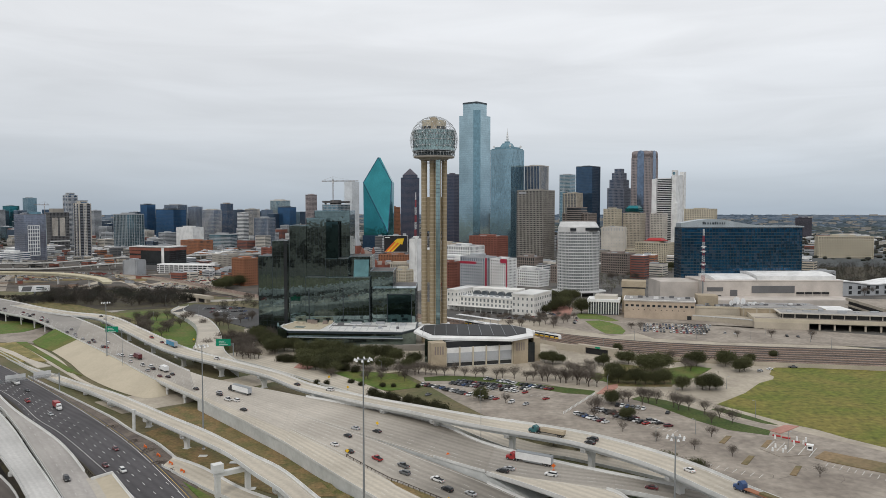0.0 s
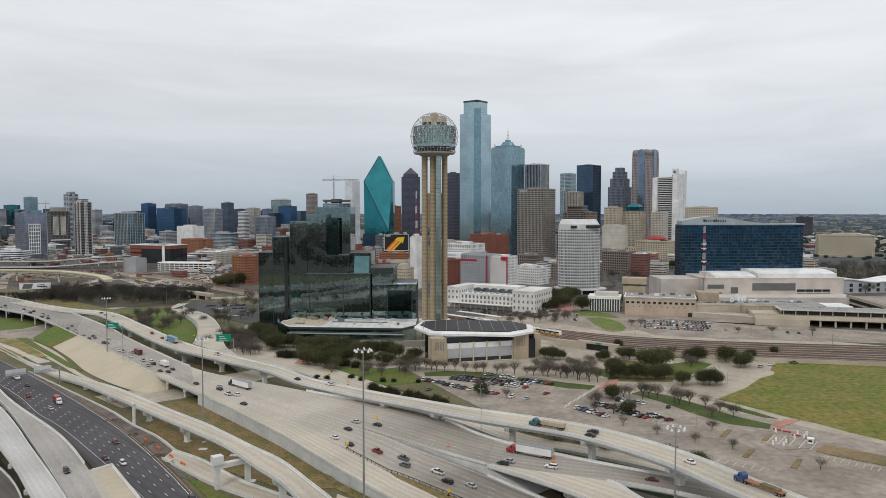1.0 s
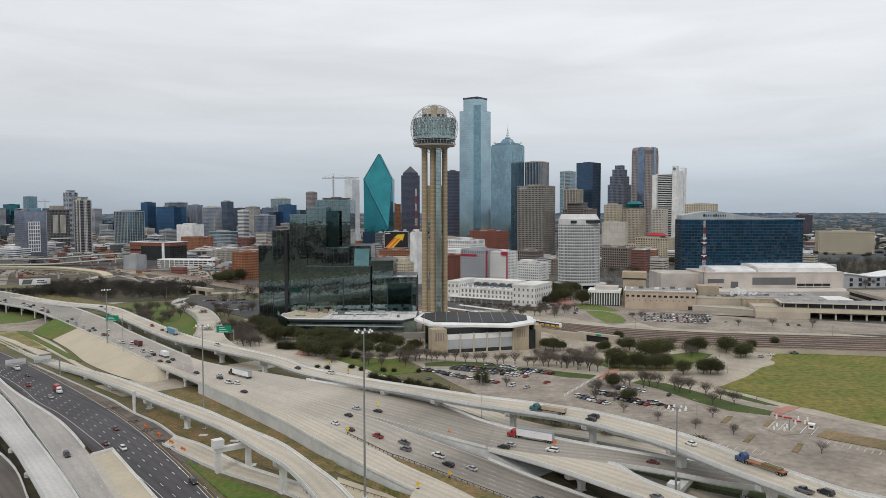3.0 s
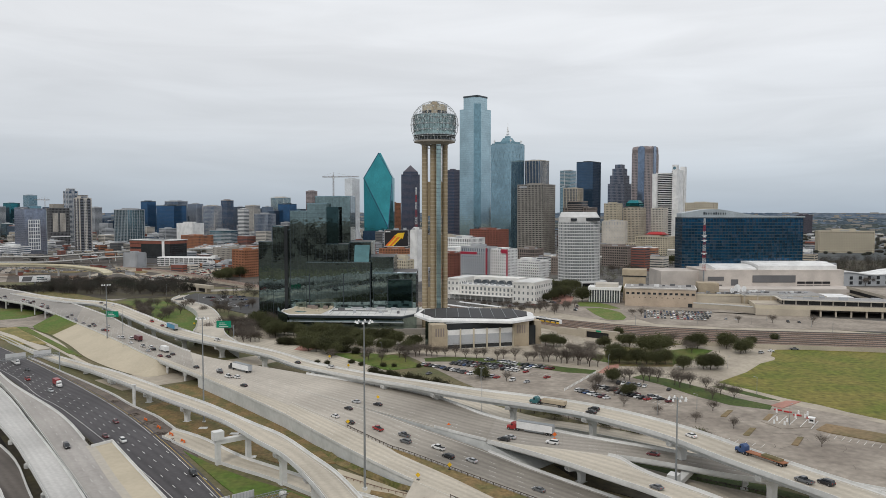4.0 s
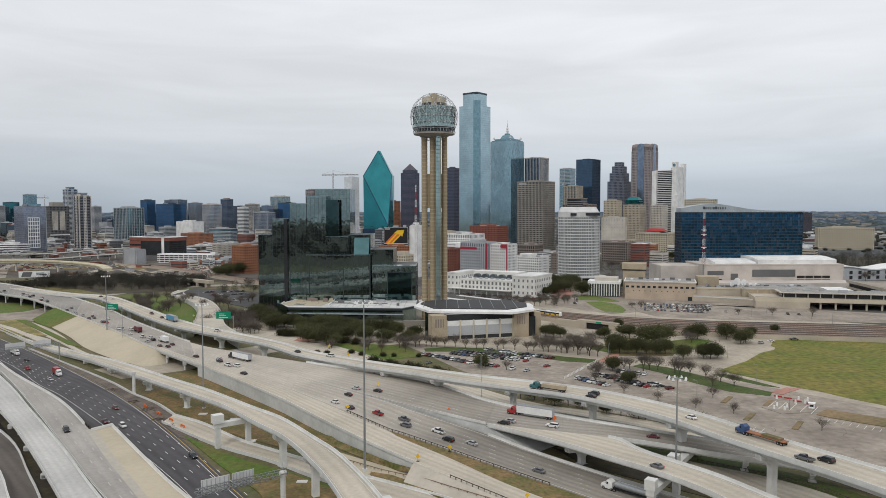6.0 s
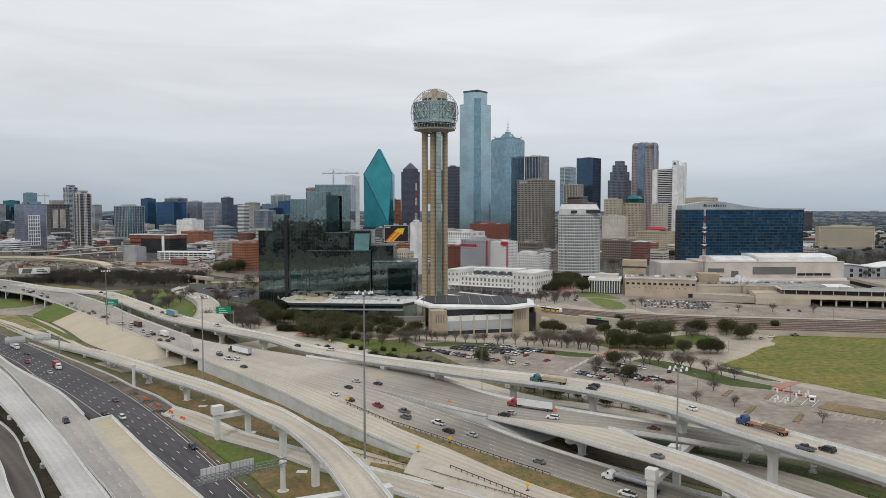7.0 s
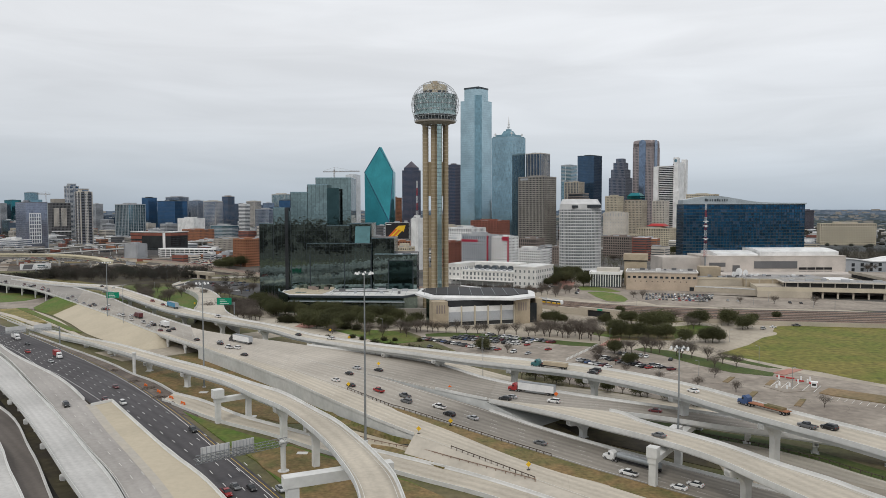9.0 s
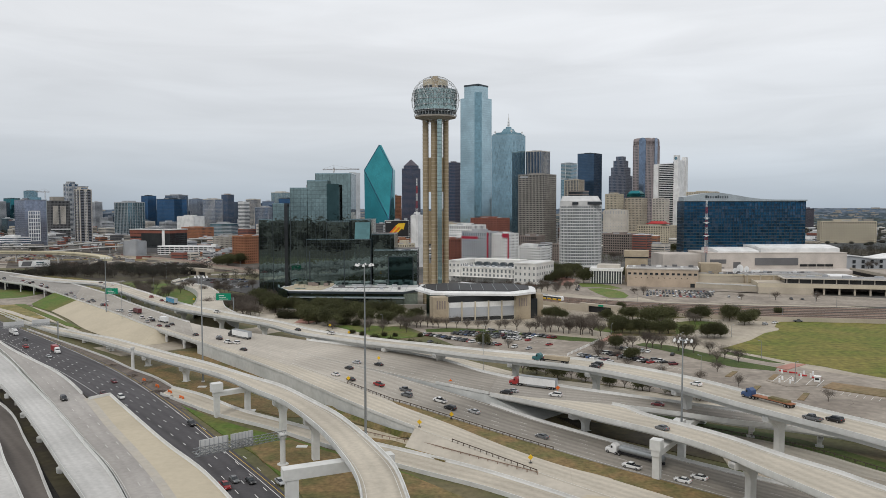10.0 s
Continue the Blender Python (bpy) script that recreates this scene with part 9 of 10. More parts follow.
for q in range(4):
    bay_row((-252 + q * 15, 766 - q * 24), (-208 + q * 8, 774 - q * 24), 70, .75, 3.0, .18)
sheet("asphalt_lot", "dark asphalt parking lot near the railway", [(-277, 746), (-275, 808), (-230, 792), (-187, 764), (-158, 669), (-173, 646), (-222, 700), (-246, 729)], .17, M["dark_lot"])


def on_road(src, l, r, s, off, reverse=True):
    """Sets a vehicle on a road at a share s of its length, off metres from the left edge."""
    k = s * (len(l) - 1)
    i = min(int(k), len(l) - 2)
    f = k - i
    a, b = l[i] + (l[i + 1] - l[i]) * f, r[i] + (r[i + 1] - r[i]) * f
    w = (b - a) / np.linalg.norm(b - a)
    d = (l[i + 1] + r[i + 1] - l[i] - r[i]) / 2
    p = a + w * off
    if reverse:
        d = -d
    m = Matrix.Translation((p[0], p[1], p[2] + .02)) @ Matrix.Rotation(math.atan2(d[1], d[0]), 4, "Z") @ Matrix.Rotation(-math.atan2(d[2], math.hypot(d[0], d[1])), 4, "Y")
    return copy_thing(src, m)


def traffic(l, r, s0, s1, n, lanes, reverse=True):
    used = []
    for _ in range(n * 6):
        if len(used) >= n:
            break
        s, o = vr.uniform(s0, s1), vr.choice(lanes)
        if any(abs(s - u) < .022 and abs(o - q) < 2.5 for u, q in used):
            continue
        used.append((s, o))
        on_road(vr.choice(MOVING), l, r, s, o, reverse)


traffic(al[:ik], ar[:ik], .12, .62, 26, [6, 10, 14, 18, 22, 26])
traffic(al[:ik], ar[:ik], .62, .97, 20, [14, 18, 22, 26, 30, 35])
traffic(l1, r1, .1, .75, 13, [4, 8, 12, 16])
traffic(l3, r3, .1, .7, 6, [4, 8])
traffic(lb, rb, .3, .9, 2, [4, 8])
traffic(lc, rc, .15, .95, 14, [4, 8])
traffic(le, re_, .12, .85, 16, [6.4, 10, 13.6, 17.2, 20.4], False)
traffic(lf, rf, .45, .6, 1, [5, 9], False)
traffic(lw, rw, .1, .9, 20, [5, 10, 15])


def lorry(name, label, cab, build, group=""):
    t = thing(name, label, "truck", 0, 0, -500, 0, group)
    part("cab", hull([(5.6, 1.15, .6, 2.6, .1), (6.6, 1.2, .5, 3.3, .2), (7.6, 1.2, .5, 3.0, .2), (7.9, 1.15, .5, 1.9, .15), (9.4, 1.0, .5, 1.7, .2), (9.6, .9, .6, 1.4, .2)]), cab, t)
    part("windscreen", hull([(7.55, 1.05, 1.95, 2.85, .1), (7.98, 1.0, 1.9, 2.0, .05)]), M["carglass"], t)
    part("side_window", Geo().box(6.9, -1.23, 1.9, 7.5, 1.23, 2.6), M["carglass"], t)
    build(t)
    wheels(t, [(8.6, -1.0), (8.6, 1.0), (6.0, -1.0), (6.0, 1.0), (4.8, -1.0), (4.8, 1.0)], .5, .34)
    for y in (-.75, .75):
        part("headlight", Geo().box(9.52, y - .2, .8, 9.66, y + .2, 1.05), M["white"], t)
    return t


def box_trailer(material):
    def build(t):
        tr = part("trailer", Geo().box(-9.6, -1.28, 1.15, 5.2, 1.28, 4.05), material, t)
        part("roof_rail", Geo().box(-9.65, -1.31, 3.95, 5.25, 1.31, 4.12), M["steel"], tr)
        part("skirt", Geo().box(-6.0, -1.2, .55, 2.0, 1.2, 1.15), M["steel"], tr)
        part("chassis", Geo().box(-9.4, -.5, .7, 8.0, .5, 1.15), M["black"], t)
        wheels(t, [(-8.6, -1.0), (-8.6, 1.0), (-7.3, -1.0), (-7.3, 1.0)], .5, .34)
        part("rear_door", Geo().box(-9.68, -1.2, 1.2, -9.58, 1.2, 3.95), M["grey_conc"], tr)
    return build


def tank(t):
    g = Geo()
    a = [2 * math.pi * i / 16 for i in range(16)]
    g.loft([[(x, 1.15 * r * math.cos(q), 2.2 + 1.0 * r * math.sin(q)) for q in a] for x, r in ((-9.4, .7), (-9.1, 1), (4.6, 1), (5, .7))])
    part("tank", g, M["steel"], t, "polished steel tank")
    part("walkway", Geo().box(-8, -.3, 3.15, 4, .3, 3.3), M["grey_conc"], t)
    part("chassis", Geo().box(-9.4, -.5, .7, 8.0, .5, 1.2), M["black"], t)
    wheels(t, [(-8.6, -1.0), (-8.6, 1.0), (-7.3, -1.0), (-7.3, 1.0)], .5, .34)


def short_box(material, length=7.0):
    def build(t):
        part("cargo_box", Geo().box(5.3 - length, -1.25, 1.1, 5.3, 1.25, 3.7), material, t)
        part("chassis", Geo().box(5.0 - length, -.5, .6, 8, .5, 1.1), M["black"], t)
        wheels(t, [(6.4 - length, -1.0), (6.4 - length, 1.0)], .48, .34)
    return build


def flatbed(t):
    part("flat_bed", Geo().box(-8.5, -1.2, 1.1, 5.2, 1.2, 1.35), M["orange_brick"], t)
    part("load", Geo().box(-7, -1.0, 1.35, -.5, 1.0, 2.0), M["dirt"], t)
    part("chassis", Geo().box(-8.4, -.5, .7, 8.0, .5, 1.1), M["black"], t)
    wheels(t, [(-7.6, -1.0), (-7.6, 1.0), (-6.4, -1.0), (-6.4, 1.0)], .5, .34)


def dumper(t):
    part("tipper", hull([(-6.5, 1.25, 1.2, 2.7, 0), (3.8, 1.25, 1.3, 2.7, 0)]), M["tan"], t)
    part("chassis", Geo().box(-6.4, -.5, .7, 8.0, .5, 1.2), M["black"], t)
    wheels(t, [(-5.4, -1.0), (-5.4, 1.0), (-4.2, -1.0), (-4.2, 1.0)], .5, .34)


SEMI_R = lorry("semi_truck", "red semi truck with a long white trailer", PAINT["red"], box_trailer(M["white"]))
SEMI_B = lorry("semi_truck", "black semi truck with a white box trailer", PAINT["black"], box_trailer(M["white"]))
TANKER = lorry("tank_truck", "white truck with a polished steel tank", PAINT["white"], tank)
BOX_W = lorry("box_truck", "white box truck with a white cab", PAINT["white"], short_box(M["white"]))
BOX_R = lorry("box_truck", "white truck with a red cargo box", PAINT["white"], short_box(PAINT["red"], 5.5))
BOX_RR = lorry("box_truck", "dark red truck with a covered load", PAINT["maroon"], short_box(PAINT["maroon"], 8))
BOX_T = lorry("semi_truck", "white truck with a blue trailer", PAINT["white"], box_trailer(mat("blue_trailer_paint", (.07, .26, .42), rough=.5)))
FLAT = lorry("flatbed_truck", "blue truck with a rusty flat bed", PAINT["blue"], flatbed)
DUMP = lorry("dump_truck", "dark teal truck with a tan tipper", PAINT["teal"], dumper)


def nearest(l, r, x, y):
    c = (l + r) / 2
    i = int(np.argmin(np.hypot(c[:, 0] - x, c[:, 1] - y)))
    i = min(max(i, 0), len(l) - 2)
    w = (r[i] - l[i]) / np.linalg.norm(r[i] - l[i])
    return i / (len(l) - 1), float(np.dot(np.array([x, y]) - l[i][:2], w[:2]))


for src, l, r, x, y in ((SEMI_R, l3, r3, 36, 282), (SEMI_B, al, ar, -84, 398), (TANKER, l1, r1, 56, 222), (BOX_W, al, ar, -158, 444), (BOX_RR, al, ar, -200, 476), (BOX_T, lc, rc, -190, 508), (DUMP, lc, rc, 42, 297), (FLAT, lc, rc, 98, 224)):
    s, o = nearest(l, r, x, y)
    w0 = float(np.linalg.norm(r[0] - l[0]))
    on_road(src, l, r, s, max(3.5, o), True)
for src, x, y in ((BOX_R, -203, 384), (BOX_W, -255, 440)):
    s, o = nearest(le, re_, x, y)
    on_road(src, le, re_, s, max(4, o), False)

# light-rail train on the bank
line_ = even(list(ln_ + w_ * TRACKS[4]), 1400)
i0 = int(np.argmin(np.abs(line_[:, 0] - 93)))
step_ = int(27.2 / float(np.linalg.norm(line_[1] - line_[0])))
for q in range(4):
    j = i0 - q * step_ - step_ // 2
    p, d = line_[j], line_[j + 5] - line_[j - 5]
    tr = thing("tram_car", "white and yellow light-rail car with dark windows", "train", p[0], p[1], 2.15, math.degrees(math.atan2(d[1], d[0])), "light-rail train")
    part("body", hull([(-13.3, 1.1, .4, 2.9, .3), (-12.4, 1.35, .3, 3.6, .35), (12.4, 1.35, .3, 3.6, .35), (13.3, 1.1, .4, 2.9, .3)]), M["white"], tr)
    part("window_band", Geo().box(-12.2, -1.4, 1.7, 12.2, 1.4, 2.8), M["carglass"], tr)
    part("yellow_band", Geo().box(-12.4, -1.39, .35, 12.4, 1.39, 1.5), M["sign_yellow"], tr)
    for u0 in (-8, -2.5, 3, 8.4):
        part("door", Geo().box(u0 - .7, -1.43, .5, u0 + .7, 1.43, 2.75), M["g_grey"], tr)
    for u in (-9, 3):
        part("roof_unit", Geo().box(u, -.8, 3.6, u + 6, .8, 4.05), M["grey_conc"], tr)
    part("bogie", Geo().box(-10.5, -1.0, 0, -8, 1.0, .4).box(8, -1.0, 0, 10.5, 1.0, .4), M["black"], tr)
    part("pantograph", Geo().rod((0, 0, 4.0), (1.2, 0, 4.9), .06, 4).rod((1.2, 0, 4.9), (0, 0, 5.6), .06, 4).box(-.1, -.8, 5.6, .1, .8, 5.7), M["steel"], tr)

# platform roofs of the station, beyond the hall
for x0, y0, ln0 in ((-6, 682, 46), (22, 656, 44), (14, 694, 52)):
    t = thing("platform_roof", "long white platform roof on slim posts", "platform roof", x0, y0, 0, -46, "platform roofs")
    part("roof", Geo().loft([[(0, -2.6, 5.4), (0, 0, 4.9), (0, 2.6, 5.4), (0, 2.6, 5.7), (0, 0, 5.25), (0, -2.6, 5.7)], [(ln0, -2.6, 5.4), (ln0, 0, 4.9), (ln0, 2.6, 5.4), (ln0, 2.6, 5.7), (ln0, 0, 5.25), (ln0, -2.6, 5.7)]]), M["white"], t)
    for q in range(7):
        part("post", Geo().cyl(2 + q * (ln0 - 4) / 6, 0, 0, 5, .18, n=6), M["steel"], t)

# ---- road furniture ----
def high_mast(x, y, z, top, heads=8):
    t = thing("high_mast_light", "tall galvanised high-mast light with a ring of lamps", "street lamp", x, y, z, 0, "high masts")
    h = top - z
    part("pole", Geo().cyl(0, 0, 0, h, .42, .17, 10), M["steel"], t)
    part("base", Geo().cyl(0, 0, -.2, .6, .8, n=10), M["concrete"], t)
    for i in range(heads):
        a = 2 * math.pi * i / heads
        part("ring_arm", Geo().rod((0, 0, h - .6), (2.5 * math.cos(a), 2.5 * math.sin(a), h - .3), .07, 4), M["steel"], t)
    for i in range(heads):
        a = 2 * math.pi * i / heads
        part("lamp_head", Geo().cyl(2.65 * math.cos(a), 2.65 * math.sin(a), h - .8, h - .1, .46, .2, 8), M["white"], t)


for x, y, z, top in ((-25.4, 231.7, 3, 57.7), (-226, 489, 4, 43), (-104.8, 316.2, 0, 46.2), (71.5, 222, 0, 35.5)):
    high_mast(x, y, z, top)


def street_lamp(x, y, h, arm=1.6, turn=0, z=0, double=False):
    t = thing("street_lamp", "slim grey steel lamp post on the roadside", "street lamp", x, y, z, turn, "street lamps")
    part("pole", Geo().cyl(0, 0, 0, h, .14, .08, 8), M["steel"], t)
    for s in ((1, -1) if double else (1,)):
        part("arm", Geo().rod((0, 0, h - .1), (s * arm, 0, h + .25), .06, 5), M["steel"], t)
        part("lamp_head", Geo().box(s * arm - .35, -.16, h + .15, s * arm + .35, .16, h + .35), M["grey_conc"], t)


street_lamp(16.3, 311, 25, .8, 0, 0, True)
for x, y, h in ((157, 364, 9), (149, 312, 9.5), (118, 338, 7), (96, 326, 7), (34, 400, 8), (20, 392, 8), (96, 424, 8), (126, 393, 8), (166, 425, 7), (-212, 481, 12), (-120, 530, 9), (-235, 700, 12), (-262, 660, 12), (-300, 790, 12), (-40, 470, 7), (60, 455, 7), (205, 590, 8), (250, 592, 8), (290, 575, 8), (230, 500, 8), (300, 480, 8), (120, 545, 8), (270, 610, 8)):
    street_lamp(x, y, h, 1.3, vr.uniform(0, 360))


def sign_gantry(x, y, z, turn, span, h, panels, side=False):
    """Truss gantry or cantilever with sign boards; writing on the backs cannot be read."""
    t = thing("sign_gantry", "galvanised truss gantry carrying road signs", "sign gantry", x, y, z, turn, "sign gantries")
    part("post", Geo().cyl(0, 0, -.2, h, .35, n=8), M["steel"], t)
    if not side:
        part("post", Geo().cyl(span, 0, -.2, h, .35, n=8), M["steel"], t)
    g = lattice(Geo(), (0, 0, h - 1), (span, 0, h - 1), 1.3, max(6, int(span / 1.6)), .09)
    part("truss", g, M["steel"], t, kind="stuff")
    for u, w, hh, mt in panels:
        b = part("sign_board", Geo().box(u, -1.0, h - 1.6, u + w, -.85, h - 1.6 + hh), M[mt], t)
        if mt == "green_sign":
            for k in range(3):
                part("text_bar", Geo().box(u + w * .2, -1.06, h - 1.0 + k * hh * .26, u + w * (.8 - .12 * k), -1.01, h - .72 + k * hh * .26), M["white"], b)


t = thing("sign_gantry", "truss gantry on a concrete column with two blank sign backs", "sign gantry", -47.6, 213, 0, 218, "sign gantries")
part("post", Geo().cyl(0, 0, 0, 8.2, .8, n=12).cyl(0, 0, -.2, .5, 1.7, n=12).cyl(0, 0, 8.2, 9.4, 1.15, n=12), M["concrete"], t, "thick pale concrete column")
part("truss", lattice(Geo(), (-1.2, 0, 9), (26, 0, 9), 1.7, 15, .12), M["steel"], t, kind="stuff")
for u, w in ((8.5, 6.6), (15.8, 8.2)):
    board = part("sign_board", Geo().box(u, -1.3, 7.6, u + w, -1.15, 11.8), M["off_white"], t)
    for i in range(7):
        part("stiffener", Geo().box(u + .3 + i * (w - .7) / 6, -1.15, 7.7, u + .42 + i * (w - .7) / 6, -1.0, 11.7), M["grey_conc"], board)
sign_gantry(-222.2, 420.3, 0, 220, 44, 10.6, [(4, 9, 3.6, "off_white"), (17, 10, 3.6, "off_white"), (30, 8, 3.4, "off_white")])
sign_gantry(-138, 478.5, 9.2, 0, -12, 8, [(-11, 9.6, 4.5, "green_sign")], True)
sign_gantry(-251.5, 570, 0, 0, -13, 10.8, [(-12.3, 10, 4.5, "green_sign")], True)
street_lamp(-203, 460.5, 26, 1.2, 30, 4)
sign_gantry(-455, 730, 8, 200, 8, 7, [(1, 7, 3.0, "green_sign")], True)

t = thing("billboard", "wide white roadside billboard on a steel post", "billboard", -486, 869, 0, 20)
part("post", Geo().cyl(0, 1, 0, 8, .8, n=8), M["steel"], t)
part("panel", Geo().box(-16.5, -.3, 7.2, 16.5, .3, 14.6), M["white"], t)
part("picture_shape", Geo().prism([(-14, -.4), (-4, -.4), (-4, -.28), (-14, -.28)], 8, 13.6, [(-12, -.4), (-2, -.4), (-2, -.28), (-12, -.28)]), M["dark_panel"], t)
for k in range(2):
    part("text_bar", Geo().box(2, -.4, 9.6 + k * 2, 13 - k * 3, -.28, 10.6 + k * 2), M["g_blue2"], t)


def guard_fence(pts, step=3.0, h=1.0, steel="bark"):
    """A dark rail fence on posts along a line."""
    t = thing("guard_fence", "dark steel guard fence with short posts", "fence", 0, 0, 0, 0, "guard fences")
    c = even(catmull(pts), max(4, int(sum(np.linalg.norm(np.array(b) - np.array(a)) for a, b in zip(pts, pts[1:])) / step)))
    pm = Geo().box(-.12, -.12, 0, .12, .12, h).data("post", M[steel])
    for p in c:
        part("post", pm, None, t, at=tuple(p))
    g = Geo()
    g.loft([[p + [0, 0, h - .3], p + [.1, .08, h - .3], p + [.1, .08, h - .05], p + [0, 0, h - .05]] for p in c])
    part("rail", g, M[steel], t)


guard_fence([(-39, 292, 5.1), (-21, 268.9, 4.8), (-15, 264, 4.5), (2, 249.7, 3.2), (20, 235.2, 1.6), (33, 224.5, .7)], 2.6)
guard_fence([(2, 224.2, 3.3), (12, 215.6, 2.3), (25.4, 203.9, 1.0)], 2.0)
guard_fence([(-36, 250, .2), (-20, 237.6, .3), (-6, 226.5, 1.4), (2, 219.8, 1.5), (14, 211, 1.2), (25.4, 203, .85)], 3.0, .9, "rust")
sheet("dry_strip", "dry grass strip beside the frontage road", [(-24, 237), (-17, 234), (-9, 227), (.4, 215.2), (-.5, 214.6), (-13, 226), (-24, 234)], .36, M["dry_grass"])
guard_fence([(87, 247.5, .1), (104.6, 234.5, .1), (115.6, 222, .1), (124.6, 207, .1), (140, 186, .1)], 3.0)

t0 = thing("warning_sign", "small yellow diamond warning sign on a stand", "road sign", 0, 0, -500, 0, "warning signs")
part("panel", Geo().box(-.6, -.05, -.6, .6, .05, .6, pose(0, 0, 1.7, 0, 45, 0)), M["sign_yellow"], t0)
part("stand", Geo().rod((0, 0, 0), (0, 0, 1.2), .06, 5).box(-.5, -.3, 0, .5, .3, .12), M["black"], t0)
t1 = thing("warning_sign", "orange construction warning sign on a stand", "road sign", 0, 0, -500, 0, "warning signs")
part("panel", Geo().box(-.6, -.05, -.6, .6, .05, .6, pose(0, 0, 1.7, 0, 45, 0)), M["orange"], t1)
part("stand", Geo().rod((0, 0, 0), (0, 0, 1.2), .06, 5).box(-.5, -.3, 0, .5, .3, .12), M["orange"], t1)
for src, x, y, z in ((t1, 2, 292, 4.4), (t1, 42, 274, 6.1), (t0, 2, 249, 3.2), (t0, -39, 294, 5.2), (t0, -8.5, 236.8, 4.1), (t0, 24.5, 211.3, 1.2), (t0, -34, 356, 6.4), (t0, -30, 330, 6), (t0, -2, 338, .2), (t0, -66, 420, 6.6), (t0, -52, 396, 6.5), (t0, -150, 470, 6.7), (t0, -185, 540, 7)):
    copy_thing(src, pose(x, y, z, 0, 0, vr.uniform(-15, 15)))

# lot entrance: booths, posts and red kerbs
guard_fence([(-262, 420, .2), (-241.5, 399.5, .2), (-204.6, 356.8, .2), (-180.6, 332.8, .2), (-144.2, 290.8, .2), (-128, 271, .2)], 2.6)
for x, y in ((143, 313.5), (146.4, 318.2), (146.7, 311.7), (149.8, 316), (156.6, 322.6), (160.7, 328.3), (160.9, 322.6), (164.2, 327.1), (152, 331)):
    t = thing("bollard", "white plastic traffic post at the lot entrance", "bollard", x, y, .06, 0, "entrance posts")
    part("post", Geo().cyl(0, 0, 0, 1.9, .5, .36, 8), M["white"], t)
for x, y in ((154.2, 334.3), (157.2, 331.1), (158.9, 325.6), (162.5, 320.7)):
    t = thing("kerb_block", "red painted kerb block at the entrance lanes", "kerb", x, y, .06, -32, "kerb blocks")
    part("block", Geo().box(-1.7, -.5, 0, 1.7, .5, .8), M["red"], t)
t = thing("ticket_booth", "small white ticket booth with a dark window", "booth", 160, 315, .06, -32)
part("body", Geo().box(-1.1, -1.1, 0, 1.1, 1.1, 2.4), M["white"], t)
part("window", Geo().box(-.8, -1.14, 1.0, .8, -1.08, 1.9), M["g_dark"], t)
part("roof", Geo().box(-1.4, -1.4, 2.4, 1.4, 1.4, 2.6), M["white"], t)
sheet("entrance_lane", "darker asphalt lanes at the lot entrance", [(143, 306), (139, 317), (152, 336), (166, 322), (157, 309)], .03, M["lot"])
# bay lines
g = Geo()
for a, b, n in (((-10, 438), (62, 406), 26), ((76, 378), (112, 340), 18), ((158, 297), (196, 258), 20), ((104, 300), (128, 282), 9)):
    for i in range(n):
        x, y = a[0] + (b[0] - a[0]) * i / n, a[1] + (b[1] - a[1]) * i / n
        g.box(-2.6, -.07, 0, 2.6, .07, .012, pose(x, y, .065, 0, 0, 50))
ob = part("bay_marking", g, M["paint"], None, "faded white parking bay lines", "stuff")
# brown soil bed and planter strips in the lot
sheet("soil_bed", "bare brown soil bed behind a low kerb", [(157, 305), (165.6, 313.4), (182, 299), (215, 270), (206, 262), (174, 288.5), (160.8, 299.8)], .12, M["dirt"])
for x, y in ((128.8, 330), (127.7, 302.5), (141.8, 290), (144.9, 323.7)):
    sheet("planter_strip", "small soil planter strip in the lot", [(x - 4.7, y - 4.8), (x - 2.6, y - 6), (x + 4.7, y + 4.5), (x + 2.6, y + 5.2)], .07, M["dirt"])
# white fence posts along the drive
for i in range(26):
    f = i / 25
    t = thing("fence_post", "short white fence post along the drive", "post", 62 + 24 * f, 372 + 40 * f, .06, 0, "drive posts")
    part("post", Geo().box(-.18, -.18, 0, .18, .18, 1.3), M["white"], t)
# tunnel mouth under the railway
t = thing("underpass", "concrete road underpass below the railway bank", "underpass", 111.5, 526, 0, -40, "", "structure")
part("portal_wall", Geo().box(-16, -1.5, 0, -9, 2, 4.6).box(9, -1.5, 0, 16, 2, 4.6).box(-16, -1.5, 4.6, 16, 2, 6.2), M["beige"], t)
# a black box stands in for the dark inside the tunnel mouth
part("opening", Geo().box(-9, -.4, 0, 9, 2.2, 4.6), M["black"], t)
part("green_plate", Geo().box(-1, -1.7, 4.8, 3, -1.52, 6), M["green_sign"], t)
part("wing_wall", Geo().box(-34, -1, 0, -16, 1, 5).box(16, -1, 0, 30, 1, 5), M["beige"], t)
# railway bridge over the far street
t = thing("rail_bridge", "tan concrete railway bridge with dark openings", "bridge", -285, 838, 0, -40, "", "structure")
part("beam", Geo().box(-34, -3, 4.5, 34, 3, 8), M["beige"], t)
for i in range(4):
    part("bridge_leg", Geo().box(-30 + i * 18, -2.5, 0, -26 + i * 18, 2.5, 4.5), M["beige"], t)
# black box between the legs paints the shade under the bridge
part("dark_span", Geo().box(-26, -1, 0, 26, 2, 4.5), M["black"], t)

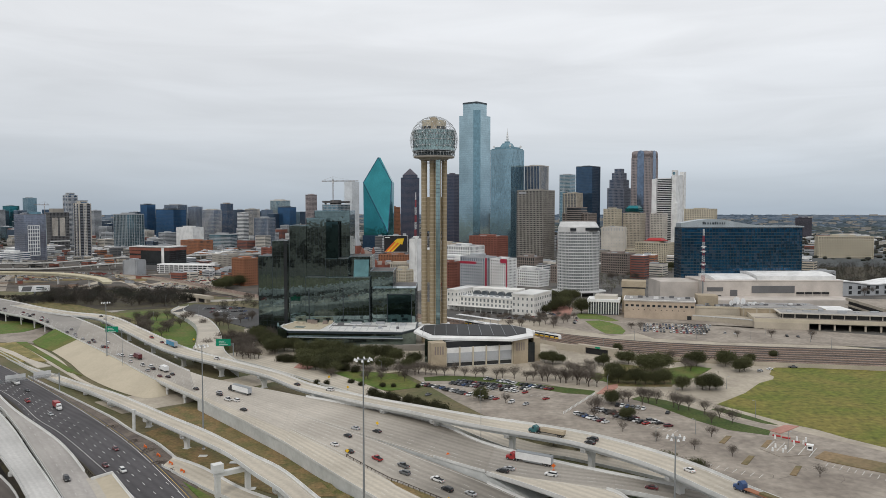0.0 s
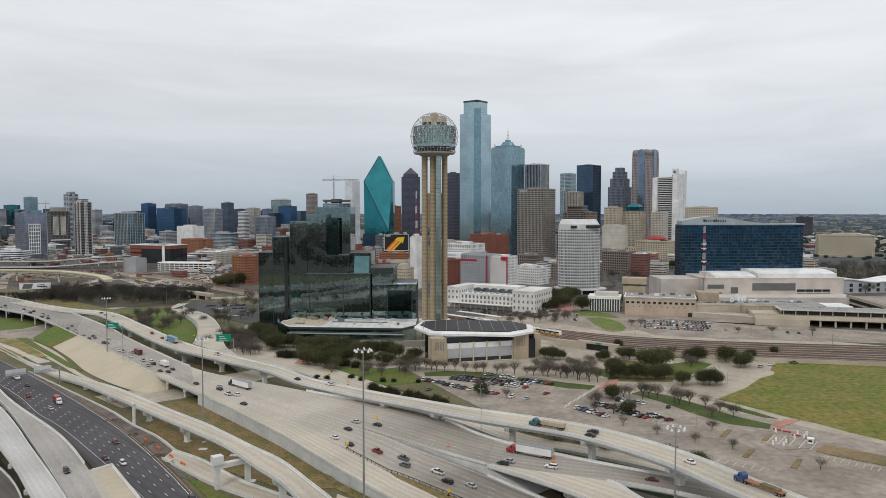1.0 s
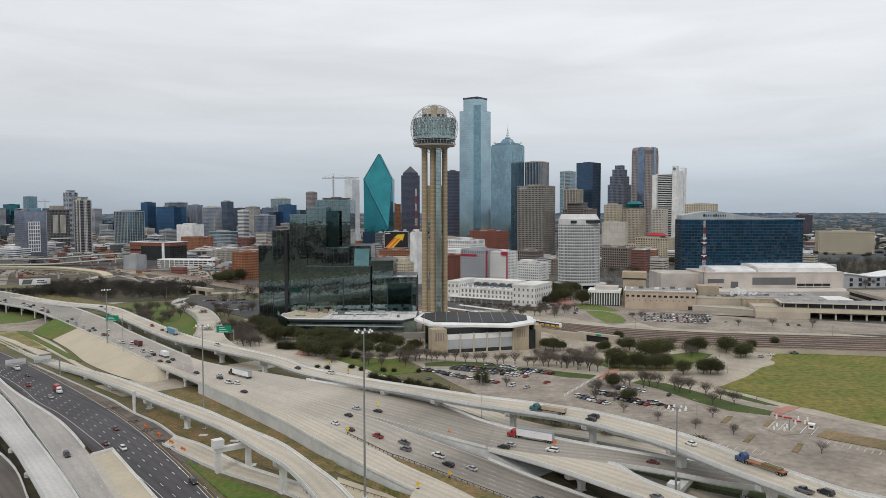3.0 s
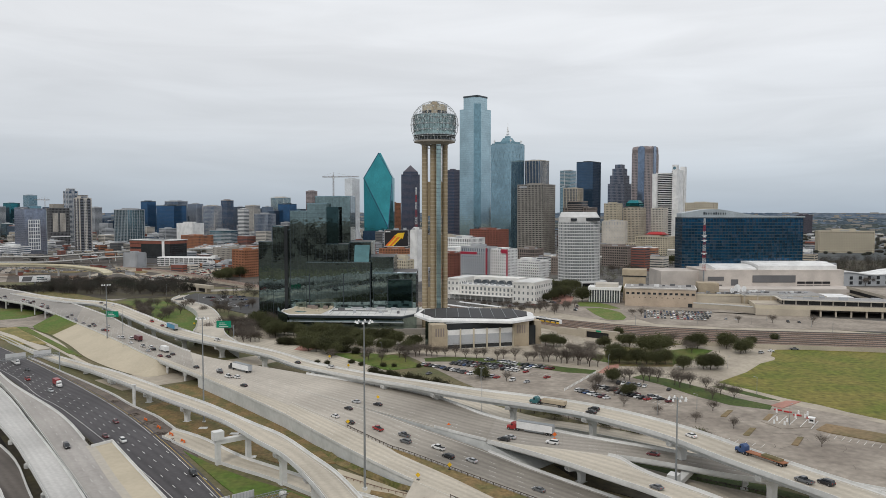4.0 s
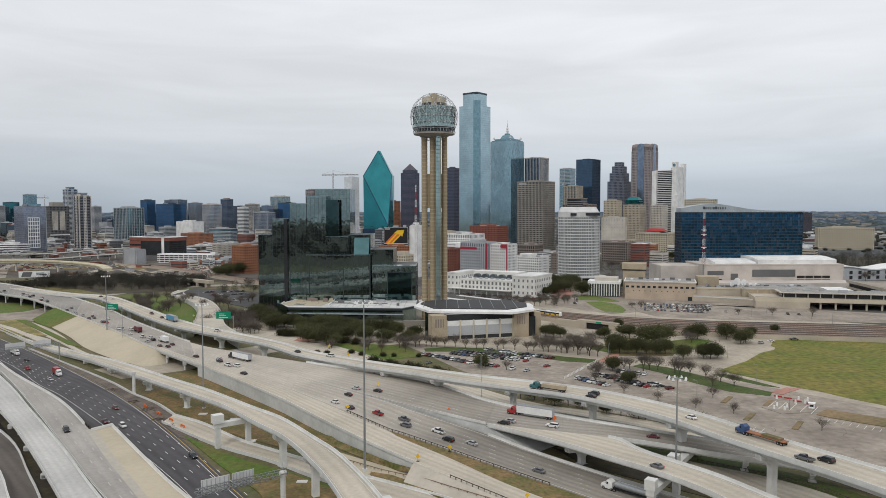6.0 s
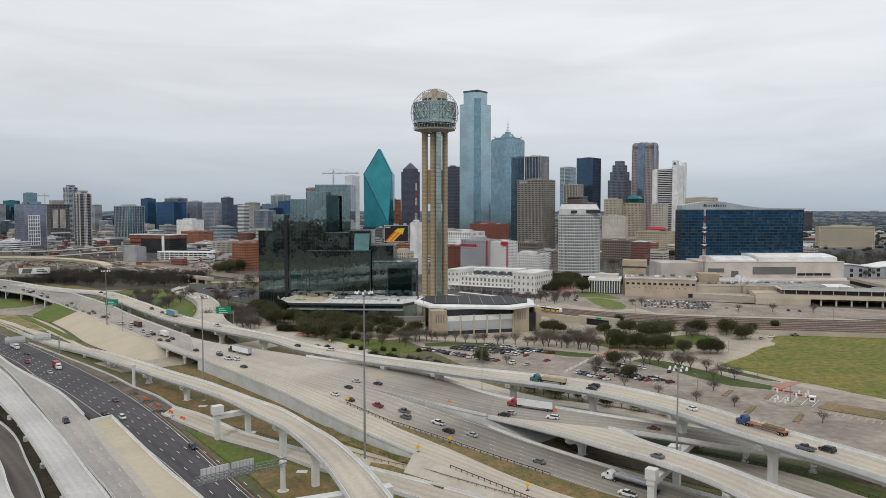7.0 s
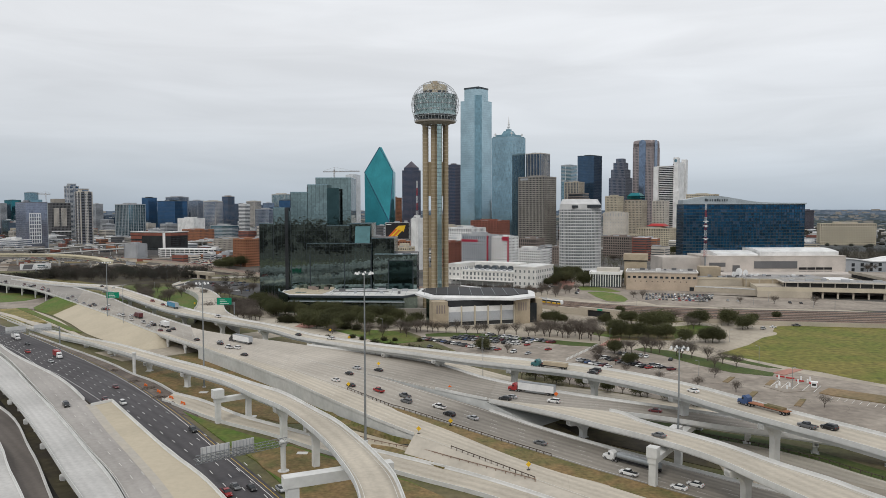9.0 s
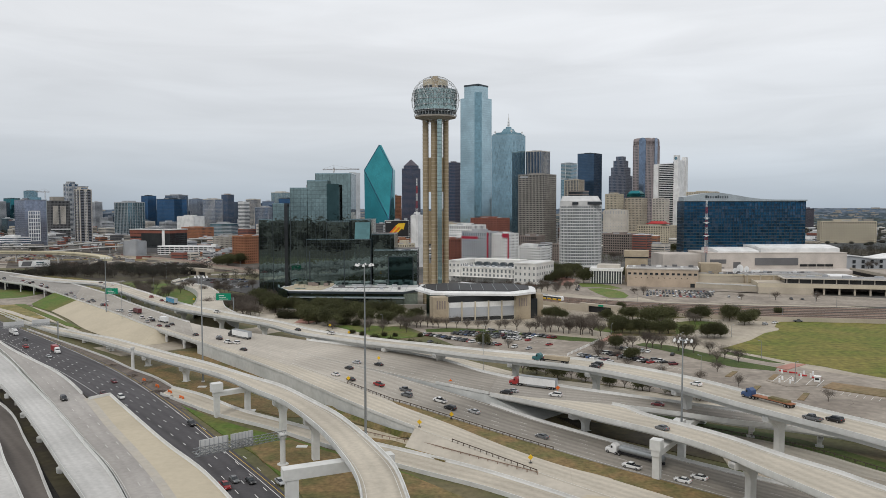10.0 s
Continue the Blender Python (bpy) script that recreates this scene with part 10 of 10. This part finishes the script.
# sheds, wagons and stacked material in the rail yard
yr_ = random.Random(77)
for q in range(26):
    x, y = yr_.uniform(-640, -330), yr_.uniform(960, 1240)
    if -420 < x < -300 and 950 < y < 1090:
        continue
    k = yr_.choice(("brick", "dark_panel", "grey_conc", "taupe", "rust"))
    t = thing("yard_shed", {"brick": "small red brick shed in the rail yard", "dark_panel": "small dark metal shed in the rail yard", "grey_conc": "small grey block shed in the rail yard", "taupe": "small taupe store in the rail yard", "rust": "rusty steel container in the rail yard"}[k], "shed", x, y, 0, yr_.uniform(-60, 10), "yard sheds")
    w0, d0, h0 = yr_.uniform(3, 10), yr_.uniform(2.5, 5), yr_.uniform(2.5, 5)
    part("wall", Geo().box(-w0, -d0, 0, w0, d0, h0), M[k], t)
    part("roof", Geo().prism(rect(w0 * 2.1, d0 * 2.15), h0, h0 + .8, rect(w0 * 1.9, d0 * .6)), M["dark_roof"], t)
# tracks that curve through the yard
for pts in ([(-640, 1040, .2), (-540, 1000, .2), (-440, 985, .2), (-370, 1040, .2), (-340, 1120, .2)], [(-640, 1052, .2), (-540, 1012, .2), (-440, 998, .2), (-380, 1050, .2), (-352, 1124, .2)], [(-600, 1200, .2), (-500, 1100, .2), (-410, 1010, .2), (-330, 925, .2), (-235, 862, .2)], [(-590, 1206, .2), (-490, 1107, .2), (-400, 1018, .2), (-322, 934, .2), (-228, 870, .2)]):
    c0 = even(catmull(pts), 60)
    t = thing("rail_track", "rusty curved railway track on dark sleepers", "railway track", 0, 0, 0, 0, "yard tracks", "structure")
    for o in (-.75, .75):
        g = Geo()
        g.loft([[p + [o, o, 0], p + [o + .3, o + .3, 0], p + [o + .3, o + .3, .3], p + [o, o, .3]] for p in c0])
        part("rail", g, M["rust"], t)
    part("track_bed", strip_geo(c0 - [1.6, 1.6, .05], c0 + [1.9, 1.9, -.05]), M["litter"], t)
# masts along the railway
for q in range(16):
    f = q / 15
    j = int(10 + f * 65)
    p = rn_[j] if q % 2 else ln_[j]
    t = thing("catenary_mast", "slim grey steel mast beside the tracks", "mast", float(p[0]), float(p[1]), 2, 0, "railway masts")
    part("pole", Geo().cyl(0, 0, -.1, 8, .16, .1, 6), M["steel"], t)
    part("arm", Geo().rod((0, 0, 7), (2.4 if q % 2 == 0 else -2.4, -1, 7.3), .06, 4), M["steel"], t)
# orange netting and rubble piles on the road work site
for x, y, s_ in ((-140, 327, 2.2), (-128, 314, 2.6), (-118, 299, 2.0), (-160, 350, 1.8), (-109, 290, 1.6)):
    t = thing("rubble_pile", "heap of broken concrete and soil at the work site", "rubble", x, y, .15, yr_.uniform(0, 90), "rubble piles")
    g = Geo()
    for _ in range(26):
        a, r_ = yr_.uniform(0, 6.28), yr_.random() ** .5 * s_ * 1.6
        h_ = (1 - r_ / (s_ * 1.7)) * s_ * .5
        z_ = yr_.uniform(.2, .5)
        g.box(-z_, -z_ * .7, 0, z_, z_ * .7, max(.2, h_), pose(r_ * math.cos(a), r_ * math.sin(a), 0, yr_.uniform(-8, 8), yr_.uniform(-8, 8), yr_.uniform(0, 90)))
    part("broken_block", g, M["rubble"], t, kind="stuff")
for x, y, rz_o in ((-121, 307, -48), (-112, 297, -45), (-131, 318, -50), (-104, 288, -44)):
    t = thing("barricade", "orange plastic barricade at the work site", "barricade", x, y, .2, rz_o, "barricades")
    part("board", Geo().box(-1.6, -.15, .5, 1.6, .15, 1.1), M["orange"], t)
    part("foot", Geo().box(-1.4, -.35, 0, -1.1, .35, .5).box(1.1, -.35, 0, 1.4, .35, .5), M["orange"], t)

# lane lines at the lot entrance and tar seams on the lot
g = Geo()
for i in range(5):
    g.box(-7, -.12, 0, 7, .12, .015, pose(146 + i * 3.4, 319 - i * 2.6 + 3, .3, 0, 0, 52))
part("entrance_marking", g, M["paint"], None, "white lane lines at the lot entrance", "stuff")
g = Geo()
sr2 = random.Random(19)
for _ in range(26):
    x, y = sr2.uniform(70, 200), sr2.uniform(240, 330)
    if y > 470 - x * .95 or y < 345 - x * .62:
        continue
    turn_ = sr2.choice((50, -40, 20, 80)) + sr2.uniform(-15, 15)
    for _ in range(sr2.randint(3, 9)):
        ln_ = sr2.uniform(.8, 2.6)
        g.box(0, -.07, 0, ln_, .07, .012, pose(x, y, .094, 0, 0, turn_))
        x, y = x + ln_ * math.cos(math.radians(turn_)), y + ln_ * math.sin(math.radians(turn_))
        turn_ += sr2.uniform(-28, 28)
part("tar_seam", g, M["rubble"], None, "dark tar seams and cracks in the lot paving", "stuff")

# the patterns that were copied are taken away again
for src in OAK + BARE + BUSH + PARKED + MOVING + [SEMI_R, SEMI_B, TANKER, BOX_W, BOX_R, BOX_RR, BOX_T, FLAT, DUMP, t0, t1]:
    for o in [*src.children_recursive, src]:
        bpy.data.objects.remove(o)
